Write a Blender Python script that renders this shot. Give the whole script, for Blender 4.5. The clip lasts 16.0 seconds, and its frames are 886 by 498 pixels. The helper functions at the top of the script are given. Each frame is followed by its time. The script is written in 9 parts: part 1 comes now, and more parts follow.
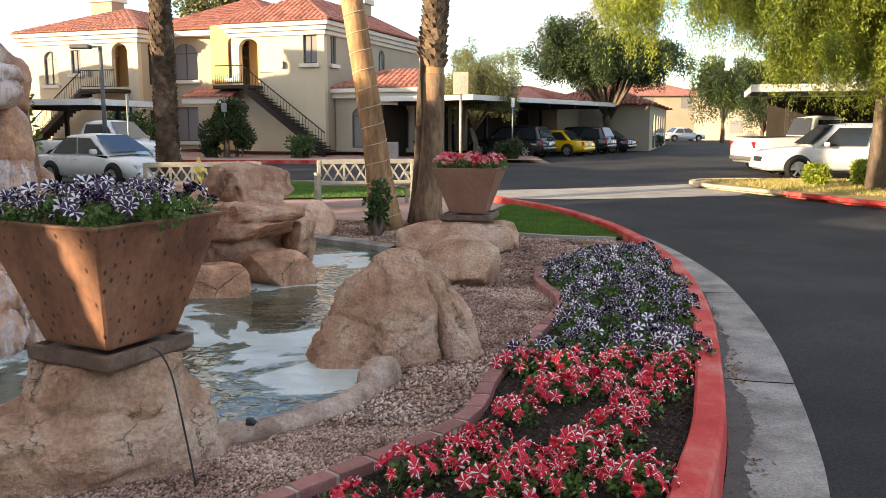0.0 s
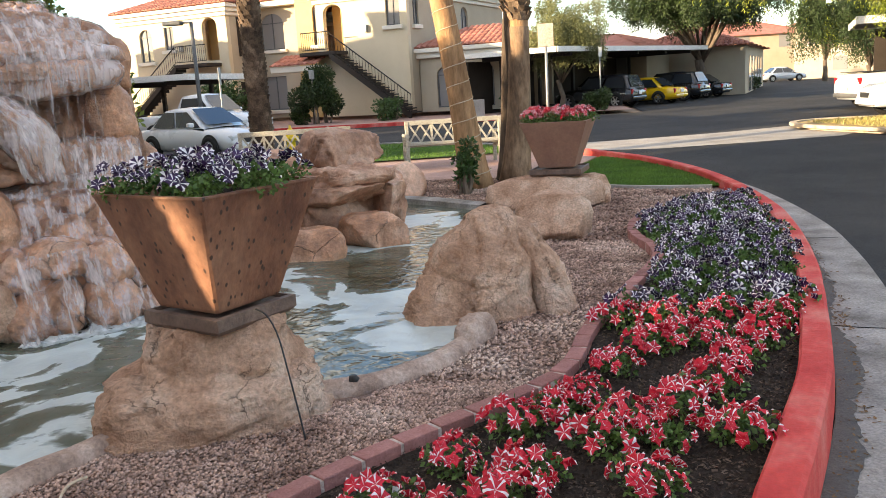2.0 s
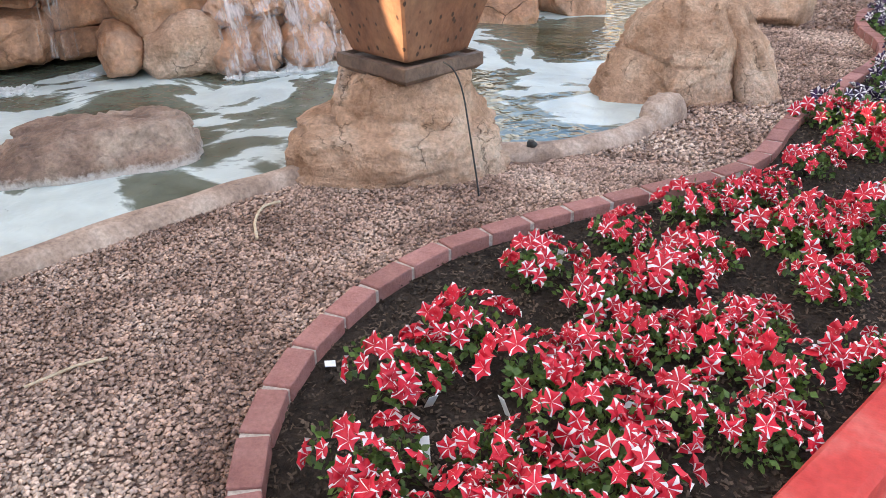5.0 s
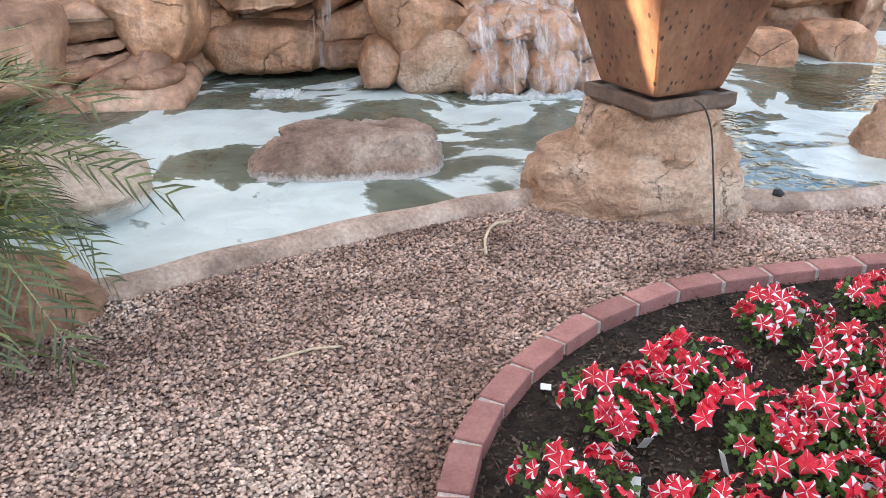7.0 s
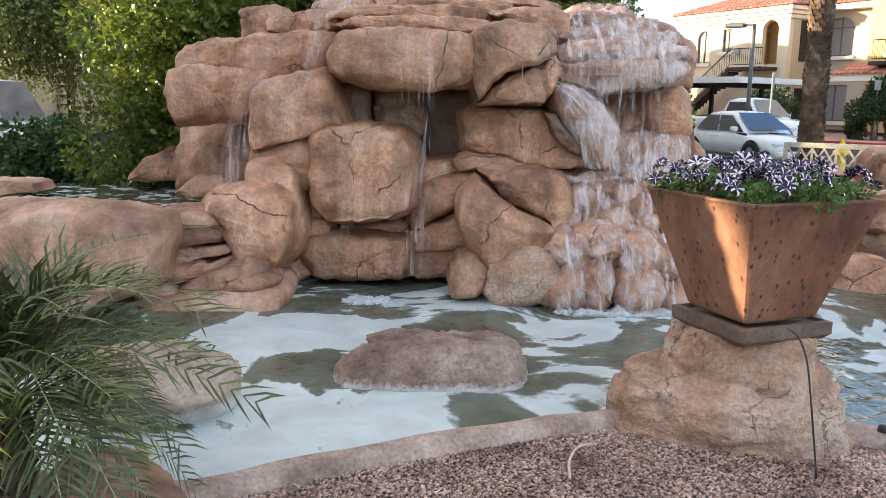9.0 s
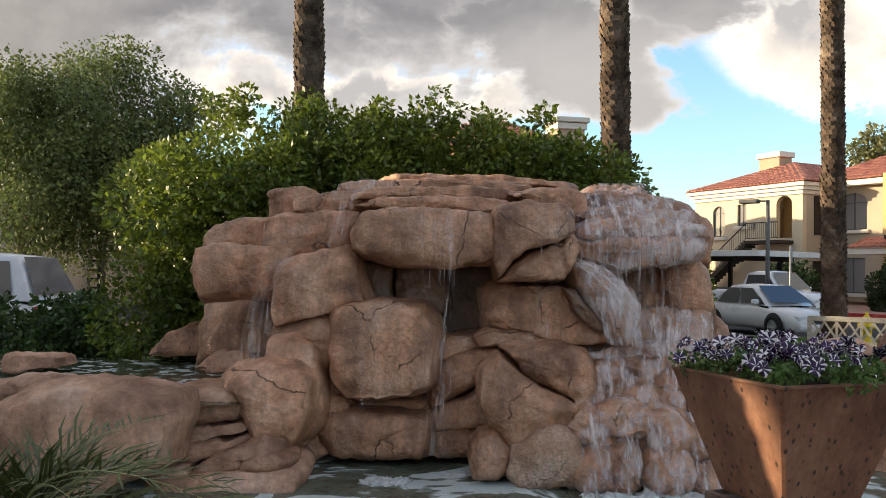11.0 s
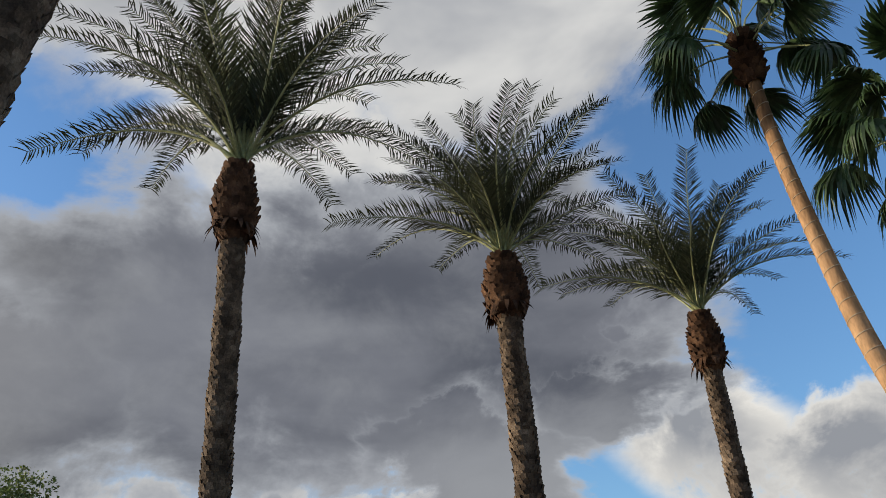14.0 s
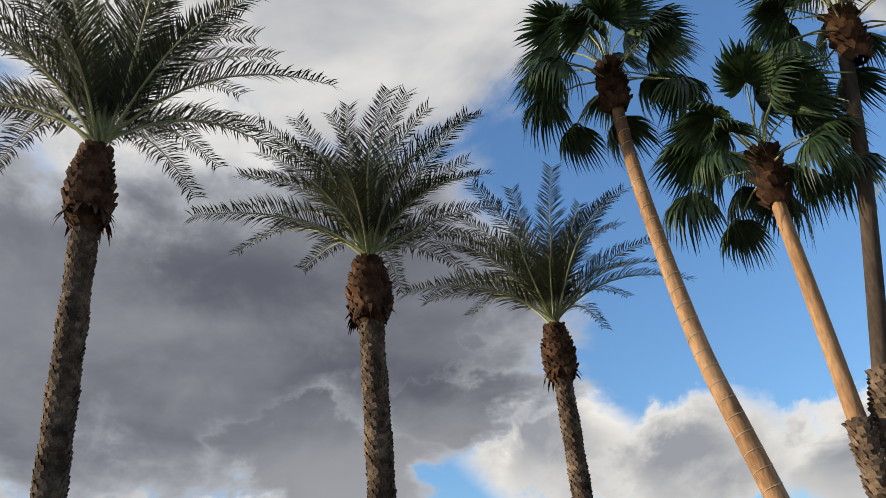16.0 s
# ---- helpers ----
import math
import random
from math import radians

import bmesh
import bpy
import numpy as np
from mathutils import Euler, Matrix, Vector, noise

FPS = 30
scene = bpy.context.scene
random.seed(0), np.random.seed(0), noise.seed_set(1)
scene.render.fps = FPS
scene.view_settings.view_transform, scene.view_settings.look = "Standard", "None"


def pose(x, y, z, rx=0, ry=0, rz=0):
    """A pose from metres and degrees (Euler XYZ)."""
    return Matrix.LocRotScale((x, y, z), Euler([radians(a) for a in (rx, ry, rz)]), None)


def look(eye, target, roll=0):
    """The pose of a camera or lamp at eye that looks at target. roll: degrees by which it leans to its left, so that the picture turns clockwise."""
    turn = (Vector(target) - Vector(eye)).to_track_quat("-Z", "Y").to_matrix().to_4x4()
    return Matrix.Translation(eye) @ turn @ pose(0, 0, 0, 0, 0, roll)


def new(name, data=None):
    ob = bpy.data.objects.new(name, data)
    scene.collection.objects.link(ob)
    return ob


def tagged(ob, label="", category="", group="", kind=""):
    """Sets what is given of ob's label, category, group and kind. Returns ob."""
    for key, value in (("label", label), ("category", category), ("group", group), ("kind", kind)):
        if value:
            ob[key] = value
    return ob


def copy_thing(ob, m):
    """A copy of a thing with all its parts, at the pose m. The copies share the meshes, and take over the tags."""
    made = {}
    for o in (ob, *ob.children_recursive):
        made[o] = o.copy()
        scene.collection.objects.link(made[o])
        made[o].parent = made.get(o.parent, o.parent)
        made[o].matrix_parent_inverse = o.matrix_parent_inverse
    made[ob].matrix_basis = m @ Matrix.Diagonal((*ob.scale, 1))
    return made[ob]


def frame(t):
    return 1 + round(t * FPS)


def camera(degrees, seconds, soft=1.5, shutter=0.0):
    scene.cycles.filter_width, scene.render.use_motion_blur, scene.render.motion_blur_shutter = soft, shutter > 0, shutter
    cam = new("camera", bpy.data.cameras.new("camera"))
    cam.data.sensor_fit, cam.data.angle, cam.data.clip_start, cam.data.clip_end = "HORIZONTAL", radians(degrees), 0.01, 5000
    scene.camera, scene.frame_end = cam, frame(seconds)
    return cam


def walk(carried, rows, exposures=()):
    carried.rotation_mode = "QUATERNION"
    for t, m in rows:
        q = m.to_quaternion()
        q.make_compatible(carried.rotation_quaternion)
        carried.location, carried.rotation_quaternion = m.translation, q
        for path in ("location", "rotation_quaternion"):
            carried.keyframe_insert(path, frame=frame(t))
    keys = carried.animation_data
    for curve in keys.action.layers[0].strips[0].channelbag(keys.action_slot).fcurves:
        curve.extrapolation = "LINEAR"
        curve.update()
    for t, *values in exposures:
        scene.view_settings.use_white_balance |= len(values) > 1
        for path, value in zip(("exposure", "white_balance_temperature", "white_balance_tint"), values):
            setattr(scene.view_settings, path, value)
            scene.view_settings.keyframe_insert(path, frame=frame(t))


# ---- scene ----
# camera and its walk
cam = camera(56.75, 16.0, 0.85)
PATH = [
    (0.0, pose(0.000, 0.000, 1.600, 81.40, -0.00, -0.02)),
    (0.5, pose(-0.007, -0.000, 1.598, 80.72, 0.93, 0.86)),
    (1.0, pose(-0.001, 0.000, 1.601, 79.30, 2.40, 1.42)),
    (1.5, pose(-0.013, -0.017, 1.592, 78.57, 2.51, 3.27)),
    (2.0, pose(-0.005, -0.031, 1.596, 78.65, 3.34, 5.83)),
    (2.5, pose(-0.004, -0.044, 1.595, 78.62, 3.47, 7.25)),
    (3.0, pose(-0.002, -0.032, 1.593, 77.90, 3.54, 7.53)),
    (3.5, pose(-0.001, -0.037, 1.576, 75.35, 2.89, 8.15)),
    (4.0, pose(-0.004, -0.028, 1.561, 68.47, 2.37, 11.00)),
    (6.5, pose(-0.075, -0.070, 1.528, 62.07, -0.07, 32.16)),
    (7.0, pose(-0.084, -0.091, 1.547, 65.47, -0.02, 35.88)),
    (7.5, pose(-0.093, -0.106, 1.561, 68.63, -0.57, 38.57)),
    (8.0, pose(-0.101, -0.118, 1.573, 72.28, -1.34, 40.84)),
    (8.5, pose(-0.107, -0.117, 1.587, 75.78, -1.22, 42.20)),
    (9.0, pose(-0.100, -0.107, 1.606, 79.54, -0.90, 42.02)),
    (11.5, pose(-0.113, -0.091, 1.646, 95.64, -0.27, 43.74)),
    (12.0, pose(-0.109, -0.085, 1.648, 101.42, 0.73, 43.66)),
    (12.5, pose(-0.108, -0.083, 1.650, 108.63, 1.43, 43.53)),
    (13.0, pose(-0.112, -0.085, 1.650, 113.84, 2.06, 43.02)),
    (13.5, pose(-0.118, -0.085, 1.651, 117.54, 2.29, 41.22)),
    (14.0, pose(-0.123, -0.084, 1.648, 119.94, 2.69, 38.28)),
    (14.5, pose(-0.127, -0.096, 1.644, 121.10, 4.45, 35.70)),
    (15.0, pose(-0.136, -0.116, 1.644, 121.76, 5.25, 31.86)),
    (15.5, pose(-0.148, -0.132, 1.644, 121.26, 4.46, 28.93)),
    (16.0, pose(-0.158, -0.137, 1.646, 119.60, 4.46, 28.34)),
]
EXPOSURES = [(0.0, 1.38, 7700, 12), (1.5, 1.6, 7700, 12), (2.5, 1.66, 7700, 12), (3.5, 1.84, 7700, 13), (4.2, 2.1, 7800, 13), (6.5, 2.3, 7650, 12), (7.5, 2.35, 7500, 11), (9.2, 1.85, 7300, 11), (11.3, 0.70, 7500, 11), (12.0, 0.24, 6800, 8), (12.5, -0.08, 6200, 5), (13.5, -0.1, 6450, 8), (14.0, -0.05, 6450, 8), (16.0, 0.08, 6500, 9)]
walk(cam, PATH, EXPOSURES)

# ---- sky, sun ----
SUN_AZ, SUN_EL = 122.0, 11.0  # degrees to the left of +y, and above the horizon
sun_dir = Vector((-math.sin(radians(SUN_AZ)) * math.cos(radians(SUN_EL)), math.cos(radians(SUN_AZ)) * math.cos(radians(SUN_EL)), math.sin(radians(SUN_EL))))
sun = new("sun", bpy.data.lights.new("sun", "SUN"))
sun.data.energy, sun.data.angle, sun.data.color = 5.0, radians(0.6), (1.0, 0.85, 0.64)
sun.matrix_world = look(sun_dir * 50, (0, 0, 0))


def az(left, up):
    a, e = radians(left), radians(up)
    return (-math.sin(a) * math.cos(e), math.cos(a) * math.cos(e), math.sin(e))


def build_world():
    world = bpy.data.worlds.new("sky")
    scene.world = world
    world.use_nodes = True
    nt = world.node_tree
    nt.nodes.clear()
    N, L = nt.nodes.new, nt.links.new
    out, bg = N("ShaderNodeOutputWorld"), N("ShaderNodeBackground")
    tc = N("ShaderNodeTexCoord")
    sky = N("ShaderNodeTexSky")
    sky.sky_type, sky.sun_disc = "NISHITA", False
    sky.sun_elevation, sky.sun_rotation = radians(SUN_EL), radians(-SUN_AZ)
    sky.air_density, sky.dust_density, sky.ozone_density = 1.2, 0.6, 3.0

    def math_node(op, a, b=None, clamp=False):
        m = N("ShaderNodeMath")
        m.operation, m.use_clamp = op, clamp
        for k, v in enumerate((a, b)):
            if v is None:
                continue
            if isinstance(v, (int, float)):
                m.inputs[k].default_value = v
            else:
                L(v, m.inputs[k])
        return m.outputs[0]

    def blob(direction, inner, outer):
        d = N("ShaderNodeVectorMath")
        d.operation = "DOT_PRODUCT"
        L(tc.outputs["Generated"], d.inputs[0])
        d.inputs[1].default_value = direction
        r = N("ShaderNodeMapRange")
        r.interpolation_type = "SMOOTHSTEP"
        r.inputs["From Min"].default_value, r.inputs["From Max"].default_value = math.cos(radians(outer)), math.cos(radians(inner))
        L(d.outputs["Value"], r.inputs["Value"])
        return r.outputs["Result"]

    def cloud_noise(scale, z, detail, rough, shift):
        mp = N("ShaderNodeMapping")
        mp.inputs["Scale"].default_value = (1, 1, z)
        mp.inputs["Location"].default_value = shift
        L(tc.outputs["Generated"], mp.inputs["Vector"])
        n = N("ShaderNodeTexNoise")
        n.inputs["Scale"].default_value, n.inputs["Detail"].default_value, n.inputs["Roughness"].default_value = scale, detail, rough
        n.inputs["Distortion"].default_value = 0.25
        L(mp.outputs[0], n.inputs["Vector"])
        return n.outputs["Fac"]

    def ranged(v, lo, hi, to_lo=0.0, to_hi=1.0, kind="SMOOTHSTEP"):
        r = N("ShaderNodeMapRange")
        r.interpolation_type = kind
        for k, q in (("From Min", lo), ("From Max", hi), ("To Min", to_lo), ("To Max", to_hi)):
            r.inputs[k].default_value = q
        L(v, r.inputs["Value"])
        return r.outputs["Result"]

    def blended(fac, one, two):
        m = N("ShaderNodeMixRGB")
        for k, v in (("Fac", fac), ("Color1", one), ("Color2", two)):
            if isinstance(v, tuple):
                m.inputs[k].default_value = v
            else:
                L(v, m.inputs[k])
        return m.outputs[0]

    big = cloud_noise(2.1, 2.2, 3, 0.5, (0.3, 0.1, 0.4))
    fine = cloud_noise(5.6, 1.6, 10, 0.58, (1.3, 2.1, 0.2))
    puff = cloud_noise(9.0, 1.3, 9, 0.60, (4.3, 0.7, 2.2))
    drift = cloud_noise(3.2, 2.4, 5, 0.5, (7.1, 3.3, 5.5))
    # degrees to the left and up, their edges torn by the noise
    sp = N("ShaderNodeSeparateXYZ")
    L(tc.outputs["Generated"], sp.inputs[0])
    left = math_node("MULTIPLY", math_node("ARCTAN2", math_node("MULTIPLY", sp.outputs["X"], -1.0), sp.outputs["Y"]), 57.2958)
    high = math_node("MULTIPLY", math_node("ARCSINE", sp.outputs["Z"]), 57.2958)

    def torn(base, noise_a, amp_a, noise_b, amp_b):
        return math_node("ADD", base, math_node("ADD", math_node("MULTIPLY", math_node("SUBTRACT", noise_a, 0.5), amp_a), math_node("MULTIPLY", math_node("SUBTRACT", noise_b, 0.5), amp_b)))

    left_t, high_t = torn(left, drift, 20.0, fine, 16.0), torn(high, fine, 17.0, puff, 9.0)
    left_c, high_c = torn(left, fine, 6.0, puff, 10.0), torn(high, puff, 12.0, fine, 3.0)

    def bank(lt, ht, ellipses):
        """How deep inside a bank of clouds: 0 at its edge, 1 in the middle; (left, up, half width, half height) each."""
        best = None
        for a0, e0, ra, re in ellipses:
            x = math_node("MULTIPLY", math_node("SUBTRACT", lt, a0), 1 / ra)
            y = math_node("MULTIPLY", math_node("SUBTRACT", ht, e0), 1 / re)
            d = math_node("SUBTRACT", 1.0, math_node("SQRT", math_node("ADD", math_node("MULTIPLY", x, x), math_node("MULTIPLY", y, y))))
            best = d if best is None else math_node("MAXIMUM", best, d)
        return best

    sheet = bank(left_t, high_t, [(50, 24, 27, 11.5), (32, 27, 15, 10), (74, 18, 24, 11), (36, 16, 12, 5), (26, 19.5, 7.5, 4.4)])
    roof = bank(left_t, high_t, [(33, 49, 20, 14), (56, 47, 18, 11), (48, 36, 14, 7)])
    heap = bank(left_c, high_c, [(19, 15.2, 6.6, 3.9), (10, 13.0, 7.8, 3.9), (-1, 12.2, 7.5, 4.3), (48, 11.6, 18, 2.4)])
    # elsewhere: broken cloud
    cover = math_node("ADD", math_node("MULTIPLY", big, 0.9), math_node("MULTIPLY", fine, 1.45))
    cover = math_node("SUBTRACT", math_node("ADD", cover, math_node("MULTIPLY", blob(az(80, 25), 8, 40), 0.4)), 1.15)
    clear = bank(left, high, [(33, 24, 50, 30)])
    cover = math_node("SUBTRACT", cover, math_node("MULTIPLY", ranged(clear, 0.0, 0.25), 1.2))
    ramp = N("ShaderNodeValToRGB")
    e = ramp.color_ramp.elements
    e[0].position, e[0].color = 0.0, (0.74, 0.75, 0.77, 1)
    e[1].position, e[1].color = 0.80, (0.20, 0.215, 0.255, 1)
    for pos, col in ((0.10, (0.68, 0.69, 0.72, 1)), (0.28, (0.48, 0.50, 0.55, 1)), (0.52, (0.32, 0.34, 0.39, 1))):
        el = e.new(pos)
        el.color = col
    L(math_node("ADD", cover, math_node("MULTIPLY", math_node("SUBTRACT", fine, 0.5), 0.20)), ramp.inputs["Fac"])
    # the dark sheet: pale torn rim, slate inside, with soft lighter billows; lighter towards the sun
    slate = blended(ranged(drift, 0.34, 0.68), (0.145, 0.155, 0.192, 1), (0.29, 0.30, 0.345, 1))
    slate = blended(ranged(puff, 0.38, 0.72, 0.0, 0.35), slate, (0.46, 0.47, 0.50, 1))
    slate = blended(ranged(left, 55.0, 95.0, 0.0, 0.75), slate, (0.62, 0.59, 0.55, 1))
    slate = blended(math_node("MULTIPLY", ranged(high, 20.0, 13.0), ranged(left, 46.0, 34.0, 0.0, 0.7)), slate, (0.52, 0.53, 0.56, 1))
    rim = blended(ranged(sheet, 0.0, 0.50), (0.64, 0.66, 0.71, 1), slate)
    lid = blended(ranged(drift, 0.36, 0.64), (0.58, 0.59, 0.63, 1), (1.00, 0.98, 0.96, 1))
    # heaped clouds: sunlit white crowns over grey bellies
    belly = math_node("ADD", math_node("ADD", math_node("MULTIPLY", heap, 1.1), math_node("MULTIPLY", math_node("SUBTRACT", puff, 0.5), -1.6)), math_node("MULTIPLY", math_node("SUBTRACT", 16.0, high), 0.055))
    wool = blended(ranged(belly, 0.10, 1.05, kind="LINEAR"), (1.16, 1.11, 1.04, 1), (0.42, 0.435, 0.48, 1))
    # warm bright veil low in the sky, towards the sun's side and over the far street
    glow = N("ShaderNodeMixRGB")
    L(blob(az(98, 3), 5, 42), glow.inputs["Fac"])
    L(ramp.outputs["Color"], glow.inputs["Color1"])
    glow.inputs["Color2"].default_value = (1.2, 1.1, 0.98, 1)
    skymul = N("ShaderNodeMixRGB")
    skymul.blend_type = "MULTIPLY"
    skymul.inputs["Fac"].default_value = 1
    L(sky.outputs[0], skymul.inputs["Color1"])
    skymul.inputs["Color2"].default_value = (0.245, 0.285, 0.345, 1)
    col = blended(ranged(cover, -0.10, 0.10), skymul.outputs[0], glow.outputs[0])
    col = blended(ranged(roof, -0.10, 0.32), col, lid)
    col = blended(ranged(heap, -0.10, 0.30), col, wool)
    col = blended(ranged(sheet, -0.10, 0.24), col, rim)
    L(col, bg.inputs["Color"])
    bg.inputs["Strength"].default_value = 0.74
    L(bg.outputs[0], out.inputs["Surface"])


build_world()


# ---- materials ----
def mat(name, cols, scale=3.0, rough=0.75, bump=0.3, bscale=30.0, metal=0.0, fine=0.35, rand=0.0, island=0.0, stretch=(1, 1, 1), crack=0.0, crack_scale=2.0,
        sheen=0.0, trans=0.0, spots=None, coat=0.0, pos=(0.3, 0.7), dist=0.02, streak=0.0, band=None):
    """A surface of two or three colours mixed by noise at two scales, with fine relief."""
    m = bpy.data.materials.new(name)
    m.use_nodes = True
    nt = m.node_tree
    N, L = nt.nodes.new, nt.links.new
    b = nt.nodes["Principled BSDF"]
    tc, mp = N("ShaderNodeTexCoord"), N("ShaderNodeMapping")
    mp.inputs["Scale"].default_value = stretch
    L(tc.outputs["Object"], mp.inputs["Vector"])
    if rand > 0:
        oi = N("ShaderNodeObjectInfo")
        sh = N("ShaderNodeVectorMath")
        sh.operation = "SCALE"
        sh.inputs[0].default_value = (17.0, 9.0, 23.0)
        L(oi.outputs["Random"], sh.inputs["Scale"])
        L(sh.outputs[0], mp.inputs["Location"])
    n1, n2 = N("ShaderNodeTexNoise"), N("ShaderNodeTexNoise")
    n1.inputs["Scale"].default_value, n1.inputs["Detail"].default_value, n1.inputs["Roughness"].default_value = scale, 6, 0.6
    n2.inputs["Scale"].default_value, n2.inputs["Detail"].default_value, n2.inputs["Roughness"].default_value = bscale, 5, 0.65
    for n in (n1, n2):
        L(mp.outputs[0], n.inputs["Vector"])
    ramp = N("ShaderNodeValToRGB")
    e = ramp.color_ramp.elements
    e[0].position, e[0].color = pos[0], (*cols[0], 1)
    e[1].position, e[1].color = pos[1], (*cols[-1], 1)
    if len(cols) == 3:
        el = e.new((pos[0] + pos[1]) / 2)
        el.color = (*cols[1], 1)
    L(n1.outputs["Fac"], ramp.inputs["Fac"])
    col = ramp.outputs["Color"]

    def multiplied(color, value_socket, low, high, vmin=0.25, vmax=0.75):
        r = N("ShaderNodeMapRange")
        r.inputs["From Min"].default_value, r.inputs["From Max"].default_value = vmin, vmax
        r.inputs["To Min"].default_value, r.inputs["To Max"].default_value = low, high
        L(value_socket, r.inputs["Value"])
        x = N("ShaderNodeVectorMath")
        x.operation = "SCALE"
        L(color, x.inputs[0])
        L(r.outputs["Result"], x.inputs["Scale"])
        return x.outputs[0]

    if fine:
        col = multiplied(col, n2.outputs["Fac"], 1 - fine, 1 + fine)
    if streak:
        sm, sn = N("ShaderNodeMapping"), N("ShaderNodeTexNoise")
        sm.inputs["Scale"].default_value = (7, 7, 0.7)
        L(tc.outputs["Object"], sm.inputs["Vector"])
        L(sm.outputs[0], sn.inputs["Vector"])
        sn.inputs["Scale"].default_value, sn.inputs["Detail"].default_value = 1.0, 4
        col = multiplied(col, sn.outputs["Fac"], 1 - streak, 1 + streak * 0.6, 0.35, 0.65)
    if rand > 0:
        col = multiplied(col, oi.outputs["Random"], 1 - rand, 1 + rand, 0, 1)
    if island > 0:
        g = N("ShaderNodeNewGeometry")
        col = multiplied(col, g.outputs["Random Per Island"], 1 - island, 1 + island, 0, 1)
    height = n2.outputs["Fac"]
    if crack > 0:
        wv, v = N("ShaderNodeVectorMath"), N("ShaderNodeTexVoronoi")
        wv.operation = "MULTIPLY_ADD"
        L(n1.outputs["Color"], wv.inputs[0])
        wv.inputs[1].default_value = (0.3, 0.3, 0.3)
        L(mp.outputs[0], wv.inputs[2])
        v.feature = "DISTANCE_TO_EDGE"
        v.inputs["Scale"].default_value = crack_scale
        L(wv.outputs[0], v.inputs["Vector"])
        r = N("ShaderNodeMapRange")
        r.interpolation_type = "SMOOTHSTEP"
        r.inputs["From Min"].default_value, r.inputs["From Max"].default_value = 0.0015, 0.009
        L(v.outputs["Distance"], r.inputs["Value"])
        nm, mr, mx0 = N("ShaderNodeTexNoise"), N("ShaderNodeMapRange"), N("ShaderNodeMath")
        nm.inputs["Scale"].default_value = crack_scale * 1.3
        L(mp.outputs[0], nm.inputs["Vector"])
        mr.inputs["From Min"].default_value, mr.inputs["From Max"].default_value = 0.52, 0.58
        mr.inputs["To Min"].default_value, mr.inputs["To Max"].default_value = 1.0, 0.0
        L(nm.outputs["Fac"], mr.inputs["Value"])
        mx0.operation = "MAXIMUM"
        L(r.outputs["Result"], mx0.inputs[0])
        L(mr.outputs["Result"], mx0.inputs[1])
        r = mx0
        col = multiplied(col, r.outputs[0], 1 - crack, 1.0, 0, 1)
        ad = N("ShaderNodeMath")
        ad.operation = "MULTIPLY_ADD"
        L(r.outputs[0], ad.inputs[0])
        ad.inputs[1].default_value = 1.6 * crack
        L(n2.outputs["Fac"], ad.inputs[2])
        height = ad.outputs[0]
    if spots:
        v = N("ShaderNodeTexVoronoi")
        v.inputs["Scale"].default_value = spots[0]
        L(mp.outputs[0], v.inputs["Vector"])
        r = N("ShaderNodeMapRange")
        r.interpolation_type = "SMOOTHSTEP"
        r.inputs["From Min"].default_value, r.inputs["From Max"].default_value = spots[1] * 0.6, spots[1]
        L(v.outputs["Distance"], r.inputs["Value"])
        mx = N("ShaderNodeMixRGB")
        mx.inputs["Color1"].default_value = (*spots[2], 1)
        L(r.outputs["Result"], mx.inputs["Fac"])
        L(col, mx.inputs["Color2"])
        col = mx.outputs[0]
    if band:  # pale mineral stain up to a height
        sp, ad, br, mx = N("ShaderNodeSeparateXYZ"), N("ShaderNodeMath"), N("ShaderNodeMapRange"), N("ShaderNodeMixRGB")
        L(tc.outputs["Object"], sp.inputs[0])
        ad.operation = "MULTIPLY_ADD"
        L(n2.outputs["Fac"], ad.inputs[0])
        ad.inputs[1].default_value = -0.09
        L(sp.outputs["Z"], ad.inputs[2])
        br.inputs["From Min"].default_value, br.inputs["From Max"].default_value = band[0] - 0.02, band[0] + 0.015
        br.inputs["To Min"].default_value, br.inputs["To Max"].default_value = 0.8, 0.0
        L(ad.outputs[0], br.inputs["Value"])
        L(br.outputs["Result"], mx.inputs["Fac"])
        L(col, mx.inputs["Color1"])
        mx.inputs["Color2"].default_value = (*band[1], 1)
        col = mx.outputs[0]
    L(col, b.inputs["Base Color"])
    rr = N("ShaderNodeMapRange")
    rr.inputs["To Min"].default_value, rr.inputs["To Max"].default_value = max(rough - 0.12, 0.02), min(rough + 0.12, 1.0)
    L(n1.outputs["Fac"], rr.inputs["Value"])
    L(rr.outputs["Result"], b.inputs["Roughness"])
    b.inputs["Metallic"].default_value = metal
    if rough > 0.7:
        b.inputs["Specular IOR Level"].default_value = 0.18
    b.inputs["Coat Weight"].default_value = coat
    if bump:
        bp = N("ShaderNodeBump")
        bp.inputs["Strength"].default_value, bp.inputs["Distance"].default_value = bump, dist
        L(height, bp.inputs["Height"])
        L(bp.outputs[0], b.inputs["Normal"])
    if trans:
        tr, ms, out = N("ShaderNodeBsdfTranslucent"), N("ShaderNodeMixShader"), nt.nodes["Material Output"]
        L(col, tr.inputs["Color"])
        ms.inputs["Fac"].default_value = trans
        L(b.outputs[0], ms.inputs[1])
        L(tr.outputs[0], ms.inputs[2])
        L(ms.outputs[0], out.inputs["Surface"])
    return m


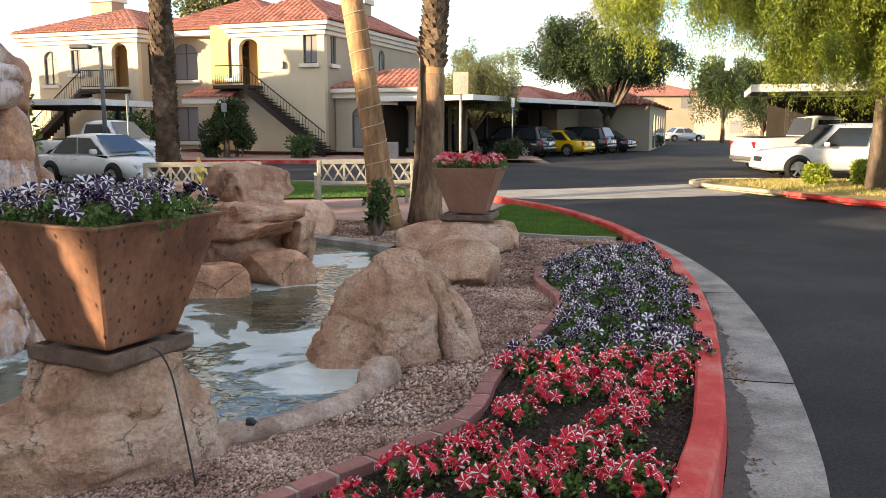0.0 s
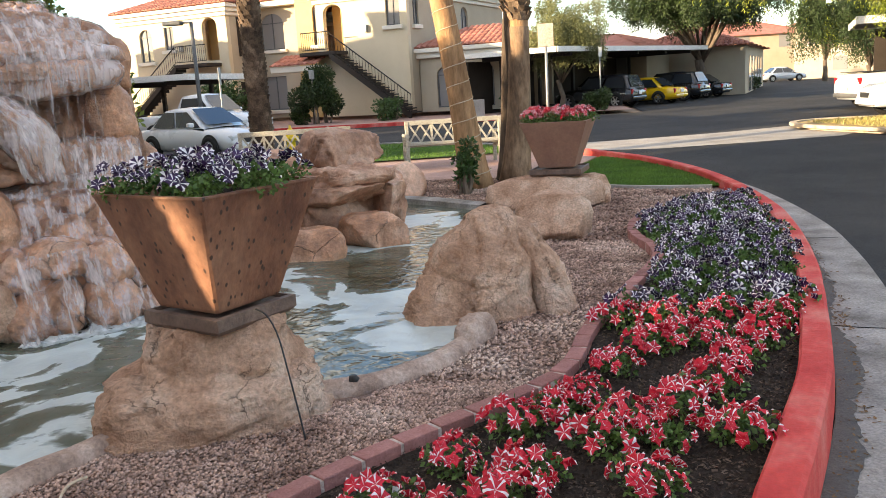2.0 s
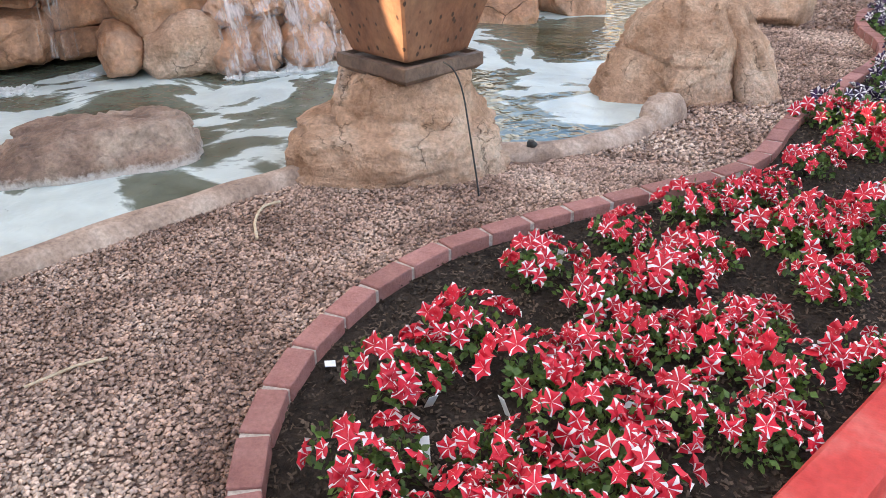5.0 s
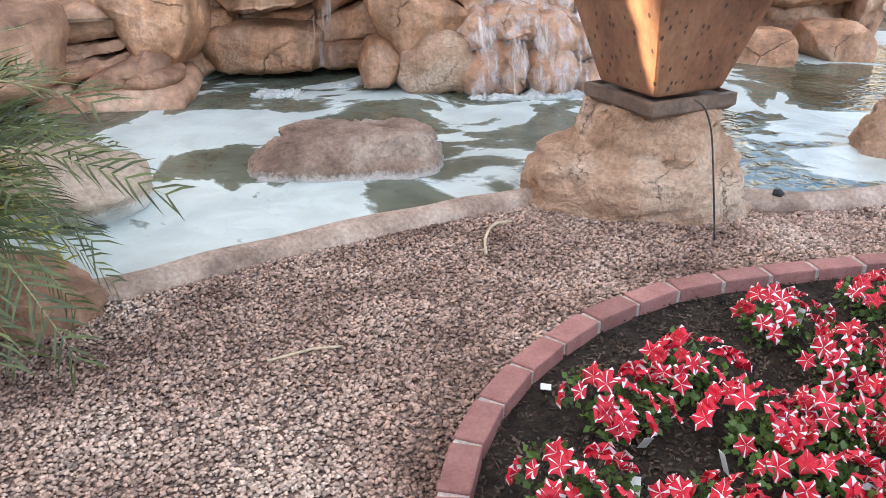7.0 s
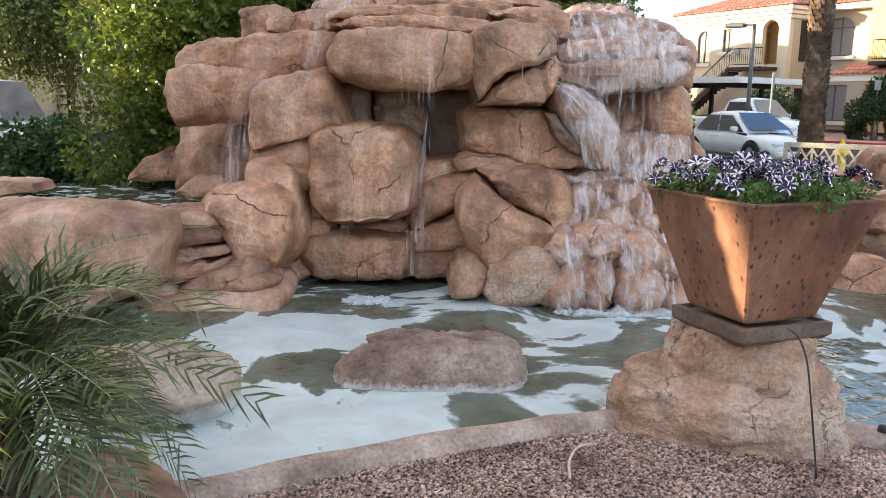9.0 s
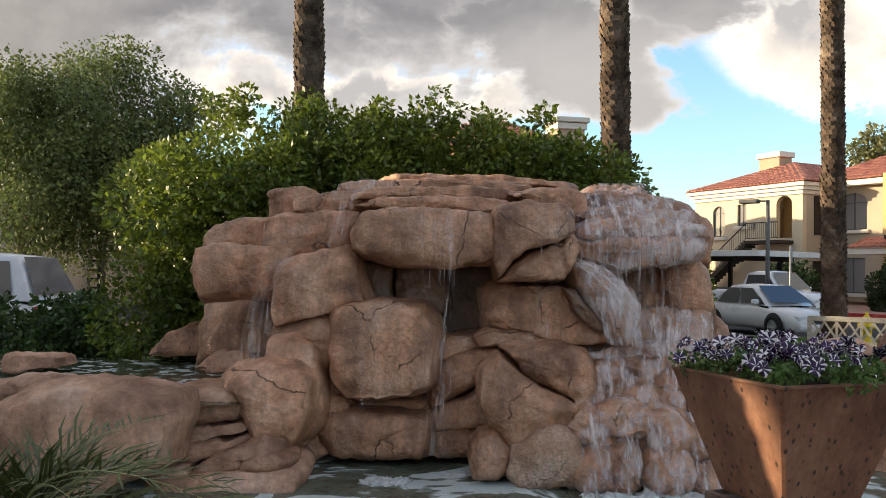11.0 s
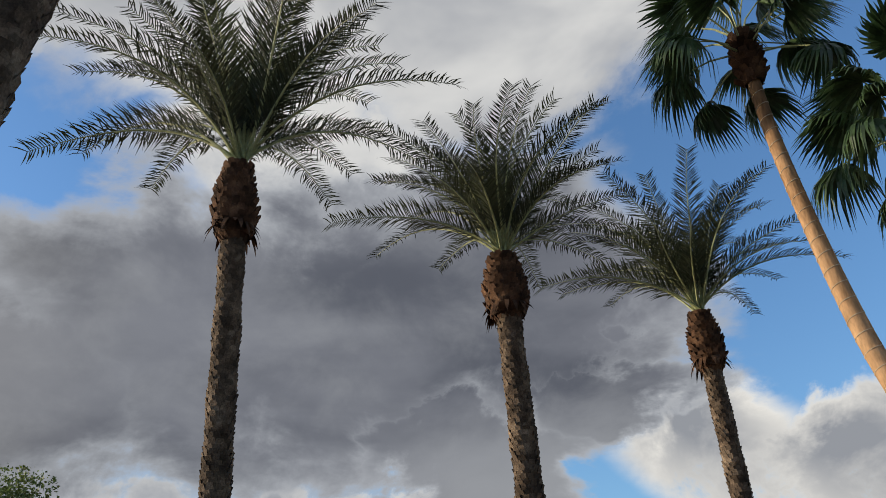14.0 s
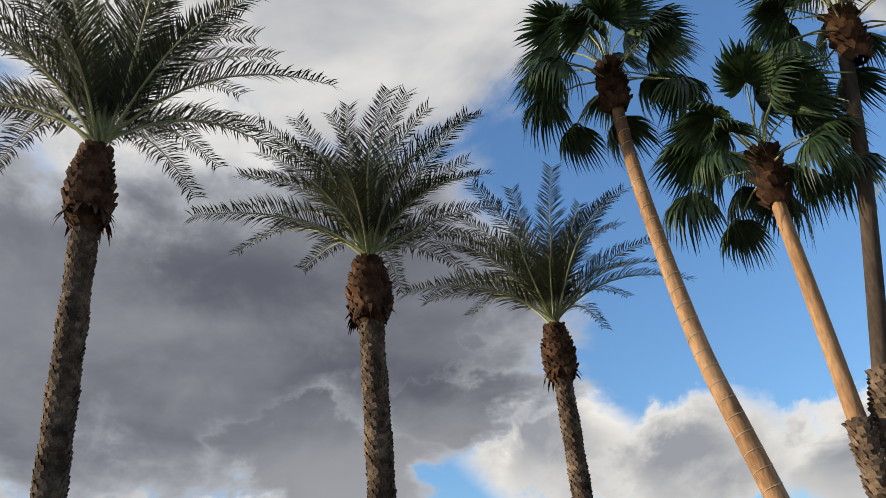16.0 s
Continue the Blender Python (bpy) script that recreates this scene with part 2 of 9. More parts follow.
def glass(name, tint, rough=0.05, shine=0.35):
    m = bpy.data.materials.new(name)
    m.use_nodes = True
    b = m.node_tree.nodes["Principled BSDF"]
    b.inputs["Base Color"].default_value, b.inputs["Roughness"].default_value = (*tint, 1), rough
    b.inputs["IOR"].default_value = 1.5
    b.inputs["Specular IOR Level"].default_value = shine
    return m


def water_fall_mat(name, across, along, low, high, most=0.52):
    """Thin falling water: white streaks with clear gaps."""
    m = bpy.data.materials.new(name)
    m.use_nodes = True
    nt = m.node_tree
    N, L = nt.nodes.new, nt.links.new
    b, out = nt.nodes["Principled BSDF"], nt.nodes["Material Output"]
    b.inputs["Base Color"].default_value, b.inputs["Roughness"].default_value = (0.92, 0.84, 0.82, 1), 0.4
    uv, mp, n, r = N("ShaderNodeUVMap"), N("ShaderNodeMapping"), N("ShaderNodeTexNoise"), N("ShaderNodeMapRange")
    mp.inputs["Scale"].default_value = (across, along, 1)
    L(uv.outputs[0], mp.inputs["Vector"])
    n.inputs["Scale"].default_value, n.inputs["Detail"].default_value = 1.0, 6
    n.inputs["Roughness"].default_value = 0.62
    L(mp.outputs[0], n.inputs["Vector"])
    r.interpolation_type = "SMOOTHSTEP"
    r.inputs["From Min"].default_value, r.inputs["From Max"].default_value = low, high
    L(n.outputs["Fac"], r.inputs["Value"])
    sc = N("ShaderNodeMath")
    sc.operation = "MULTIPLY"
    sc.inputs[1].default_value = most
    L(r.outputs["Result"], sc.inputs[0])
    t, mx, tl, half = N("ShaderNodeBsdfTransparent"), N("ShaderNodeMixShader"), N("ShaderNodeBsdfTranslucent"), N("ShaderNodeMixShader")
    tl.inputs["Color"].default_value = (0.92, 0.84, 0.82, 1)
    half.inputs["Fac"].default_value = 0.45
    L(b.outputs[0], half.inputs[1])
    L(tl.outputs[0], half.inputs[2])
    L(sc.outputs[0], mx.inputs["Fac"])
    L(t.outputs[0], mx.inputs[1])
    L(half.outputs[0], mx.inputs[2])
    L(mx.outputs[0], out.inputs["Surface"])
    return m


def film_mat(name, low, high, most, color=(0.78, 0.68, 0.66), size=(26, 26, 3.2)):
    """A skin of running water over rock: fine pale streaks down the stone, clear between."""
    m = bpy.data.materials.new(name)
    m.use_nodes = True
    nt = m.node_tree
    N, L = nt.nodes.new, nt.links.new
    b, out = nt.nodes["Principled BSDF"], nt.nodes["Material Output"]
    b.inputs["Base Color"].default_value, b.inputs["Roughness"].default_value = (*color, 1), 0.35
    tc, mp, n, k, r = N("ShaderNodeTexCoord"), N("ShaderNodeMapping"), N("ShaderNodeTexNoise"), N("ShaderNodeTexNoise"), N("ShaderNodeMapRange")
    mp.inputs["Scale"].default_value = size
    L(tc.outputs["Object"], mp.inputs["Vector"])
    L(mp.outputs[0], n.inputs["Vector"])
    L(tc.outputs["Object"], k.inputs["Vector"])
    n.inputs["Scale"].default_value, n.inputs["Detail"].default_value, n.inputs["Roughness"].default_value = 1.0, 6, 0.6
    k.inputs["Scale"].default_value, k.inputs["Detail"].default_value = 3.5, 3
    ad = N("ShaderNodeMath")
    ad.operation = "MULTIPLY_ADD"
    L(k.outputs["Fac"], ad.inputs[0])
    ad.inputs[1].default_value = 0.9
    L(n.outputs["Fac"], ad.inputs[2])
    r.interpolation_type = "SMOOTHSTEP"
    r.inputs["From Min"].default_value, r.inputs["From Max"].default_value = low, high
    r.inputs["To Max"].default_value = most
    L(ad.outputs[0], r.inputs["Value"])
    t, mx = N("ShaderNodeBsdfTransparent"), N("ShaderNodeMixShader")
    L(r.outputs["Result"], mx.inputs["Fac"])
    L(t.outputs[0], mx.inputs[1])
    L(b.outputs[0], mx.inputs[2])
    L(mx.outputs[0], out.inputs["Surface"])
    return m


def pond_mat(name, low, size=1.0):
    """Rippled dark water with pale scum where the slow noise passes a level."""
    m = bpy.data.materials.new(name)
    m.use_nodes = True
    nt = m.node_tree
    N, L = nt.nodes.new, nt.links.new
    b = nt.nodes["Principled BSDF"]
    tc, n1, n2, n3 = N("ShaderNodeTexCoord"), N("ShaderNodeTexNoise"), N("ShaderNodeTexNoise"), N("ShaderNodeTexNoise")
    for n, s, d in ((n1, size, 9), (n2, 9.0, 2), (n3, 3.2, 4)):
        n.inputs["Scale"].default_value, n.inputs["Detail"].default_value = s, d
        n.inputs["Distortion"].default_value = 0.6
        L(tc.outputs["Object"], n.inputs["Vector"])
    ramp = N("ShaderNodeValToRGB")
    e = ramp.color_ramp.elements
    e[0].position, e[0].color = 0.40, (0.034, 0.038, 0.020, 1)
    e[1].position, e[1].color = 0.64, (0.075, 0.086, 0.058, 1)
    L(n3.outputs["Fac"], ramp.inputs["Fac"])
    milk, cloudy = N("ShaderNodeMapRange"), N("ShaderNodeMixRGB")
    milk.interpolation_type = "SMOOTHSTEP"
    milk.inputs["From Min"].default_value, milk.inputs["From Max"].default_value = low - 0.16, low + 0.01
    milk.inputs["To Max"].default_value = 0.36
    L(ramp.outputs[0], cloudy.inputs["Color1"])
    cloudy.inputs["Color2"].default_value = (0.25, 0.285, 0.235, 1)
    L(milk.outputs["Result"], cloudy.inputs["Fac"])
    # pale scum with ragged hard edges over the dark water
    foam = N("ShaderNodeMapRange")
    foam.interpolation_type = "SMOOTHSTEP"
    foam.inputs["From Min"].default_value, foam.inputs["From Max"].default_value = low - 0.004, low + 0.014
    # more scum gathers in the basin under the falls than along the stream
    sp, lean, sm = N("ShaderNodeSeparateXYZ"), N("ShaderNodeMapRange"), N("ShaderNodeMath")
    L(tc.outputs["Object"], sp.inputs[0])
    lean.inputs["From Min"].default_value, lean.inputs["From Max"].default_value = -4.0, -1.4
    lean.inputs["To Min"].default_value, lean.inputs["To Max"].default_value = 0.0, -0.07
    L(sp.outputs["X"], lean.inputs["Value"])
    near, off, sm2 = N("ShaderNodeVectorMath"), N("ShaderNodeMapRange"), N("ShaderNodeMath")
    near.operation = "DOT_PRODUCT"
    near.inputs[1].default_value = (-0.67, 0.742, 0)
    L(tc.outputs["Object"], near.inputs[0])
    off.inputs["From Min"].default_value, off.inputs["From Max"].default_value = 3.3, 5.9
    off.inputs["To Min"].default_value, off.inputs["To Max"].default_value = 0.115, -0.015
    L(near.outputs["Value"], off.inputs["Value"])
    L(n1.outputs["Fac"], sm.inputs[0])
    L(lean.outputs["Result"], sm.inputs[1])
    L(sm.outputs[0], sm2.inputs[0])
    L(off.outputs["Result"], sm2.inputs[1])
    L(sm2.outputs[0], foam.inputs["Value"])
    L(sm2.outputs[0], milk.inputs["Value"])
    tone = N("ShaderNodeMapRange")
    tone.inputs["From Min"].default_value, tone.inputs["From Max"].default_value = 0.35, 0.65
    tone.inputs["To Min"].default_value, tone.inputs["To Max"].default_value = 0.78, 1.0
    L(n3.outputs["Fac"], tone.inputs["Value"])
    pale = N("ShaderNodeVectorMath")
    pale.operation = "SCALE"
    pale.inputs[0].default_value = (0.56, 0.63, 0.61)
    L(tone.outputs["Result"], pale.inputs["Scale"])
    mx = N("ShaderNodeMixRGB")
    L(foam.outputs["Result"], mx.inputs["Fac"])
    L(cloudy.outputs[0], mx.inputs["Color1"])
    L(pale.outputs[0], mx.inputs["Color2"])
    L(mx.outputs[0], b.inputs["Base Color"])
    b.inputs["IOR"].default_value = 1.33
    gloss = N("ShaderNodeMapRange")
    gloss.inputs["To Min"].default_value, gloss.inputs["To Max"].default_value = 0.04, 0.30
    L(foam.outputs["Result"], gloss.inputs["Value"])
    L(gloss.outputs["Result"], b.inputs["Roughness"])
    bp = N("ShaderNodeBump")
    bp.inputs["Strength"].default_value, bp.inputs["Distance"].default_value = 0.32, 0.035
    L(n2.outputs["Fac"], bp.inputs["Height"])
    L(bp.outputs[0], b.inputs["Normal"])
    return m


M = dict(
    rock=mat("tan_rock", [(0.24, 0.118, 0.072), (0.50, 0.275, 0.178), (0.62, 0.41, 0.30)], 1.8, 0.7, 0.8, 26, fine=0.26, rand=0.14, pos=(0.34, 0.66), streak=0.2, dist=0.025),
    wet=mat("wet_red_rock", [(0.20, 0.088, 0.048), (0.47, 0.236, 0.135), (0.61, 0.375, 0.262)], 2.4, 0.42, 0.9, 30, fine=0.34, rand=0.18, pos=(0.32, 0.68), streak=0.30, dist=0.024, crack=0.7, crack_scale=1.5),
    granite=mat("granite_boulder", [(0.36, 0.195, 0.120), (0.60, 0.375, 0.260), (0.73, 0.54, 0.42)], 2.8, 0.88, 1.0, 42, fine=0.34, pos=(0.32, 0.68), crack=0.5, crack_scale=2.6, dist=0.04),
    # wet rock again, darkened in colour for the shade of gaps and recesses
    shaderock=mat("shade_dark_wet_rock", [(0.080, 0.042, 0.027), (0.23, 0.125, 0.078)], 2.2, 0.4, 0.5, 20, fine=0.35, rand=0.1),
    mound=mat("wet_pink_rock", [(0.14, 0.075, 0.052), (0.31, 0.195, 0.145), (0.46, 0.34, 0.27)], 3.0, 0.55, 1.0, 34, fine=0.5, pos=(0.36, 0.66), dist=0.03, band=(-0.075, (0.62, 0.57, 0.53))),
    rimrock=mat("pale_pond_rock", [(0.20, 0.14, 0.105), (0.38, 0.28, 0.215), (0.47, 0.37, 0.30)], 3.0, 0.75, 0.6, 40, fine=0.35, band=(-0.085, (0.60, 0.56, 0.52))),
    rim=mat("pond_rim_concrete", [(0.19, 0.125, 0.098), (0.40, 0.285, 0.225), (0.54, 0.425, 0.355)], 4.0, 0.75, 0.5, 50, fine=0.4),
    gravel=mat("gravel_stone", [(0.18, 0.106, 0.082), (0.405, 0.268, 0.210), (0.56, 0.415, 0.335)], 1.5, 0.9, 0.3, 60, fine=0.3, island=0.55, pos=(0.36, 0.66)),
    gravel_bed=mat("gravel_bed", [(0.17, 0.11, 0.09), (0.36, 0.245, 0.20)], 40, 0.95, 0.8, 90, fine=0.4),
    soil=mat("dark_mulch", [(0.018, 0.013, 0.010), (0.055, 0.040, 0.031)], 18, 0.95, 1.0, 70, fine=0.5),
    mulch=mat("mulch_chip", [(0.022, 0.016, 0.012), (0.13, 0.092, 0.068)], 4, 0.95, 0.2, 60, island=0.5),
    brick=mat("red_brick", [(0.29, 0.125, 0.110), (0.41, 0.20, 0.175)], 9, 0.85, 0.5, 80, fine=0.2, rand=0.16),
    mortar=mat("mortar", [(0.38, 0.31, 0.27), (0.50, 0.43, 0.38)], 15, 0.95, 0.5, 60),
    redpaint=mat("red_kerb_paint", [(0.42, 0.028, 0.028), (0.56, 0.068, 0.058), (0.60, 0.20, 0.165)], 2.2, 0.75, 0.35, 35, fine=0.16),
    gutter=mat("gutter_concrete", [(0.15, 0.135, 0.122), (0.29, 0.268, 0.245), (0.42, 0.39, 0.36)], 2.4, 0.85, 0.5, 55, fine=0.4),
    damp=mat("damp_gutter_stain", [(0.045, 0.040, 0.036), (0.10, 0.090, 0.080)], 7, 0.7, 0.4, 60, fine=0.35),
    concrete=mat("concrete", [(0.28, 0.25, 0.22), (0.42, 0.385, 0.345)], 1.2, 0.9, 0.25, 50),
    pinkpave=mat("pink_paving", [(0.33, 0.20, 0.165), (0.46, 0.31, 0.265)], 1.2, 0.9, 0.3, 40),
    asphalt=mat("asphalt", [(0.022, 0.022, 0.023), (0.037, 0.036, 0.036), (0.060, 0.057, 0.054)], 0.35, 0.92, 0.6, 70, fine=0.55),
    dirt=mat("desert_dirt", [(0.22, 0.15, 0.10), (0.38, 0.28, 0.20)], 0.6, 0.95, 0.4, 30),
    straw=mat("dry_straw_earth", [(0.30, 0.19, 0.085), (0.48, 0.36, 0.16)], 2.2, 0.95, 0.6, 60, fine=0.4),
    strawblade=mat("dry_grass_blade", [(0.30, 0.24, 0.07), (0.52, 0.46, 0.18)], 1.5, 0.8, 0, 30, island=0.4, trans=0.3),
    grass_base=mat("lawn_soil", [(0.040, 0.082, 0.014), (0.072, 0.138, 0.024)], 3, 0.95, 0.6, 90),
    grass=mat("grass_blade", [(0.060, 0.135, 0.018), (0.135, 0.25, 0.034)], 1.5, 0.6, 0, 30, island=0.3, trans=0.3),
    rust=mat("rusted_clay_planter", [(0.115, 0.044, 0.025), (0.215, 0.092, 0.050), (0.28, 0.135, 0.078)], 3.0, 0.58, 0.3, 30, fine=0.28, pos=(0.34, 0.66), stretch=(1, 1, 0.62), spots=(22, 0.24, (0.050, 0.024, 0.016))),
    rust_far=mat("clay_planter", [(0.22, 0.105, 0.070), (0.31, 0.165, 0.112)], 3.0, 0.7, 0.2, 30, fine=0.15),
    saucer=mat("dark_saucer", [(0.070, 0.042, 0.032), (0.18, 0.115, 0.085)], 6, 0.6, 0.3, 30),
    black=mat("black_rubber", [(0.012, 0.012, 0.012), (0.03, 0.03, 0.03)], 8, 0.7, 0.1, 40),
    datebark=mat("date_palm_bark", [(0.034, 0.023, 0.017), (0.105, 0.074, 0.053), (0.235, 0.175, 0.128)], 2.5, 0.95, 0.5, 40, fine=0.4, island=0.4),
    bulb=mat("palm_boot_fibre", [(0.022, 0.012, 0.008), (0.075, 0.038, 0.022), (0.165, 0.090, 0.052)], 3, 0.95, 0.5, 40, fine=0.4, island=0.45),
    fanbark=mat("fan_palm_bark", [(0.13, 0.070, 0.036), (0.36, 0.205, 0.105), (0.46, 0.285, 0.160)], 1.6, 0.9, 0.9, 14, fine=0.45, stretch=(1, 1, 0.25)),
    # palm bark darkened to carry the shade on a lower trunk
    shadebark=mat("shaded_brown_palm_bark", [(0.085, 0.052, 0.032), (0.22, 0.140, 0.086), (0.33, 0.22, 0.14)], 2.4, 0.95, 0.9, 16, fine=0.5, stretch=(1, 1, 0.35)),
    darkbark=mat("dark_palm_bark", [(0.045, 0.033, 0.026), (0.12, 0.088, 0.064)], 3, 0.95, 0.7, 14, fine=0.4, stretch=(1, 1, 0.3)),
    datefrond=mat("date_palm_leaflet", [(0.022, 0.030, 0.015), (0.075, 0.086, 0.042)], 0.8, 0.58, 0, 20, island=0.35, trans=0.25),
    rachis=mat("palm_rachis", [(0.22, 0.24, 0.095), (0.38, 0.39, 0.19)], 2, 0.6, 0, 20),
    fanleaf=mat("fan_palm_leaf", [(0.016, 0.038, 0.018), (0.075, 0.120, 0.042)], 1.2, 0.42, 0, 20, island=0.4, trans=0.25),
    pygmy=mat("pygmy_palm_leaflet", [(0.022, 0.036, 0.012), (0.110, 0.128, 0.040)], 2.0, 0.36, 0, 20, island=0.35, trans=0.2),
    petleaf=mat("petunia_leaf", [(0.055, 0.115, 0.024), (0.13, 0.22, 0.050)], 9, 0.55, 0.2, 60, island=0.35, trans=0.25),
    red=mat("red_petal", [(0.55, 0.006, 0.022), (0.74, 0.014, 0.045)], 12, 0.5, 0.15, 60, fine=0.12, rand=0.15, trans=0.15),
    petwhite=mat("white_petal", [(0.72, 0.66, 0.66), (0.84, 0.79, 0.79)], 12, 0.55, 0.1, 60, fine=0.08, trans=0.15),
    purple=mat("purple_petal", [(0.014, 0.003, 0.026), (0.050, 0.012, 0.080)], 12, 0.5, 0.15, 60, fine=0.15, rand=0.35, trans=0.12),
    hedge=mat("hedge_leaf", [(0.045, 0.085, 0.012), (0.21, 0.26, 0.034)], 1.1, 0.45, 0, 20, island=0.45, trans=0.35),
    shrub=mat("shrub_leaf", [(0.030, 0.070, 0.018), (0.075, 0.135, 0.035)], 1.1, 0.5, 0, 20, island=0.4, trans=0.2),
    mesquite=mat("mesquite_leaf", [(0.13, 0.18, 0.020), (0.37, 0.42, 0.060)], 0.8, 0.55, 0, 20, island=0.4, trans=0.35),
    darktree=mat("dark_tree_leaf", [(0.021, 0.043, 0.012), (0.052, 0.084, 0.023)], 0.5, 0.55, 0, 20, island=0.45, trans=0.25),
    olivetree=mat("olive_tree_leaf", [(0.065, 0.100, 0.028), (0.185, 0.225, 0.070)], 0.5, 0.6, 0, 20, island=0.4, trans=0.3),
    paletree=mat("pale_tree_leaf", [(0.12, 0.135, 0.05), (0.22, 0.22, 0.09)], 0.5, 0.6, 0, 20, island=0.4, trans=0.25),
    wood=mat("tree_bark", [(0.085, 0.062, 0.046), (0.20, 0.155, 0.118)], 3, 0.95, 0.8, 18, stretch=(1, 1, 0.3)),
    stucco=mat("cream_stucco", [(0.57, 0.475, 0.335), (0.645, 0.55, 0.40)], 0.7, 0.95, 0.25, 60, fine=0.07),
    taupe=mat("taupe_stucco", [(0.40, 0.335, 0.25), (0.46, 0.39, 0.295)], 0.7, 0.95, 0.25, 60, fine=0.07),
    ochre=mat("ochre_stucco", [(0.54, 0.37, 0.17), (0.62, 0.43, 0.21)], 0.7, 0.95, 0.25, 60, fine=0.07),
    cream=mat("cream_trim", [(0.66, 0.61, 0.52), (0.74, 0.69, 0.60)], 1, 0.85, 0.1, 40, fine=0.05),
    tile=mat("red_roof_tile", [(0.32, 0.125, 0.090), (0.47, 0.205, 0.150)], 1.4, 0.8, 0.2, 20, fine=0.2, island=0.22),
    pane=glass("dark_window_pane", (0.24, 0.23, 0.22)),
    carglass=glass("car_glass", (0.03, 0.036, 0.042), 0.03, 0.8),
    blackmetal=mat("black_iron", [(0.012, 0.010, 0.010), (0.030, 0.024, 0.020)], 5, 0.55, 0.1, 30, metal=0.4),
    brownsteel=mat("brown_stair_steel", [(0.014, 0.009, 0.007), (0.026, 0.017, 0.013)], 3, 0.6, 0.1, 30),
    white_car=mat("white_car_paint", [(0.58, 0.59, 0.61), (0.64, 0.65, 0.66)], 0.6, 0.28, 0, 20, fine=0.02, coat=0.6),
    silver_car=mat("silver_white_paint", [(0.54, 0.56, 0.58), (0.60, 0.62, 0.635)], 0.6, 0.28, 0, 20, fine=0.02, coat=0.6),
    dark_car=mat("dark_car_paint", [(0.016, 0.017, 0.020), (0.028, 0.029, 0.033)], 0.6, 0.25, 0, 20, fine=0.02, coat=0.6),
    yellow_car=mat("yellow_car_paint", [(0.72, 0.42, 0.010), (0.78, 0.47, 0.015)], 0.6, 0.28, 0, 20, fine=0.02, coat=0.6),
    rubber=mat("tyre_rubber", [(0.014, 0.014, 0.014), (0.028, 0.027, 0.026)], 6, 0.85, 0.2, 40),
    alloy=mat("alloy_rim", [(0.45, 0.45, 0.46), (0.58, 0.58, 0.59)], 6, 0.35, 0, 30, metal=0.8),
    lens=glass("lamp_lens", (0.55, 0.56, 0.57), 0.1),
    redlens=glass("tail_lens", (0.45, 0.015, 0.02), 0.1),
    grey=mat("grey_plastic", [(0.07, 0.07, 0.072), (0.12, 0.12, 0.12)], 5, 0.6, 0.1, 30),
    steelwhite=mat("white_painted_steel", [(0.62, 0.60, 0.56), (0.72, 0.70, 0.66)], 1.5, 0.6, 0.1, 30),
    galv=mat("galvanised_post", [(0.26, 0.26, 0.25), (0.36, 0.36, 0.35)], 3, 0.5, 0.1, 30, metal=0.6),
    bench=mat("weathered_bench_paint", [(0.33, 0.305, 0.245), (0.45, 0.42, 0.34)], 5, 0.8, 0.25, 40, stretch=(1, 1, 1)),
    hydrant=mat("yellow_hydrant_paint", [(0.72, 0.47, 0.015), (0.80, 0.55, 0.03)], 4, 0.5, 0.15, 30, fine=0.1),
    dull=mat("dull_tan_stucco", [(0.40, 0.30, 0.21), (0.47, 0.36, 0.26)], 0.7, 0.95, 0.2, 50, fine=0.08),
    # near-black: the carports' inner shade as a colour
    shadewall=mat("carport_shade_brown", [(0.026, 0.020, 0.016), (0.045, 0.036, 0.030)], 0.7, 0.95, 0.2, 50),
    boots=mat("grey_brown_boots", [(0.060, 0.042, 0.030), (0.20, 0.14, 0.095), (0.29, 0.21, 0.145)], 3, 0.95, 0.5, 40, fine=0.4, island=0.45),
    sign=mat("sign_plate", [(0.40, 0.31, 0.25), (0.50, 0.40, 0.33)], 3, 0.7, 0.1, 30),
    tag=mat("white_plant_tag", [(0.72, 0.73, 0.72), (0.82, 0.83, 0.82)], 8, 0.5, 0, 30, fine=0.05),
    tagblue=mat("tag_print", [(0.30, 0.30, 0.34), (0.42, 0.42, 0.45)], 8, 0.6, 0, 30),
    tagyellow=mat("tag_band", [(0.72, 0.55, 0.06), (0.80, 0.62, 0.10)], 8, 0.6, 0, 30),
    twig=mat("dry_twig", [(0.42, 0.32, 0.22), (0.58, 0.47, 0.35)], 8, 0.9, 0.2, 40),
    leafdry=mat("dry_leaf", [(0.10, 0.06, 0.03), (0.20, 0.12, 0.06)], 8, 0.9, 0.2, 40, island=0.4),
    pond=pond_mat("pond_water", 0.488),
    pool=pond_mat("raised_pool_water", 0.545, 6.0),
    deadfrond=mat("yellow_palm_leaflet", [(0.24, 0.20, 0.030), (0.44, 0.42, 0.06)], 3, 0.7, 0, 20, island=0.3, trans=0.2),
    film=film_mat("water_film", 0.80, 1.18, 0.55),
    filmwhite=film_mat("white_water_film", 0.74, 1.16, 0.62),
    filmlace=film_mat("lacy_water_film", 0.90, 1.20, 0.44, (0.84, 0.75, 0.75), (15, 15, 4.5)),
    fall=water_fall_mat("falling_water", 42, 1.7, 0.42, 0.78),
    veil=water_fall_mat("water_veil", 30, 2.4, 0.44, 0.74, 0.50),
    lace=water_fall_mat("lacy_water", 14, 3.2, 0.45, 0.70, 0.80),
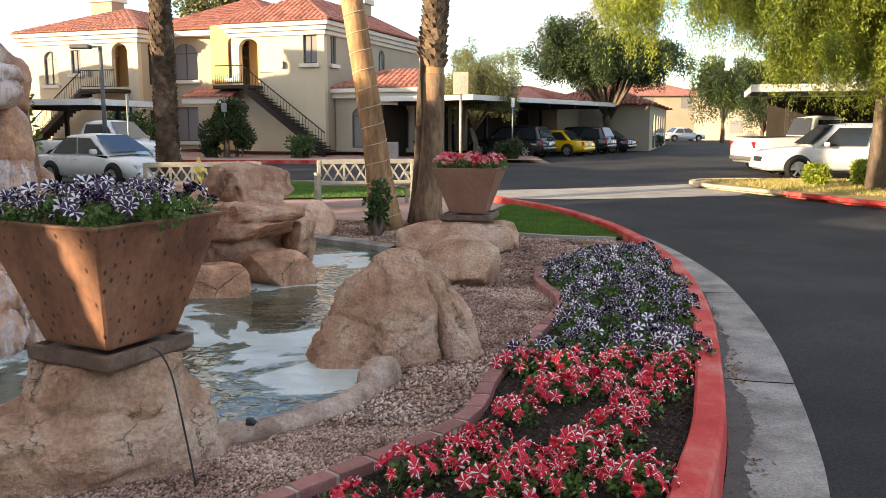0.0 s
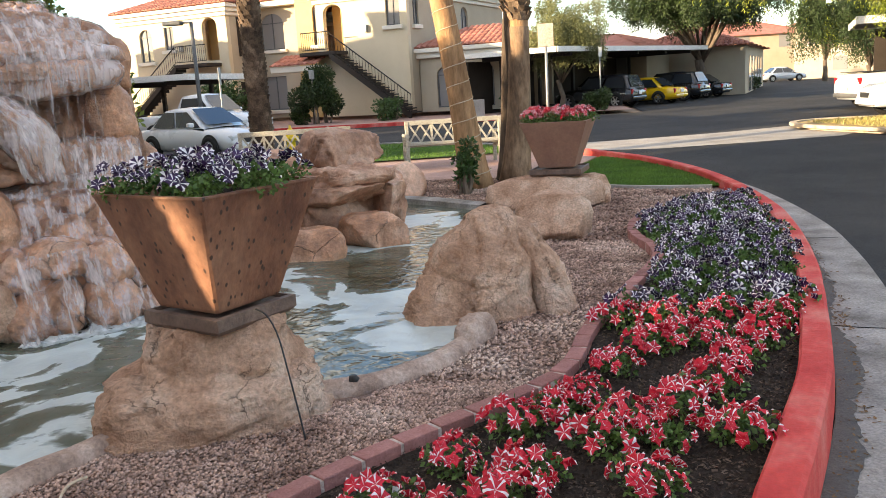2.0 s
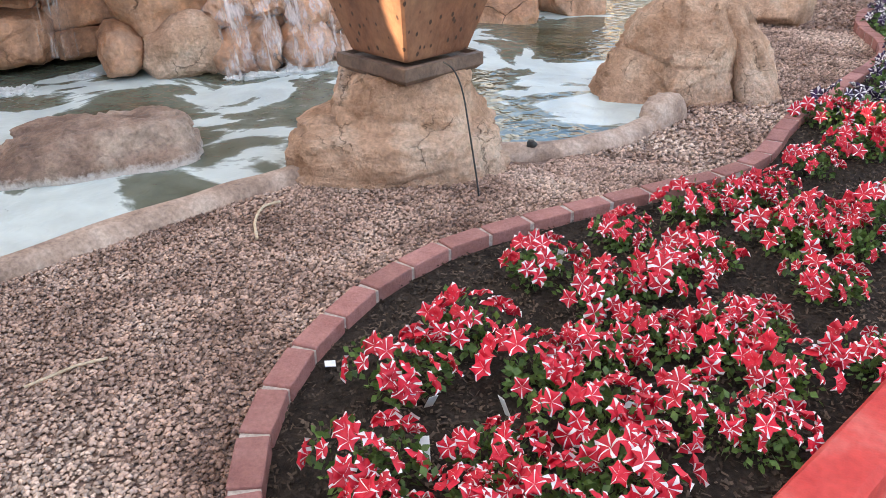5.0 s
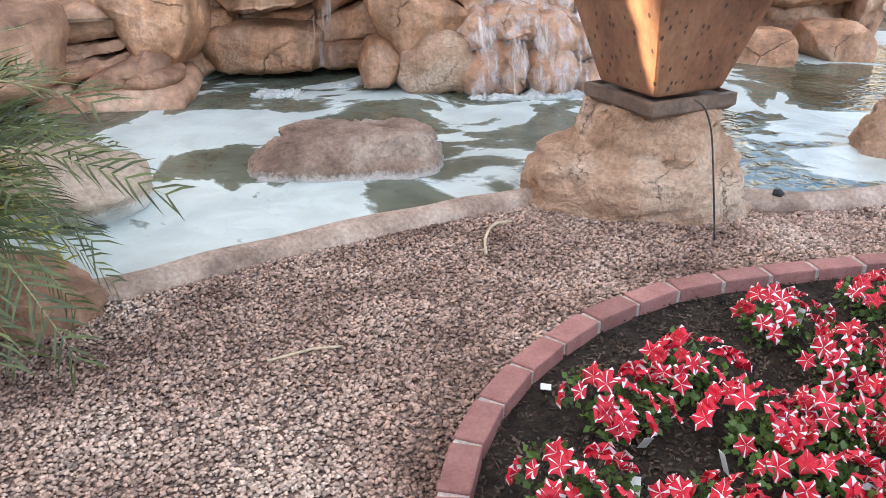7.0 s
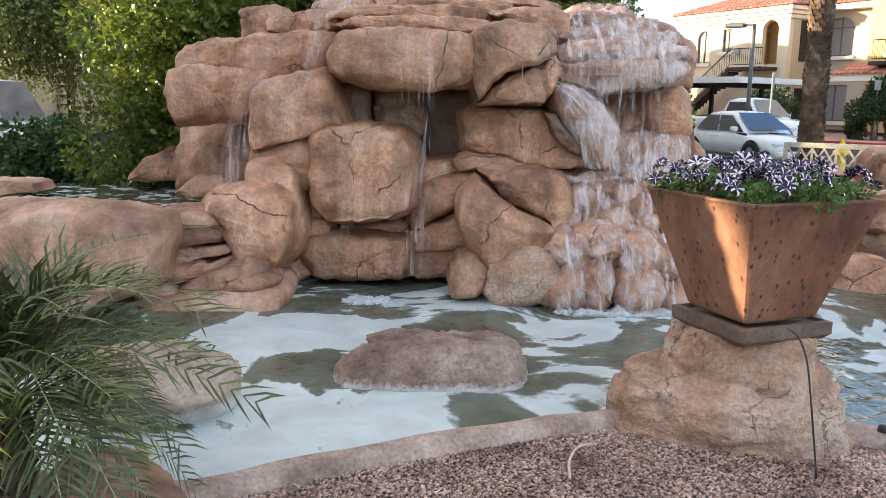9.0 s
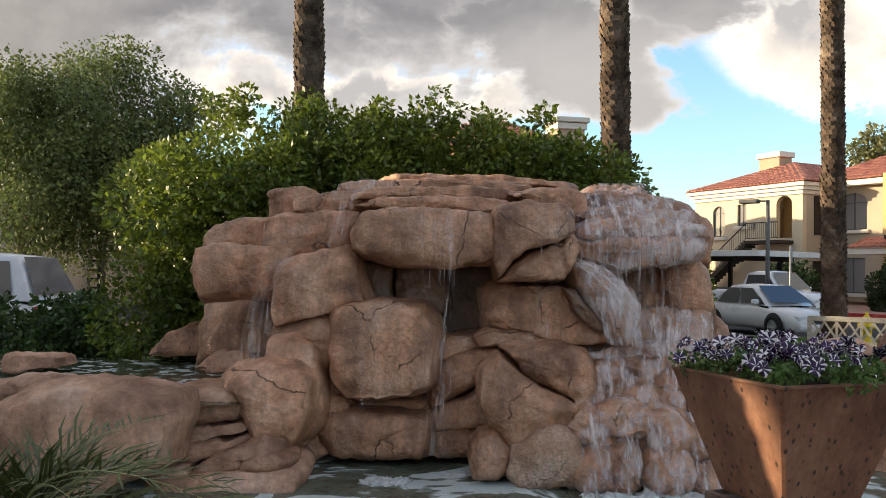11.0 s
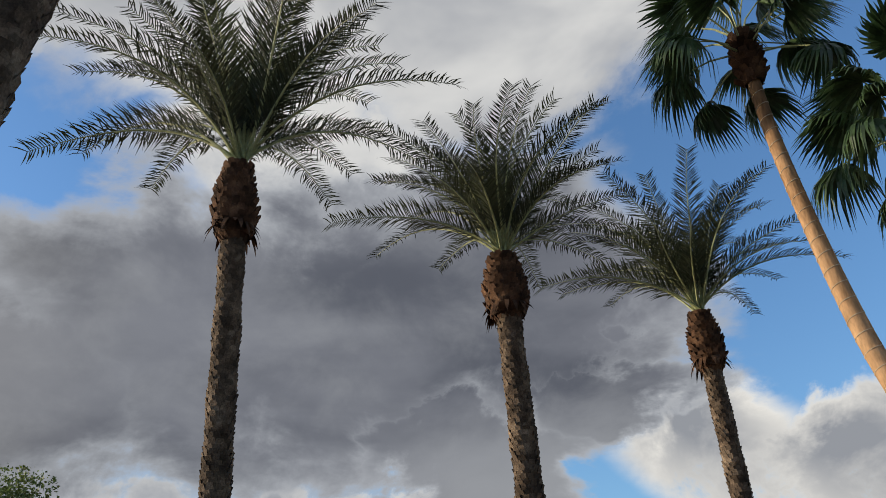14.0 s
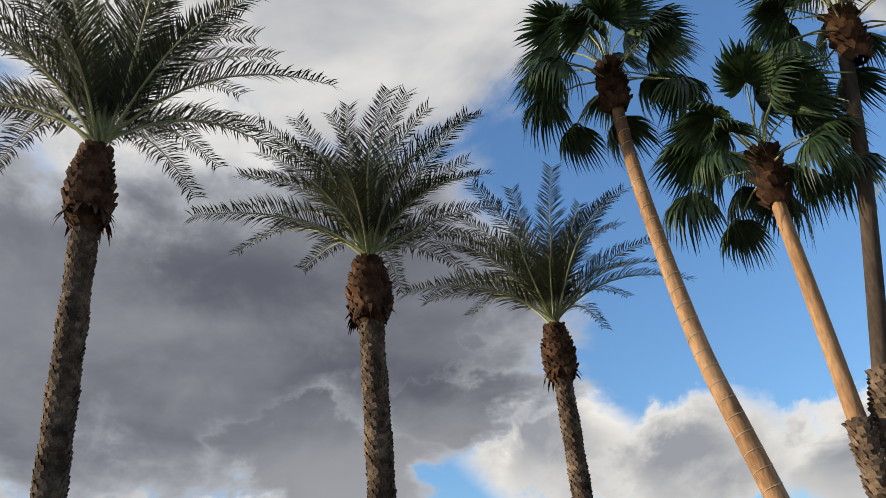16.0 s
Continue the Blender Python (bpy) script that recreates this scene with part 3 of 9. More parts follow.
    foam=mat("white_foam", [(0.36, 0.38, 0.36), (0.72, 0.73, 0.72)], 14, 0.6, 0.8, 40, fine=0.2),
    thin=water_fall_mat("thin_water", 60, 1.3, 0.53, 0.70, 0.42),
)


# ---- mesh helpers ----
def mesh_of(name, verts, faces, material=None, smooth=False):
    me = bpy.data.meshes.new(name)
    me.from_pydata([tuple(v) for v in verts], [], [tuple(f) for f in faces])
    if material:
        for m in material if isinstance(material, (list, tuple)) else [material]:
            me.materials.append(m)
    if smooth:
        me.polygons.foreach_set("use_smooth", [True] * len(me.polygons))
    me.update()
    return me


def mesh_np(name, verts, quads, material, smooth=False):
    """A mesh from arrays: verts (n, 3), faces (m, 3 or 4)."""
    me = bpy.data.meshes.new(name)
    verts, quads = np.asarray(verts, np.float32), np.asarray(quads, np.int32)
    k = quads.shape[1]
    me.vertices.add(len(verts))
    me.vertices.foreach_set("co", verts.ravel())
    me.loops.add(quads.size)
    me.loops.foreach_set("vertex_index", quads.ravel())
    me.polygons.add(len(quads))
    me.polygons.foreach_set("loop_start", np.arange(0, quads.size, k, dtype=np.int32))
    if smooth:
        me.polygons.foreach_set("use_smooth", np.ones(len(quads), bool))
    me.materials.append(material)
    me.update(calc_edges=True)
    me.validate()
    return me


def to_mesh(name, bm, material, smooth=False):
    me = bpy.data.meshes.new(name)
    bm.to_mesh(me)
    bm.free()
    me.materials.append(material)
    if smooth:
        me.polygons.foreach_set("use_smooth", [True] * len(me.polygons))
    return me


def part(name, data, material=None, parent=None, label="", at=None, smooth=False):
    """Links a bmesh or mesh as one object under its thing."""
    if isinstance(data, bmesh.types.BMesh):
        data = to_mesh(name, data, material, smooth)
    ob = new(name, data)
    if parent:
        ob.parent = parent
    if at is not None:
        ob.matrix_basis = at
    if label:
        ob["label"] = label
    return ob


def thing(name, label, category, at=None, group="", kind="", data=None):
    ob = new(name, data)
    if at is not None:
        ob.matrix_basis = at
    return tagged(ob, label, category, group, kind)


def box(bm, x, y, z, sx, sy, sz, bevel=0.0, m=None):
    """A box about (x, y, z) with full sizes, its edges rounded."""
    r = bmesh.ops.create_cube(bm, size=1.0)
    vs = r["verts"]
    for v in vs:
        v.co = Vector((x + v.co.x * sx, y + v.co.y * sy, z + v.co.z * sz))
    es = list({e for v in vs for e in v.link_edges})
    if bevel:
        r = bmesh.ops.bevel(bm, geom=es, offset=bevel, segments=2, affect="EDGES", profile=0.5)
        vs = list({v for f in r["faces"] for v in f.verts} | {v for v in vs if v.is_valid})
    if m is not None:
        bmesh.ops.transform(bm, matrix=m, verts=vs)
    return vs


def boxed(x, y, z, sx, sy, sz, bevel=0.0, m=None):
    bm = bmesh.new()
    box(bm, x, y, z, sx, sy, sz, bevel, m)
    return bm


def tube_arrays(path, radii, sides=10, cap=True):
    """Vertices and quads of a round bar along a path."""
    path = [Vector(p) for p in path]
    vs, qs = [], []
    up = Vector((0, 0, 1))
    for i, p in enumerate(path):
        t = (path[min(i + 1, len(path) - 1)] - path[max(i - 1, 0)]).normalized()
        side = t.cross(up if abs(t.z) < 0.95 else Vector((1, 0, 0))).normalized()
        top = side.cross(t)
        r = radii[i] if isinstance(radii, (list, tuple)) else radii
        for k in range(sides):
            a = 2 * math.pi * k / sides
            vs.append(p + side * (r * math.cos(a)) + top * (r * math.sin(a)))
    for i in range(len(path) - 1):
        for k in range(sides):
            a, b = i * sides + k, i * sides + (k + 1) % sides
            qs.append((a, b, b + sides, a + sides))
    if cap:
        qs.append(tuple(range(sides))[::-1])
        qs.append(tuple(range((len(path) - 1) * sides, len(path) * sides)))
    return vs, qs


def tube(name, path, radii, material, sides=10, smooth=True):
    v, q = tube_arrays(path, radii, sides)
    return mesh_of(name, v, q, material, smooth)


def smooth_line(pts, step):
    """Points spaced evenly along a smooth curve through the given ones."""
    P = [Vector((*p, 0)) if len(p) == 2 else Vector(p) for p in pts]
    P = [P[0] * 2 - P[1], *P, P[-1] * 2 - P[-2]]
    dense = []
    for i in range(1, len(P) - 2):
        for k in range(16):
            t = k / 16
            a, b, c, d = P[i - 1], P[i], P[i + 1], P[i + 2]
            dense.append(0.5 * ((2 * b) + (c - a) * t + (2 * a - 5 * b + 4 * c - d) * t * t + (3 * b - a - 3 * c + d) * t ** 3))
    dense.append(P[-2])
    out, run = [dense[0]], 0.0
    for p, q in zip(dense, dense[1:]):
        seg = (q - p).length
        while run + seg >= step:
            p = p + (q - p) * ((step - run) / max(seg, 1e-9))
            seg = (q - p).length
            run = 0.0
            out.append(p)
        run += seg
    return out


def sweep(name, line, profile, material, smooth=False, wobble=0.0):
    """A profile of (offset to the left, height) points swept along a line."""
    vs, qs = [], []
    n = len(profile)
    for i, p in enumerate(line):
        t = line[min(i + 1, len(line) - 1)] - line[max(i - 1, 0)]
        t.z = 0
        t.normalize()
        left = Vector((-t.y, t.x, 0))
        for k, (o, h) in enumerate(profile):
            j = wobble * noise.noise(Vector((p.x * 3 + k, p.y * 3, k * 2.7)))
            vs.append(p + left * (o + j) + Vector((0, 0, h + j * 0.5)))
    for i in range(len(line) - 1):
        for k in range(n - 1):
            a = i * n + k
            qs.append((a, a + n, a + n + 1, a + 1))
    return mesh_of(name, vs, qs, material, smooth)


def flat(name, outline, z, material):
    """A level sheet inside an outline."""
    bm = bmesh.new()
    f = bm.faces.new([bm.verts.new((p[0], p[1], z)) for p in outline])
    if f.normal.z < 0:
        f.normal_flip()
    f.normal_update()
    if f.normal.z < 0:
        bmesh.ops.reverse_faces(bm, faces=[f])
    bmesh.ops.triangulate(bm, faces=[f])
    return to_mesh(name, bm, material)


def inside(x, y, poly):
    hit = False
    j = len(poly) - 1
    for i in range(len(poly)):
        xi, yi, xj, yj = poly[i][0], poly[i][1], poly[j][0], poly[j][1]
        if (yi > y) != (yj > y) and x < (xj - xi) * (y - yi) / (yj - yi) + xi:
            hit = not hit
        j = i
    return hit


def rock_mesh(name, size, seed, material, p=3.2, cuts=13, chop=6, rough=0.10, layer=0.0, lean=(0, 0), taper=0.0, grain=1.0, cut=(0.62, 0.92), swell=0.0):
    """A weathered boulder or slab: rounded block, flat-chopped sides, uneven skin, bedding steps."""
    rng = random.Random(seed)
    bm = bmesh.new()
    bmesh.ops.create_cube(bm, size=2.0)
    bmesh.ops.subdivide_edges(bm, edges=bm.edges[:], cuts=cuts, use_grid_fill=True)
    planes = []
    for _ in range(chop):
        nrm = Vector((rng.gauss(0, 1), rng.gauss(0, 1), rng.gauss(0, 0.8))).normalized()
        planes.append((nrm, rng.uniform(*cut)))
    off = Vector((rng.uniform(-50, 50), rng.uniform(-50, 50), rng.uniform(-50, 50)))
    s = Vector(size)
    mean = (s.x * s.y * s.z) ** (1 / 3)
    for v in bm.verts:
        q = v.co.copy()
        m = (abs(q.x) ** p + abs(q.y) ** p + abs(q.z) ** p) ** (1 / p)
        q /= m
        for nrm, c in planes:
            d = q.dot(nrm) - c
            if d > 0:
                q -= nrm * (d * 0.95)
        f = 1.0 - taper * q.z
        w = Vector((q.x * s.x * f, q.y * s.y * f, q.z * s.z))
        nd = q.normalized()
        big = noise.fractal(w * (0.9 / mean) + off, 1.0, 2.0, 3)
        small = noise.fractal(w * (3.6 / mean) + off * 1.7, 0.9, 2.1, 4)
        ridge = abs(noise.noise(w * (2.0 / mean) + off * 0.6))
        amp = rough * mean
        bed = noise.noise(Vector((w.x * 0.8, w.y * 0.8, w.z * 5.0)) / mean + off)
        dist, near = noise.voronoi(w * (1.7 / mean) + off * 0.3)
        chip = 0.6 * noise.noise(near[0] * 5.3) + 2.0 * (w * (1.7 / mean) + off * 0.3 - near[0]).dot(Vector((noise.noise(near[0] * 3.1), noise.noise(near[0] * 4.7), noise.noise(near[0] * 6.1))))
        w += nd * (amp * (0.5 * big + grain * (0.34 * small + 0.25 * bed) + 0.75 * chip - 0.5 * max(0.0, 0.14 - ridge) * 4))
        if layer:
            h = (w.z + 0.03 * noise.noise(w * 2.5 + off)) / layer
            fr = h - math.floor(h)
            k = 0.05 * mean * (1.0 if fr > 0.18 else -0.6)
            w.x += nd.x * k
            w.y += nd.y * k
        w += nd * swell
        w.x += lean[0] * w.z
        w.y += lean[1] * w.z
        v.co = w
    return to_mesh(name, bm, material, True)


def loft_rock(name, rings, seed, material, rough=0.02, p=3.0, around=120, up=64, cracks=()):
    """A boulder from level sections (z, left, right, near, far), faceted, with cracks: (direction, place, width, depth, low, high)."""
    rng = random.Random(seed)
    off = Vector((rng.uniform(-50, 50), rng.uniform(-50, 50), rng.uniform(-50, 50)))
    zs = [r[0] for r in rings]
    vs, fs = [], []
    for i in range(up + 1):
        z = zs[0] + (zs[-1] - zs[0]) * i / up
        k = max(j for j in range(len(zs) - 1) if zs[j] <= z + 1e-9)
        t = (z - zs[k]) / (zs[k + 1] - zs[k])
        xl, xr, yn, yf = (a + (b - a) * t for a, b in zip(rings[k][1:], rings[k + 1][1:]))
        for n in range(around):
            a = 2 * math.pi * n / around
            c, q = math.cos(a), math.sin(a)
            m = (abs(c) ** p + abs(q) ** p) ** (1 / p)
            vs.append(Vector(((xl + xr) / 2 + (xr - xl) / 2 * c / m, (yn + yf) / 2 + (yf - yn) / 2 * q / m, z)))
    mid = Vector((sum(rings[-1][1:3]) / 2, sum(rings[-1][3:5]) / 2, zs[-1] + 0.012))
    for i in range(up):
        for n in range(around):
            a, b = i * around + n, i * around + (n + 1) % around
            fs.append((a, b, b + around, a + around))
    rows = 5
    for j in range(1, rows + 1):
        for n in range(around):
            vs.append(vs[up * around + n].lerp(mid, j / (rows + 0.02)))
            a, b = (up + j - 1) * around + n, (up + j - 1) * around + (n + 1) % around
            fs.append((a, b, b + around, a + around))
    out = []
    for w in vs:
        nd = Vector((w.x - mid.x, w.y - mid.y, (w.z - zs[0]) * 0.6)).normalized()
        s = w * 4.2 + off
        dist, near = noise.voronoi(s)
        chip = 0.6 * noise.noise(near[0] * 5.3) + 2.0 * (s - near[0]).dot(Vector((noise.noise(near[0] * 3.1), noise.noise(near[0] * 4.7), noise.noise(near[0] * 6.1))))
        s2 = w * 11.0 + off
        d2, n2 = noise.voronoi(s2)
        fine = noise.noise(n2[0] * 5.3)
        h = rough * (1.1 * chip + 0.9 * noise.fractal(w * 2.5 + off, 1.0, 2.0, 3) + 0.30 * fine + 0.40 * noise.fractal(w * 16 + off, 0.8, 2.1, 4))
        for n, c, wd, dp, z0, z1 in cracks:
            if z0 < w.z < z1:
                d = abs(w.dot(Vector(n)) - c + 0.05 * noise.noise(w * 6 + off) + 0.012 * noise.noise(w * 25 + off))
                if d < wd:
                    h -= dp * (1 - d / wd) * min(1.0, (w.z - z0) * 12, (z1 - w.z) * 12)
        out.append(w + nd * h)
    return mesh_of(name, out, fs, material, True)


def leaf_mesh(name, clumps, count, size, material, seed=0, droop=0.0, flatten=1.0, long=1.8):
    """Many small leaves set in clumps: (x, y, z, radius) each; every leaf a bent pair of quads."""
    rng = np.random.default_rng(seed)
    c = np.array(clumps, float)
    wts = c[:, 3] ** 2
    which = rng.choice(len(c), count, p=wts / wts.sum())
    d = rng.normal(size=(count, 3))
    d /= np.linalg.norm(d, axis=1)[:, None]
    rad = rng.uniform(0.25, 1.0, count) ** 0.5
    pos = c[which, :3] + d * (rad * c[which, 3])[:, None] * [1, 1, flatten]
    pos[:, 2] -= droop * rng.uniform(0, 1, count) ** 2
    ax = d * 0.7 + rng.normal(size=(count, 3)) * 0.6
    ax[:, 2] -= 0.6 * (droop > 0)
    ax /= np.linalg.norm(ax, axis=1)[:, None]
    side = np.cross(ax, rng.normal(size=(count, 3)))
    side /= np.linalg.norm(side, axis=1)[:, None] + 1e-9
    up = np.cross(side, ax)
    sz = size * rng.uniform(0.6, 1.3, count)[:, None]
    L, W = sz * long, sz
    v = np.stack([pos, pos + ax * L * 0.5 + side * W * 0.5 + up * W * 0.12, pos + ax * L, pos + ax * L * 0.5 - side * W * 0.5 + up * W * 0.12], 1).reshape(-1, 3)
    q = np.arange(count * 4).reshape(-1, 4)
    return mesh_np(name, v, q, material)


# ---- ground, road, kerb ----
def W(u, v, z=0.0):
    """A place by metres across (u) and away (v) along the way to the waterfall."""
    return Vector((u * 0.742 - v * 0.67, u * 0.67 + v * 0.742, z))


FALL_YAW = 42.06
CURB = smooth_line([(-1.3, -3.0), (-0.75, -1.2), (-0.45, -0.2), (-0.18, 0.6), (0.08, 1.2), (0.37, 1.8), (0.68, 2.4), (0.85, 2.8), (1.06, 3.28), (1.40, 4.12), (1.77, 5.3), (2.08, 6.43),
                    (2.38, 7.85), (2.58, 9.3), (2.63, 11.4), (2.45, 13.27), (2.02, 15.1), (1.35, 16.7), (0.5, 18.8), (-1.0, 21.2), (-3.5, 23.4), (-6.0, 23.4), (-8.0, 21.8), (-10.5, 20.3), (-15.0, 19.5)], 0.15)
ground = thing("ground", "flat dry ground reaching the horizon", "ground", kind="structure", data=flat("ground", [(700 * math.cos(k * 0.2618), 700 * math.sin(k * 0.2618)) for k in range(24)], -0.16, M["dirt"]))
road = thing("road", "dark weathered asphalt driveway round the fountain island", "road", kind="structure",
             data=flat("road", [(-60, -30), (40, -30), (40, 12), (60, 120), (18, 140), (6, 60), (5, 37.5), (-2, 36.9), (-12, 37.2), (-60, 41)], -0.12, M["asphalt"]))
thing("valley_gutter", "pale worn concrete drain band across the drive", "gutter", kind="structure",
      data=flat("valley_gutter", [(-0.6, 19.6), (1.4, 19.35), (2.86, 19.04), (4.63, 19.4), (7.2, 20.1), (8.0, 21.0), (7.4, 24.2), (5.16, 22.95), (3.34, 22.3), (1.46, 21.85), (-1.4, 21.9)], -0.112, M["concrete"]))
island_edge = [(p.x, p.y) for p in CURB]
# the island's outline, cut open along the pond
POND = [(-5.3, 0.55), (-4.4, 0.8), (-3.6, 1.1), (-3.02, 1.48), (-2.74, 2.14), (-2.52, 2.66), (-2.25, 3.21), (-2.0, 3.62), (-1.6, 3.98), (-1.12, 4.13), (-0.95, 4.20), (-0.73, 4.43), (-0.56, 4.70),
        (-0.46, 5.15), (-0.45, 5.8), (-0.40, 7.0), (-0.50, 8.4), (-0.62, 9.6), (-0.72, 10.3), (-1.2, 10.9), (-1.95, 11.4), (-3.4, 11.4), (-5.0, 10.0), (-8.0, 9.5), (-9.5, 6.0), (-9.0, 2.0), (-6.5, 0.5)]


def ground_with_hole(name, outer, hole, z, material):
    bm = bmesh.new()
    loops = []
    for poly in (outer, hole):
        vs = [bm.verts.new((p[0], p[1], z)) for p in poly]
        loops += [bm.edges.new((vs[i], vs[(i + 1) % len(vs)])) for i in range(len(vs))]
    bmesh.ops.triangle_fill(bm, edges=loops, use_beauty=True, normal=(0, 0, 1))
    bmesh.ops.recalc_face_normals(bm, faces=bm.faces[:])
    return to_mesh(name, bm, material)


outer = island_edge[::3] + [(-22, 19), (-24, 4), (-16, -8), (-4, -9)]
island = thing("island_ground", "reddish gravel bed of the fountain island", "ground", kind="structure", data=ground_with_hole("island_ground", outer, POND, -0.012, M["gravel_bed"]))
KERB = [(0.085, -0.06), (0.085, 0.105), (0.07, 0.12), (-0.055, 0.12), (-0.075, 0.105), (-0.095, -0.11)]
turn_at = next(i for i, p in enumerate(CURB) if p.y > 17.2)
thing("kerb", "red-painted concrete kerb, worn, curving round the island", "kerb", kind="structure", data=sweep("kerb", CURB[:turn_at + 1], KERB, M["redpaint"], wobble=0.006))
thing("kerb", "bare concrete kerb round the back of the island", "kerb", kind="structure", data=sweep("kerb", CURB[turn_at:], [(o, h * 0.3) for o, h in KERB], M["gutter"], wobble=0.006))
GUT = [(-0.096, -0.105), (-0.30, -0.112), (-0.56, -0.105), (-0.565, -0.13)]
gutter = thing("gutter", "stained grey concrete gutter beside the red kerb", "gutter", kind="structure")
seg = 20
for i in range(0, len(CURB) - 1, seg):
    run = CURB[i:i + seg + 1]
    if len(run) > 2:
        run = [run[0] + (run[1] - run[0]) * 0.07, *run[1:-1], run[-1] - (run[-1] - run[-2]) * 0.07]
        part("gutter_slab", sweep("gutter_slab", run, GUT, M["gutter"], wobble=0.003), None, gutter)

def ragged_strip(name, line, near, wide, z, material, seed):
    """A flat stain along a line, from near to a ragged far edge."""
    vs, fs = [], []
    dense = [a.lerp(b, k / 4) for a, b in zip(line, line[1:]) for k in range(4)]
    for i, p in enumerate(dense):
        t = (dense[min(i + 1, len(dense) - 1)] - dense[max(i - 1, 0)]).normalized()
        left = Vector((-t.y, t.x, 0))
        s = i * 0.0375
        w = wide * max(0.12, 0.55 + 0.8 * noise.noise(Vector((s * 0.9, seed, 0))) + 0.35 * noise.noise(Vector((s * 4.5, seed, 3))) + 0.2 * noise.noise(Vector((s * 16, seed, 5))))
        for f in (0.0, 0.5, 1.0):
            o = near - w * f
            vs.append(p + left * o + Vector((0, 0, z - 0.007 * min(1.0, max(0.0, (-0.096 - o) / 0.204)))))
        if i:
            a = (i - 1) * 3
            fs += [(a, a + 3, a + 4, a + 1), (a + 1, a + 4, a + 5, a + 2)]
    return mesh_of(name, vs, fs, material)


part("damp_stain", ragged_strip("damp_stain", [p for p in CURB if 0 < p.y < 16], -0.098, 0.17, -0.1005, M["damp"], 3), None, gutter, "dark damp stain along the kerb")


def litter_mesh():
    rng = np.random.default_rng(17)
    pts = []
    for i, p in enumerate(CURB[:-1]):
        if not 1.5 < p.y < 12:
            continue
        t = (CURB[i + 1] - p).normalized()
        for _ in range(26):
            o = -0.10 - abs(rng.normal()) * 0.07
            q = p + t * rng.uniform(0, 0.15) + Vector((-t.y, t.x, 0)) * o
            pts.append((q.x, q.y, -0.104))
    o = np.array(pts)
    n = len(o)
    a = rng.uniform(0, 6.28, n)
    ax = np.c_[np.cos(a), np.sin(a), rng.uniform(-0.1, 0.4, n)] * rng.uniform(0.004, 0.02, (n, 1))
    sd = np.c_[-np.sin(a), np.cos(a), rng.uniform(-0.2, 0.2, n)] * rng.uniform(0.002, 0.008, (n, 1))
    v = np.stack([o - ax - sd, o + ax - sd, o + ax + sd, o - ax + sd], 1).reshape(-1, 3)
    return mesh_np("leaf_litter", v, np.arange(n * 4).reshape(-1, 4), M["leafdry"])


thing("leaf_litter", "dry brown leaf litter along the gutter", "leaf litter", kind="stuff", data=litter_mesh())

# ---- flower bed with brick edging ----
BRICKS = smooth_line([(0.02, 0.80), (-0.30, 0.72), (-0.62, 0.82), (-0.90, 1.06), (-1.08, 1.35), (-1.18, 1.62), (-1.22, 1.95), (-1.20, 2.28), (-1.12, 2.58), (-1.01, 2.82), (-0.84, 3.05), (-0.62, 3.32), (-0.39, 3.56),
                      (-0.15, 3.81), (0.06, 4.06), (0.20, 4.40), (0.30, 4.88), (0.47, 5.38), (0.70, 5.98), (0.90, 6.5), (1.04, 6.95), (1.05, 7.4), (0.98, 7.85), (0.98, 8.3), (1.10, 8.8), (1.35, 9.3), (1.85, 9.85), (2.45, 10.25)], 0.02)
BED = [(p.x, p.y) for p in BRICKS[::10]] + [(p.x - 0.08, p.y) for p in CURB[::-1] if 0.9 < p.y < 10.2]
bed = thing("flower_bed_soil", "dark bark mulch soil of the curved flower bed", "soil", kind="structure", data=flat("flower_bed_soil", BED, 0.022, M["soil"]))
edging = thing("brick_edging", "single row of pinkish red bricks edging the flower bed", "brick edging", kind="structure",
               data=sweep("brick_edging", BRICKS[::5], [(0.042, -0.02), (0.042, 0.070), (-0.042, 0.070), (-0.042, -0.02)], M["mortar"]))

# ---- pond, rim, gravel ----
RIM = smooth_line(POND[0:15], 0.08)
thing("pond_rim", "low rounded concrete rim of the pond, water-stained", "pond rim", kind="structure",
      data=sweep("pond_rim", RIM, [(-0.135, -0.03), (-0.12, 0.03), (-0.085, 0.062), (-0.035, 0.066), (0.0, 0.045), (0.03, -0.05)], M["rim"], smooth=True, wobble=0.02))
water = thing("pond_water", "rippled milky green pond water with white foam", "water", kind="structure", data=flat("pond_water", POND, 0.0, M["pond"]))
thing("upper_pool_water", "dark rippled water of the small raised pool", "water", kind="structure",
      data=flat("upper_pool_water", [W(-5.2, 6.4), W(-2.6, 5.9), W(-1.7, 6.3), W(-1.6, 8.0), W(-2.2, 9.0), W(-5.2, 9.2)], 0.60, M["pool"]))


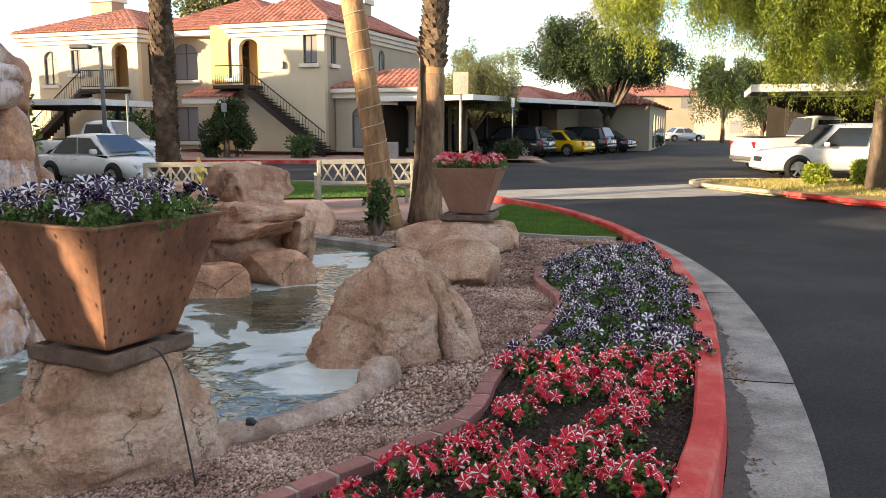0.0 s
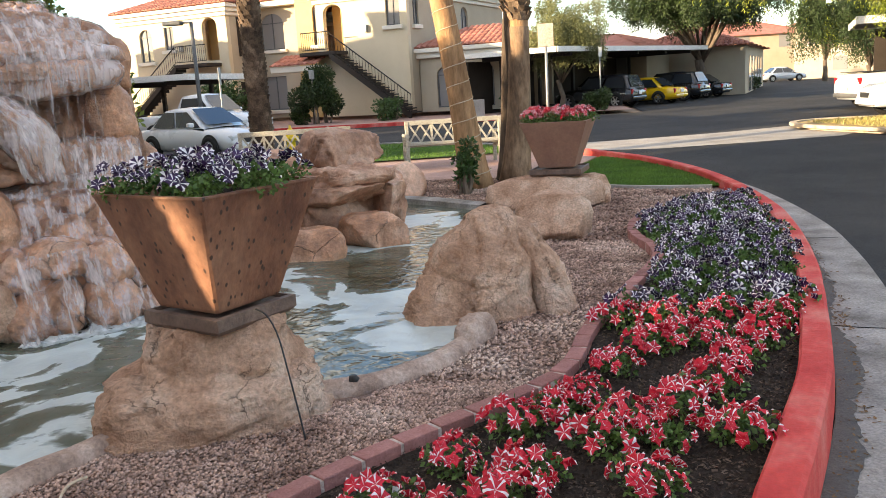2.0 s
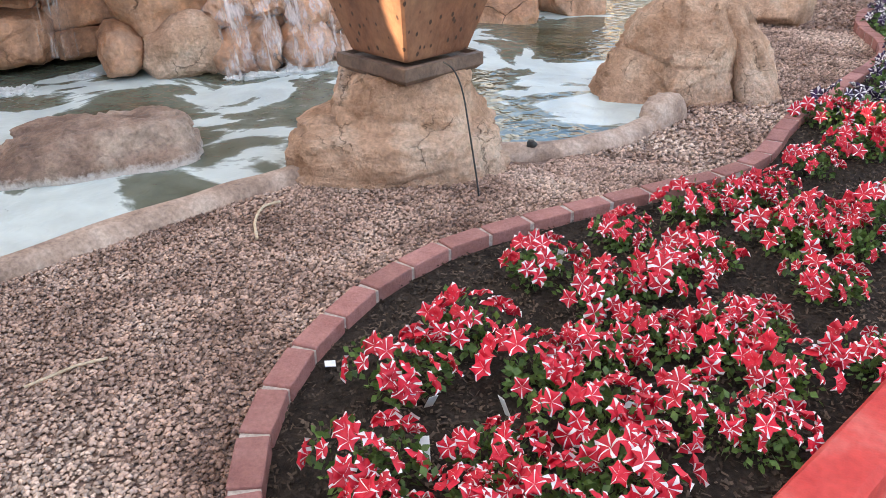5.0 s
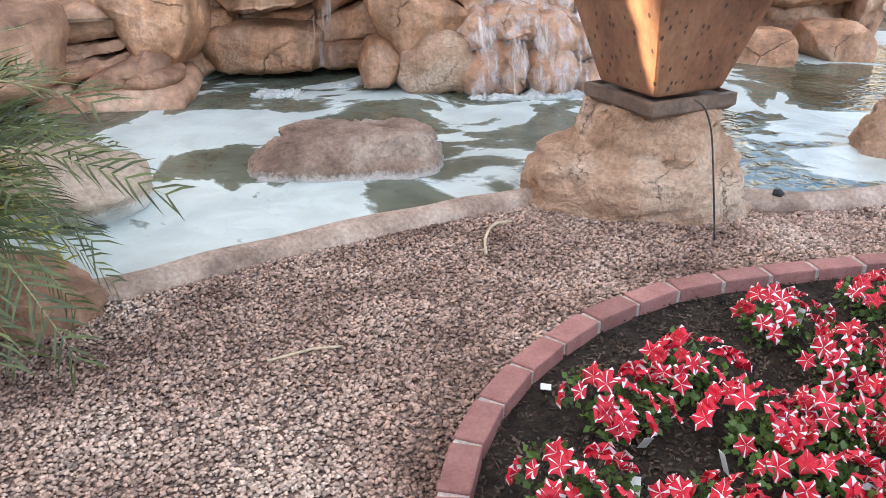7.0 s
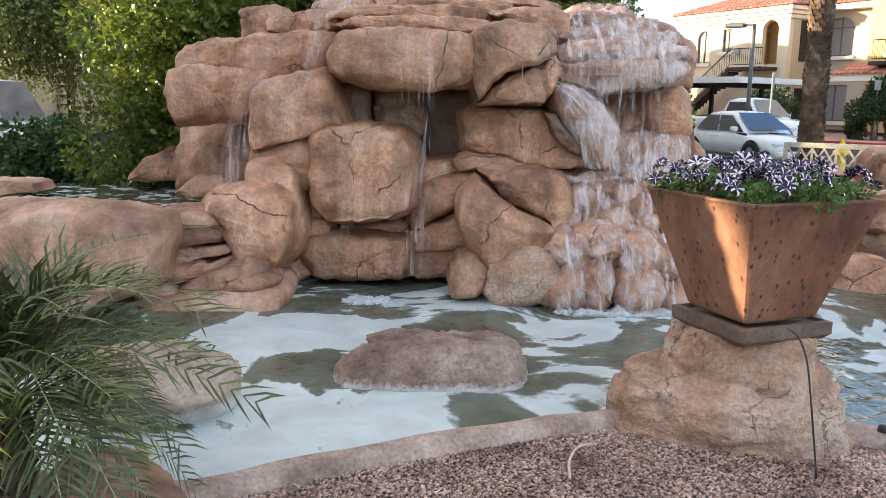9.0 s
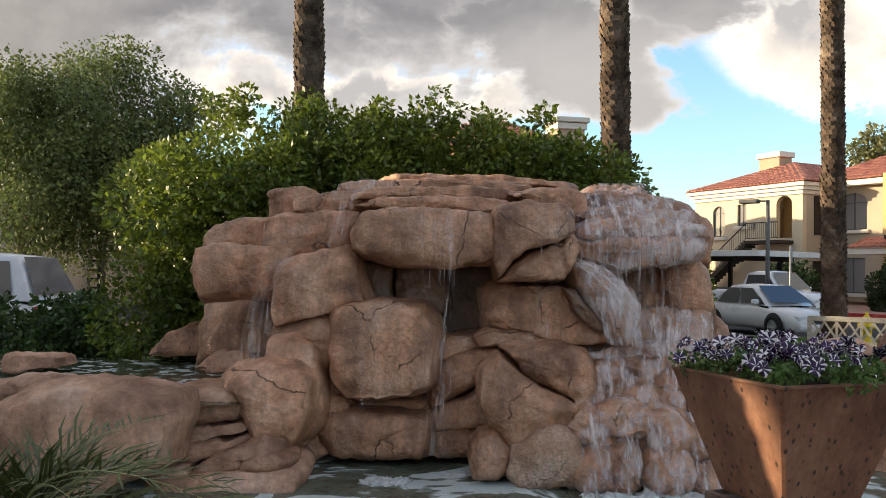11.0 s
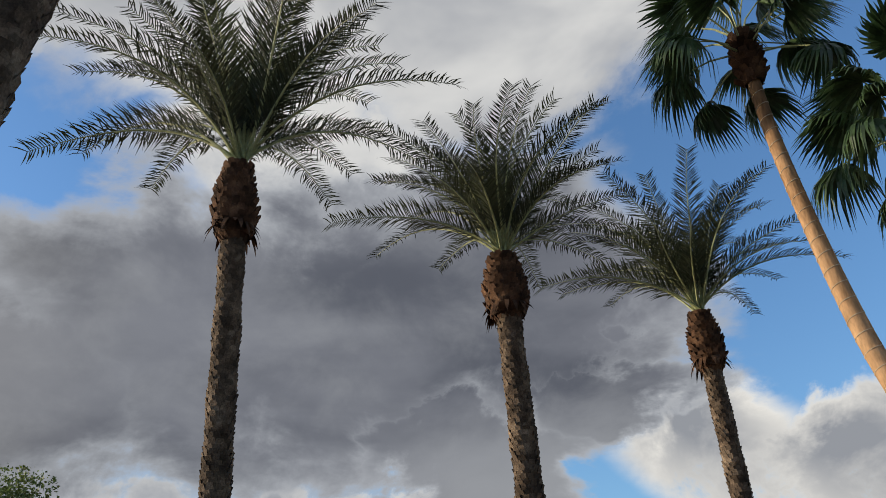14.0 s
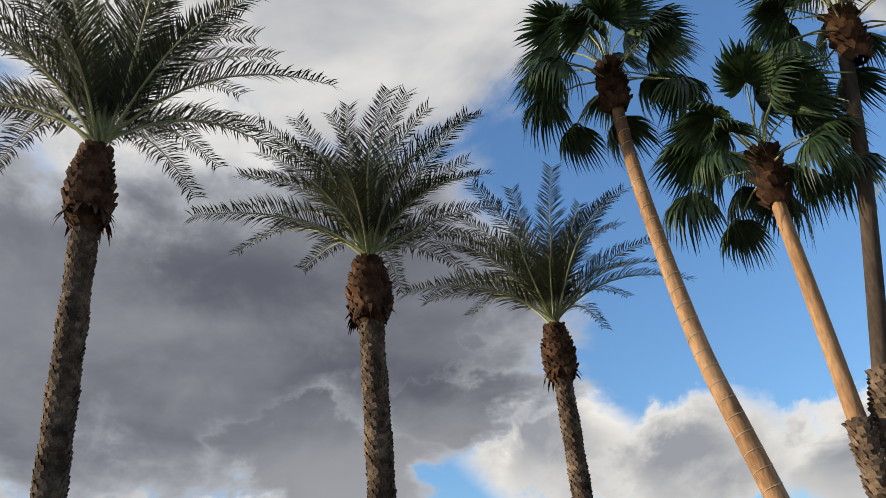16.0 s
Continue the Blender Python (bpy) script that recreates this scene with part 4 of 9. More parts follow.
def gravel_mesh():
    """Loose crushed stones, each an uneven little lump, over the gravel between pond and bed."""
    rng = np.random.default_rng(5)
    base = np.array([(1, 0, 0), (-1, 0, 0), (0, 1, 0), (0, -1, 0), (0, 0, 1), (0, 0, -1)], float)
    tri = np.array([(0, 2, 4), (2, 1, 4), (1, 3, 4), (3, 0, 4), (2, 0, 5), (1, 2, 5), (3, 1, 5), (0, 3, 5)])
    pts = []
    bricks = [(p.x, p.y) for p in BRICKS[::4]]
    bed_out = BED
    region = [(-4.2, 0.2), (-0.2, 0.2), (2.7, 10.3), (2.5, 12.2), (-0.9, 12.4), (-0.9, 4.0), (-2.4, 3.6), (-4.2, 1.4)]
    for n, (x0, x1, y0, y1), size in ((125000, (-3.4, 0.4, 0.3, 4.2), 0.0094), (46000, (-1.4, 2.0, 3.6, 8.0), 0.0118), (14000, (-0.9, 2.4, 7.5, 12.4), 0.016), (5000, (-3.0, -0.2, 11.2, 14.0), 0.018)):
        x, y = rng.uniform(x0, x1, n), rng.uniform(y0, y1, n)
        for a, b in zip(x, y):
            if y1 < 13 and not inside(a, b, region):
                continue
            if inside(a, b, POND) or inside(a, b, bed_out):
                continue
            pts.append((a, b, size))
    p = np.array(pts)
    n = len(p)
    s = p[:, 2:3] * rng.uniform(0.55, 1.45, (n, 1))
    v = base[None] * s[:, None] * rng.uniform(0.6, 1.25, (n, 6, 1)) * np.array([1.0, 1.0, 0.75])
    ang = rng.uniform(0, 6.283, n)
    c, sn = np.cos(ang)[:, None], np.sin(ang)[:, None]
    x = v[..., 0] * c - v[..., 1] * sn + v[..., 2] * 0.35
    y = v[..., 0] * sn + v[..., 1] * c
    z = v[..., 2] + v[..., 0] * 0.3
    co = np.stack([x + p[:, 0:1], y + p[:, 1:2], z + (s * 0.35) - 0.008], -1)
    f = (tri[None] + (np.arange(n) * 6)[:, None, None]).reshape(-1, 3)
    return mesh_np("gravel", co.reshape(-1, 3), f, M["gravel"])


thing("gravel", "loose pinkish brown crushed gravel", "gravel", kind="stuff", data=gravel_mesh())


def mulch_mesh():
    rng = np.random.default_rng(8)
    pts = [(a, b) for a, b in zip(rng.uniform(-1.3, 2.7, 90000), rng.uniform(0.7, 8.0, 90000)) if inside(a, b, BED)]
    p = np.array(pts)
    n = len(p)
    ax = rng.normal(size=(n, 3)) * [1, 1, 0.35]
    ax /= np.linalg.norm(ax, axis=1)[:, None]
    sd = np.cross(ax, rng.normal(size=(n, 3)) * [0.3, 0.3, 1])
    sd /= np.linalg.norm(sd, axis=1)[:, None]
    L, Wd = rng.uniform(0.003, 0.013, (n, 1)), rng.uniform(0.0015, 0.005, (n, 1))
    o = np.c_[p, rng.uniform(0.022, 0.034, n)]
    v = np.stack([o - ax * L - sd * Wd, o + ax * L - sd * Wd, o + ax * L + sd * Wd, o - ax * L + sd * Wd], 1).reshape(-1, 3)
    return mesh_np("mulch", v, np.arange(n * 4).reshape(-1, 4), M["mulch"])


thing("mulch", "dark shredded bark mulch", "mulch", kind="stuff", data=mulch_mesh())

# lawn, paving round the benches
LAWN = [(0.55, 12.35), (1.5, 11.75), (2.55, 11.45), (2.40, 13.2), (1.98, 15.0), (1.35, 16.3), (0.8, 14.6), (0.55, 13.4)]
thing("lawn", "short bright green lawn inside the kerb", "lawn", kind="structure", data=flat("lawn", LAWN, 0.02, M["grass_base"]))
LAWN_FAR = [(-1.2, 18.3), (-5.0, 17.5), (-12, 17.0), (-12, 19.4), (-10.4, 20.0), (-8.1, 21.5), (-6.0, 23.1), (-3.6, 23.1), (-1.2, 21.0), (0.1, 18.9)]
thing("far_lawn", "short green lawn strip behind the benches", "lawn", kind="structure", data=flat("far_lawn", LAWN_FAR, 0.02, M["grass_base"]))
thing("lawn_edging", "thin concrete strip edging the lawn", "edging", kind="structure",
      data=sweep("lawn_edging", smooth_line([(0.55, 12.3), (1.5, 11.7), (2.55, 11.4)], 0.15), [(0.04, -0.02), (0.04, 0.04), (-0.04, 0.04), (-0.04, -0.02)], M["concrete"]))
thing("paved_walk", "pink concrete paving under the benches", "pavement", kind="structure",
      data=flat("paved_walk", [(1.3, 16.6), (0.75, 14.8), (0.5, 13.6), (-2.4, 13.9), (-5.5, 14.6), (-8.0, 15.0), (-8.0, 16.8), (-4.0, 17.2), (-1.0, 18.0), (0.1, 18.4)], 0.012, M["pinkpave"]))


def grass_mesh(poly, n, h, seed, material="grass"):
    rng = np.random.default_rng(seed)
    xs, ys = [p[0] for p in poly], [p[1] for p in poly]
    pts = np.array([(a, b) for a, b in zip(rng.uniform(min(xs), max(xs), n), rng.uniform(min(ys), max(ys), n)) if inside(a, b, poly)])
    n = len(pts)
    o = np.c_[pts, np.full(n, 0.018)]
    a = rng.uniform(0, 6.283, n)
    sd = np.c_[np.cos(a), np.sin(a), np.zeros(n)] * h * 0.13
    tip = np.c_[rng.normal(size=(n, 2)) * h * 0.4, rng.uniform(0.6, 1.1, n) * h]
    v = np.stack([o - sd, o + sd, o + tip], 1).reshape(-1, 3)
    return mesh_np("grass", v, np.arange(n * 3).reshape(-1, 3), M[material])


thing("grass", "short mown grass blades", "grass", kind="stuff", data=grass_mesh(LAWN, 40000, 0.05, 3))
thing("grass", "short mown grass blades", "grass", kind="stuff", data=grass_mesh(LAWN_FAR, 30000, 0.06, 4))

# ---- rocks of the fountain ----
fall = thing("rock_waterfall", "tall artificial sandstone waterfall of stacked wet boulders", "waterfall", at=Matrix.Translation(W(0, 7.6)))


def fall_rock(name, u, v, z, su, sv, sz, seed, material="wet", parent=None, turn=0.0, tilt=0.0, grow=1.16, film="", **kw):
    """A boulder of the waterfall, by its middle across, away and up, and its half sizes."""
    g = grow
    at = Matrix.Translation(W(u, v, z) - W(0, 7.6)) @ pose(0, 0, 0, 0, tilt, FALL_YAW + turn)
    kw.setdefault("cut", (0.84, 1.06))
    kw.setdefault("cuts", 26)
    kw.setdefault("grain", 1.3)
    kw["p"] = kw.get("p", 4) * 1.25
    rock = part(name, rock_mesh(name, (su * g, sv * g, sz * g), seed, M[material], **kw), None, parent or fall, at=at)
    if film:
        kw["swell"] = 0.02
        part("water_film", rock_mesh("water_film", (su * g, sv * g, sz * g), seed, M[film], **kw), None, rock, "thin running water")
    return rock


def face_rock(name, corners, v, depth, seed, material, bulge=0.08, film="", rough=0.030, tilt=0.12):
    """A boulder of the waterfall from the corners (across, up) of its rounded face, how far away that stands and how deep it goes."""
    rng = random.Random(seed)
    off = Vector((rng.uniform(-50, 50), rng.uniform(-50, 50), rng.uniform(-50, 50)))
    pts = [Vector((u, 0, z)) for u, z in corners]
    for share in (0.07, 0.16, 0.25):
        pts = [q for a, b in zip(pts, pts[1:] + pts[:1]) for q in (a.lerp(b, share), a.lerp(b, 1 - share))]
    ring = [p.copy() for p in smooth_line([*pts, pts[0]], sum((a - b).length for a, b in zip(pts, pts[1:] + pts[:1])) / 72)][:72]
    n = len(ring)
    c = sum(ring, Vector()) / n
    size = max((p - c).length for p in ring)
    edge = min(0.024, size * 0.10)
    chops = [Vector((rng.uniform(-1, 1), -rng.uniform(0.25, 1.0), rng.uniform(-0.8, 1))).normalized() for _ in range(5)]
    bulge *= 0.65
    rows = [(k / 12, -bulge * (1 - (k / 12) ** 3.2) + edge * max(0.0, (k / 12 - 0.80) / 0.20) ** 2.2 * 0.6) for k in range(1, 13)]
    rows += [(1.015, edge), (1.025, edge + depth * 0.06), (1.05, edge + depth * 0.12), (1.12, edge + depth * 0.26), (1.12, edge + depth * 0.55), (1.0, edge + depth * 0.8), (0.7, edge + depth), (0.2, edge + depth * 1.02)]
    def build(swell, made, mat_name):
        bm = bmesh.new()
        grid = [[bm.verts.new(((p.x - c.x) * k * 1.06, y + tilt * (p.z - c.z) * k, (p.z - c.z) * k * 1.06)) for p in ring] for k, y in rows]
        for r0, r1 in zip(grid, grid[1:]):
            for i in range(n):
                bm.faces.new((r0[i], r0[(i + 1) % n], r1[(i + 1) % n], r1[i]))
        bm.faces.new(grid[0][::-1])
        bm.faces.new(grid[-1])
        for nrm in chops:
            most = max(q.co.dot(nrm) for q in bm.verts)
            level = most - 0.07 * size
            for q in bm.verts:
                over = q.co.dot(nrm) - level
                if over > 0:
                    q.co -= nrm * (over * 0.9)
        bmesh.ops.recalc_face_normals(bm, faces=bm.faces[:])
        bm.normal_update()
        moved = []
        for q in bm.verts:
            w = q.co
            s1 = w * 2.6 + off
            d1, n1 = noise.voronoi(s1)
            chip = 0.5 * noise.noise(n1[0] * 5.3) + 1.5 * (s1 - n1[0]).dot(Vector((noise.noise(n1[0] * 3.1), noise.noise(n1[0] * 4.7), noise.noise(n1[0] * 6.1))))
            bed = noise.noise(Vector((w.x * 1.6, w.y * 1.6, w.z * 9)) + off)
            h = rough * (1.0 * chip + 1.1 * noise.fractal(w * 1.9 + off, 1.0, 2.0, 3) + 0.35 * bed + 0.45 * noise.fractal(w * 13 + off, 0.8, 2.1, 4))
            moved.append(w + q.normal * (h + swell))
        for q, w in zip(bm.verts, moved):
            q.co = w
        return to_mesh(made, bm, M[mat_name], True)
    at = Matrix.Translation(W(c.x, v, c.z) - W(0, 7.6)) @ pose(0, 0, 0, 0, 0, FALL_YAW)
    rock = part(name, build(0.0, name, material), None, fall, at=at)
    if film:
        part("water_film", build(0.012, "water_film", film), None, rock, "thin running water")
    return rock


# the boulders, from the foot to the cap, then the cascade and the raised pool's wall
face_rock("slab", [(-2.47, 1.64), (-2.44, 1.77), (-2.21, 1.81), (-1.67, 1.82), (-1.70, 1.69), (-1.76, 1.50), (-1.89, 1.38), (-2.17, 1.41), (-2.41, 1.38), (-2.48, 1.49)], 7.05, 1.2, 401, "wet")
face_rock("boulder", [(-1.74, 1.62), (-1.59, 1.72), (-1.18, 1.79), (-1.09, 1.70), (-1.02, 1.47), (-0.96, 1.36), (-1.18, 1.29), (-1.47, 1.23), (-1.69, 1.16), (-1.74, 1.32), (-1.71, 1.48)], 6.85, 1.0, 402, "wet")
face_rock("boulder", [(-1.73, 1.15), (-1.48, 1.22), (-1.24, 1.27), (-1.25, 0.99), (-1.27, 0.85), (-1.38, 0.84), (-1.48, 0.96), (-1.63, 1.02), (-1.74, 0.99)], 6.92, 0.9, 403, "wet")
face_rock("block", [(-1.22, 1.23), (-1.14, 1.31), (-0.52, 1.32), (-0.42, 1.20), (-0.39, 0.93), (-0.44, 0.70), (-0.56, 0.62), (-0.84, 0.59), (-1.06, 0.60), (-1.16, 0.72), (-1.21, 0.92)], 6.72, 1.0, 404, "wet", bulge=0.10)
face_rock("boulder", [(-2.01, 0.73), (-1.91, 0.83), (-1.68, 0.87), (-1.47, 0.84), (-1.35, 0.74), (-1.34, 0.55), (-1.40, 0.37), (-1.52, 0.24), (-1.72, 0.28), (-1.82, 0.45), (-1.88, 0.58)], 6.35, 0.9, 405, "wet", bulge=0.16)
face_rock("boulder", [(-1.71, 1.01), (-1.56, 1.05), (-1.39, 0.98), (-1.32, 0.83), (-1.28, 0.60), (-1.30, 0.42), (-1.38, 0.31), (-1.53, 0.22), (-1.57, 0.55), (-1.71, 0.81)], 6.62, 0.9, 406, "wet", bulge=0.12)
face_rock("stone", [(-1.38, 0.83), (-1.29, 0.85), (-1.21, 0.64), (-1.21, 0.42), (-1.32, 0.48), (-1.39, 0.64)], 7.05, 0.4, 407, "wet")
face_rock("stone", [(-1.28, 0.57), (-1.08, 0.53), (-1.11, 0.36), (-1.31, 0.38)], 6.98, 0.4, 408, "wet")
face_rock("ledge", [(-1.35, 0.36), (-1.19, 0.41), (-0.52, 0.40), (-0.41, 0.34), (-0.41, 0.09), (-0.81, 0.07), (-1.20, 0.07), (-1.32, 0.15)], 6.85, 0.8, 409, "wet")
face_rock("stone", [(-1.64, 0.24), (-1.36, 0.27), (-1.26, 0.08), (-1.50, -0.01), (-1.63, 0.01)], 6.90, 0.8, 410, "wet")
# back of the recess: its shade is put into the dark rock colour
face_rock("back_wall", [(-1.31, 1.76), (0.21, 1.78), (0.28, -0.15), (-1.45, -0.18)], 7.75, 0.7, 411, "shaderock", bulge=0.0)
face_rock("block", [(-1.09, 1.71), (-0.79, 1.71), (-0.77, 1.50), (-0.71, 1.29), (-1.00, 1.26), (-1.05, 1.39)], 7.32, 0.6, 412, "shaderock")
face_rock("block", [(-0.76, 1.71), (-0.32, 1.72), (-0.29, 1.28), (-0.70, 1.27)], 7.38, 0.5, 413, "shaderock")
face_rock("block", [(-1.05, 0.49), (-0.44, 0.52), (-0.42, 0.36), (-1.00, 0.33)], 7.20, 0.5, 414, "wet")
face_rock("wedge", [(-0.03, 1.09), (0.09, 1.14), (0.42, 1.11), (0.58, 1.06), (0.43, 1.01), (0.19, 1.00), (0.02, 0.99)], 6.95, 0.6, 415, "wet", bulge=0.05)
face_rock("stone", [(-0.41, 1.07), (-0.03, 1.07), (0.01, 0.98), (-0.15, 0.88), (-0.40, 0.84)], 7.12, 0.6, 416, "wet")
face_rock("stone", [(-0.40, 0.82), (0.02, 0.94), (0.30, 0.97), (0.20, 0.85), (0.06, 0.75), (-0.09, 0.63), (-0.41, 0.46)], 7.05, 0.7, 417, "wet")
face_rock("stone", [(-0.41, 0.41), (-0.04, 0.60), (0.06, 0.71), (0.06, 0.50), (0.13, 0.27), (-0.04, 0.27), (-0.41, 0.27)], 7.12, 0.7, 418, "wet")
face_rock("stone", [(-0.39, 0.26), (0.01, 0.27), (0.10, 0.16), (-0.03, 0.05), (-0.39, 0.05)], 7.00, 0.7, 419, "wet")
face_rock("block", [(0.07, 1.45), (0.18, 1.49), (0.76, 1.50), (0.84, 1.38), (0.97, 1.23), (1.08, 1.14), (1.12, 1.06), (0.73, 1.02), (0.43, 1.11), (0.10, 1.15)], 7.05, 0.9, 420, "wet", bulge=0.05)
face_rock("boulder", [(0.21, 1.00), (0.40, 1.05), (0.74, 1.04), (0.88, 0.94), (0.90, 0.74), (0.88, 0.56), (0.79, 0.54), (0.69, 0.66), (0.53, 0.75), (0.36, 0.84)], 6.58, 0.8, 421, "wet", bulge=0.10)
face_rock("boulder", [(0.03, 0.82), (0.17, 0.94), (0.30, 0.85), (0.46, 0.73), (0.65, 0.65), (0.77, 0.54), (0.68, 0.42), (0.50, 0.37), (0.34, 0.28), (0.25, 0.29), (0.11, 0.46), (0.03, 0.62)], 6.46, 0.8, 422, "wet", bulge=0.16)
face_rock("boulder", [(-0.07, 0.27), (-0.00, 0.34), (0.13, 0.36), (0.23, 0.26), (0.23, 0.09), (0.13, 0.02), (-0.04, 0.03), (-0.08, 0.15)], 6.35, 0.5, 423, "wet", bulge=0.10)
face_rock("boulder", [(0.22, 0.11), (0.31, 0.28), (0.46, 0.39), (0.61, 0.42), (0.73, 0.35), (0.77, 0.19), (0.72, 0.03), (0.54, -0.02), (0.31, -0.01)], 6.28, 0.6, 424, "granite", bulge=0.14)
face_rock("boulder", [(0.75, 0.07), (0.86, 0.12), (0.97, 0.08), (0.98, -0.01), (0.77, -0.02)], 6.20, 0.3, 425, "wet", bulge=0.06)
face_rock("slab", [(-1.03, 1.96), (-0.94, 2.09), (-0.78, 2.13), (-0.27, 2.13), (0.13, 2.09), (0.16, 1.94), (0.13, 1.78), (-0.04, 1.72), (-0.36, 1.69), (-0.73, 1.70), (-0.91, 1.75), (-1.02, 1.81)], 6.70, 1.7, 426, "wet", bulge=0.10)
face_rock("block", [(0.13, 2.17), (0.33, 2.21), (0.65, 2.19), (0.74, 2.15), (0.74, 1.97), (0.58, 1.90), (0.40, 1.85), (0.26, 1.73), (0.17, 1.60), (0.12, 1.76)], 6.68, 1.6, 427, "wet", bulge=0.10)
face_rock("block", [(0.19, 1.57), (0.28, 1.72), (0.43, 1.83), (0.61, 1.89), (0.76, 1.95), (0.81, 1.83), (0.78, 1.69), (0.68, 1.57), (0.47, 1.56)], 6.74, 1.4, 428, "wet", bulge=0.08)
face_rock("slab", [(-1.07, 2.21), (-0.77, 2.28), (-0.03, 2.28), (0.20, 2.25), (0.22, 2.15), (-0.77, 2.16)], 7.15, 1.8, 429, "wet", bulge=0.04)
face_rock("slab", [(-1.19, 2.31), (-0.80, 2.41), (-0.02, 2.41), (0.35, 2.37), (0.36, 2.28), (-0.80, 2.29)], 7.50, 1.8, 430, "wet", bulge=0.04)
face_rock("slab", [(-0.94, 2.49), (-0.51, 2.53), (0.26, 2.52), (0.45, 2.48), (0.42, 2.40), (-0.89, 2.41)], 7.90, 1.8, 431, "wet", bulge=0.04)
face_rock("slab", [(-0.94, 2.60), (-0.53, 2.63), (0.28, 2.62), (0.92, 2.58), (0.91, 2.51), (-0.88, 2.53)], 8.40, 1.8, 432, "wet", bulge=0.04)
face_rock("slab", [(-1.32, 2.42), (-1.05, 2.49), (-0.83, 2.50), (-0.83, 2.36), (-1.26, 2.30)], 7.80, 1.2, 433, "wet", bulge=0.04, film="film")
face_rock("slab", [(-1.71, 2.28), (-1.39, 2.36), (-1.07, 2.34), (-1.05, 2.19), (-1.55, 2.15), (-1.72, 2.17)], 7.60, 1.3, 434, "wet", bulge=0.05)
face_rock("boulder", [(-1.94, 2.07), (-1.80, 2.11), (-1.49, 2.14), (-1.09, 2.16), (-1.03, 1.97), (-1.13, 1.78), (-1.48, 1.76), (-1.79, 1.75), (-1.92, 1.80)], 7.30, 1.2, 435, "wet", bulge=0.06)
face_rock("boulder", [(-2.48, 2.01), (-2.22, 2.09), (-1.98, 2.10), (-1.95, 1.79), (-2.37, 1.78), (-2.53, 1.82)], 7.55, 1.2, 436, "wet", bulge=0.08)
face_rock("boulder", [(-2.07, 2.38), (-1.74, 2.44), (-1.62, 2.27), (-1.73, 2.15), (-2.07, 2.10)], 8.00, 1.0, 437, "wet", bulge=0.06)
face_rock("boulder", [(0.27, 2.34), (0.48, 2.39), (0.83, 2.39), (0.97, 2.33), (1.01, 2.19), (0.93, 2.05), (0.78, 2.07), (0.53, 2.23)], 7.35, 1.3, 438, "wet", bulge=0.10)
face_rock("slab", [(0.95, 2.38), (1.10, 2.46), (1.36, 2.47), (1.55, 2.41), (1.52, 2.34), (0.98, 2.33)], 7.62, 1.4, 439, "wet", bulge=0.05, film="film", tilt=0.5)
face_rock("slab", [(0.92, 2.30), (1.08, 2.35), (1.48, 2.36), (1.74, 2.30), (1.72, 2.20), (1.30, 2.21), (0.95, 2.20)], 7.40, 1.4, 464, "wet", bulge=0.05, film="film", tilt=0.5)
face_rock("slab", [(0.86, 2.15), (1.02, 2.22), (1.50, 2.22), (1.82, 2.17), (1.86, 2.09), (1.35, 2.07), (0.90, 2.06)], 7.18, 1.5, 440, "wet", bulge=0.05, film="film", tilt=0.5)
face_rock("slab", [(0.81, 2.02), (1.00, 2.09), (1.58, 2.09), (1.87, 2.03), (1.92, 1.96), (1.38, 1.92), (0.85, 1.93)], 7.02, 1.5, 465, "wet", bulge=0.06, film="filmwhite", tilt=0.4)
face_rock("slab", [(0.81, 1.92), (1.35, 1.96), (1.87, 1.93), (1.90, 1.84), (1.82, 1.74), (1.53, 1.72), (1.20, 1.66), (0.97, 1.72), (0.84, 1.78)], 6.96, 1.4, 441, "wet", bulge=0.10, film="film")
face_rock("boulder", [(1.85, 2.32), (2.04, 2.29), (2.23, 2.17), (2.27, 2.01), (2.25, 1.74), (1.89, 1.73)], 8.00, 1.0, 442, "wet", bulge=0.12)
face_rock("wall", [(0.92, 1.77), (1.94, 1.80), (2.06, 1.63), (2.09, 1.33), (2.07, 0.98), (1.72, 0.96), (1.33, 1.08), (0.98, 1.37)], 7.42, 1.2, 443, "wet", bulge=0.04)
face_rock("boulder", [(1.69, 1.70), (1.91, 1.78), (2.00, 1.58), (2.03, 1.34), (1.75, 1.28), (1.66, 1.48)], 7.22, 0.8, 444, "wet", bulge=0.08)
face_rock("boulder", [(0.80, 1.73), (0.96, 1.71), (1.15, 1.62), (1.28, 1.43), (1.31, 1.29), (1.23, 1.07), (1.11, 1.12), (0.95, 1.32), (0.83, 1.51)], 6.88, 0.8, 445, "wet", bulge=0.12, film="filmwhite")
face_rock("boulder", [(0.70, 1.49), (0.81, 1.50), (0.94, 1.33), (1.10, 1.13), (0.93, 1.18), (0.79, 1.30)], 6.86, 0.5, 446, "shaderock", bulge=0.05)
face_rock("wall", [(1.36, 1.28), (1.64, 1.32), (1.98, 1.31), (2.04, 0.97), (1.67, 0.93), (1.32, 0.96)], 7.10, 0.9, 447, "wet", bulge=0.08, film="film")
face_rock("ledge", [(0.90, 0.94), (1.18, 1.01), (1.61, 1.04), (1.95, 1.02), (1.97, 0.85), (1.39, 0.80), (0.93, 0.79)], 6.98, 0.9, 448, "wet", bulge=0.06, film="filmwhite")
face_rock("ledge", [(0.88, 0.82), (1.24, 0.89), (1.70, 0.90), (1.86, 0.69), (1.84, 0.48), (1.36, 0.46), (0.90, 0.46)], 6.86, 1.0, 449, "wet", bulge=0.06)
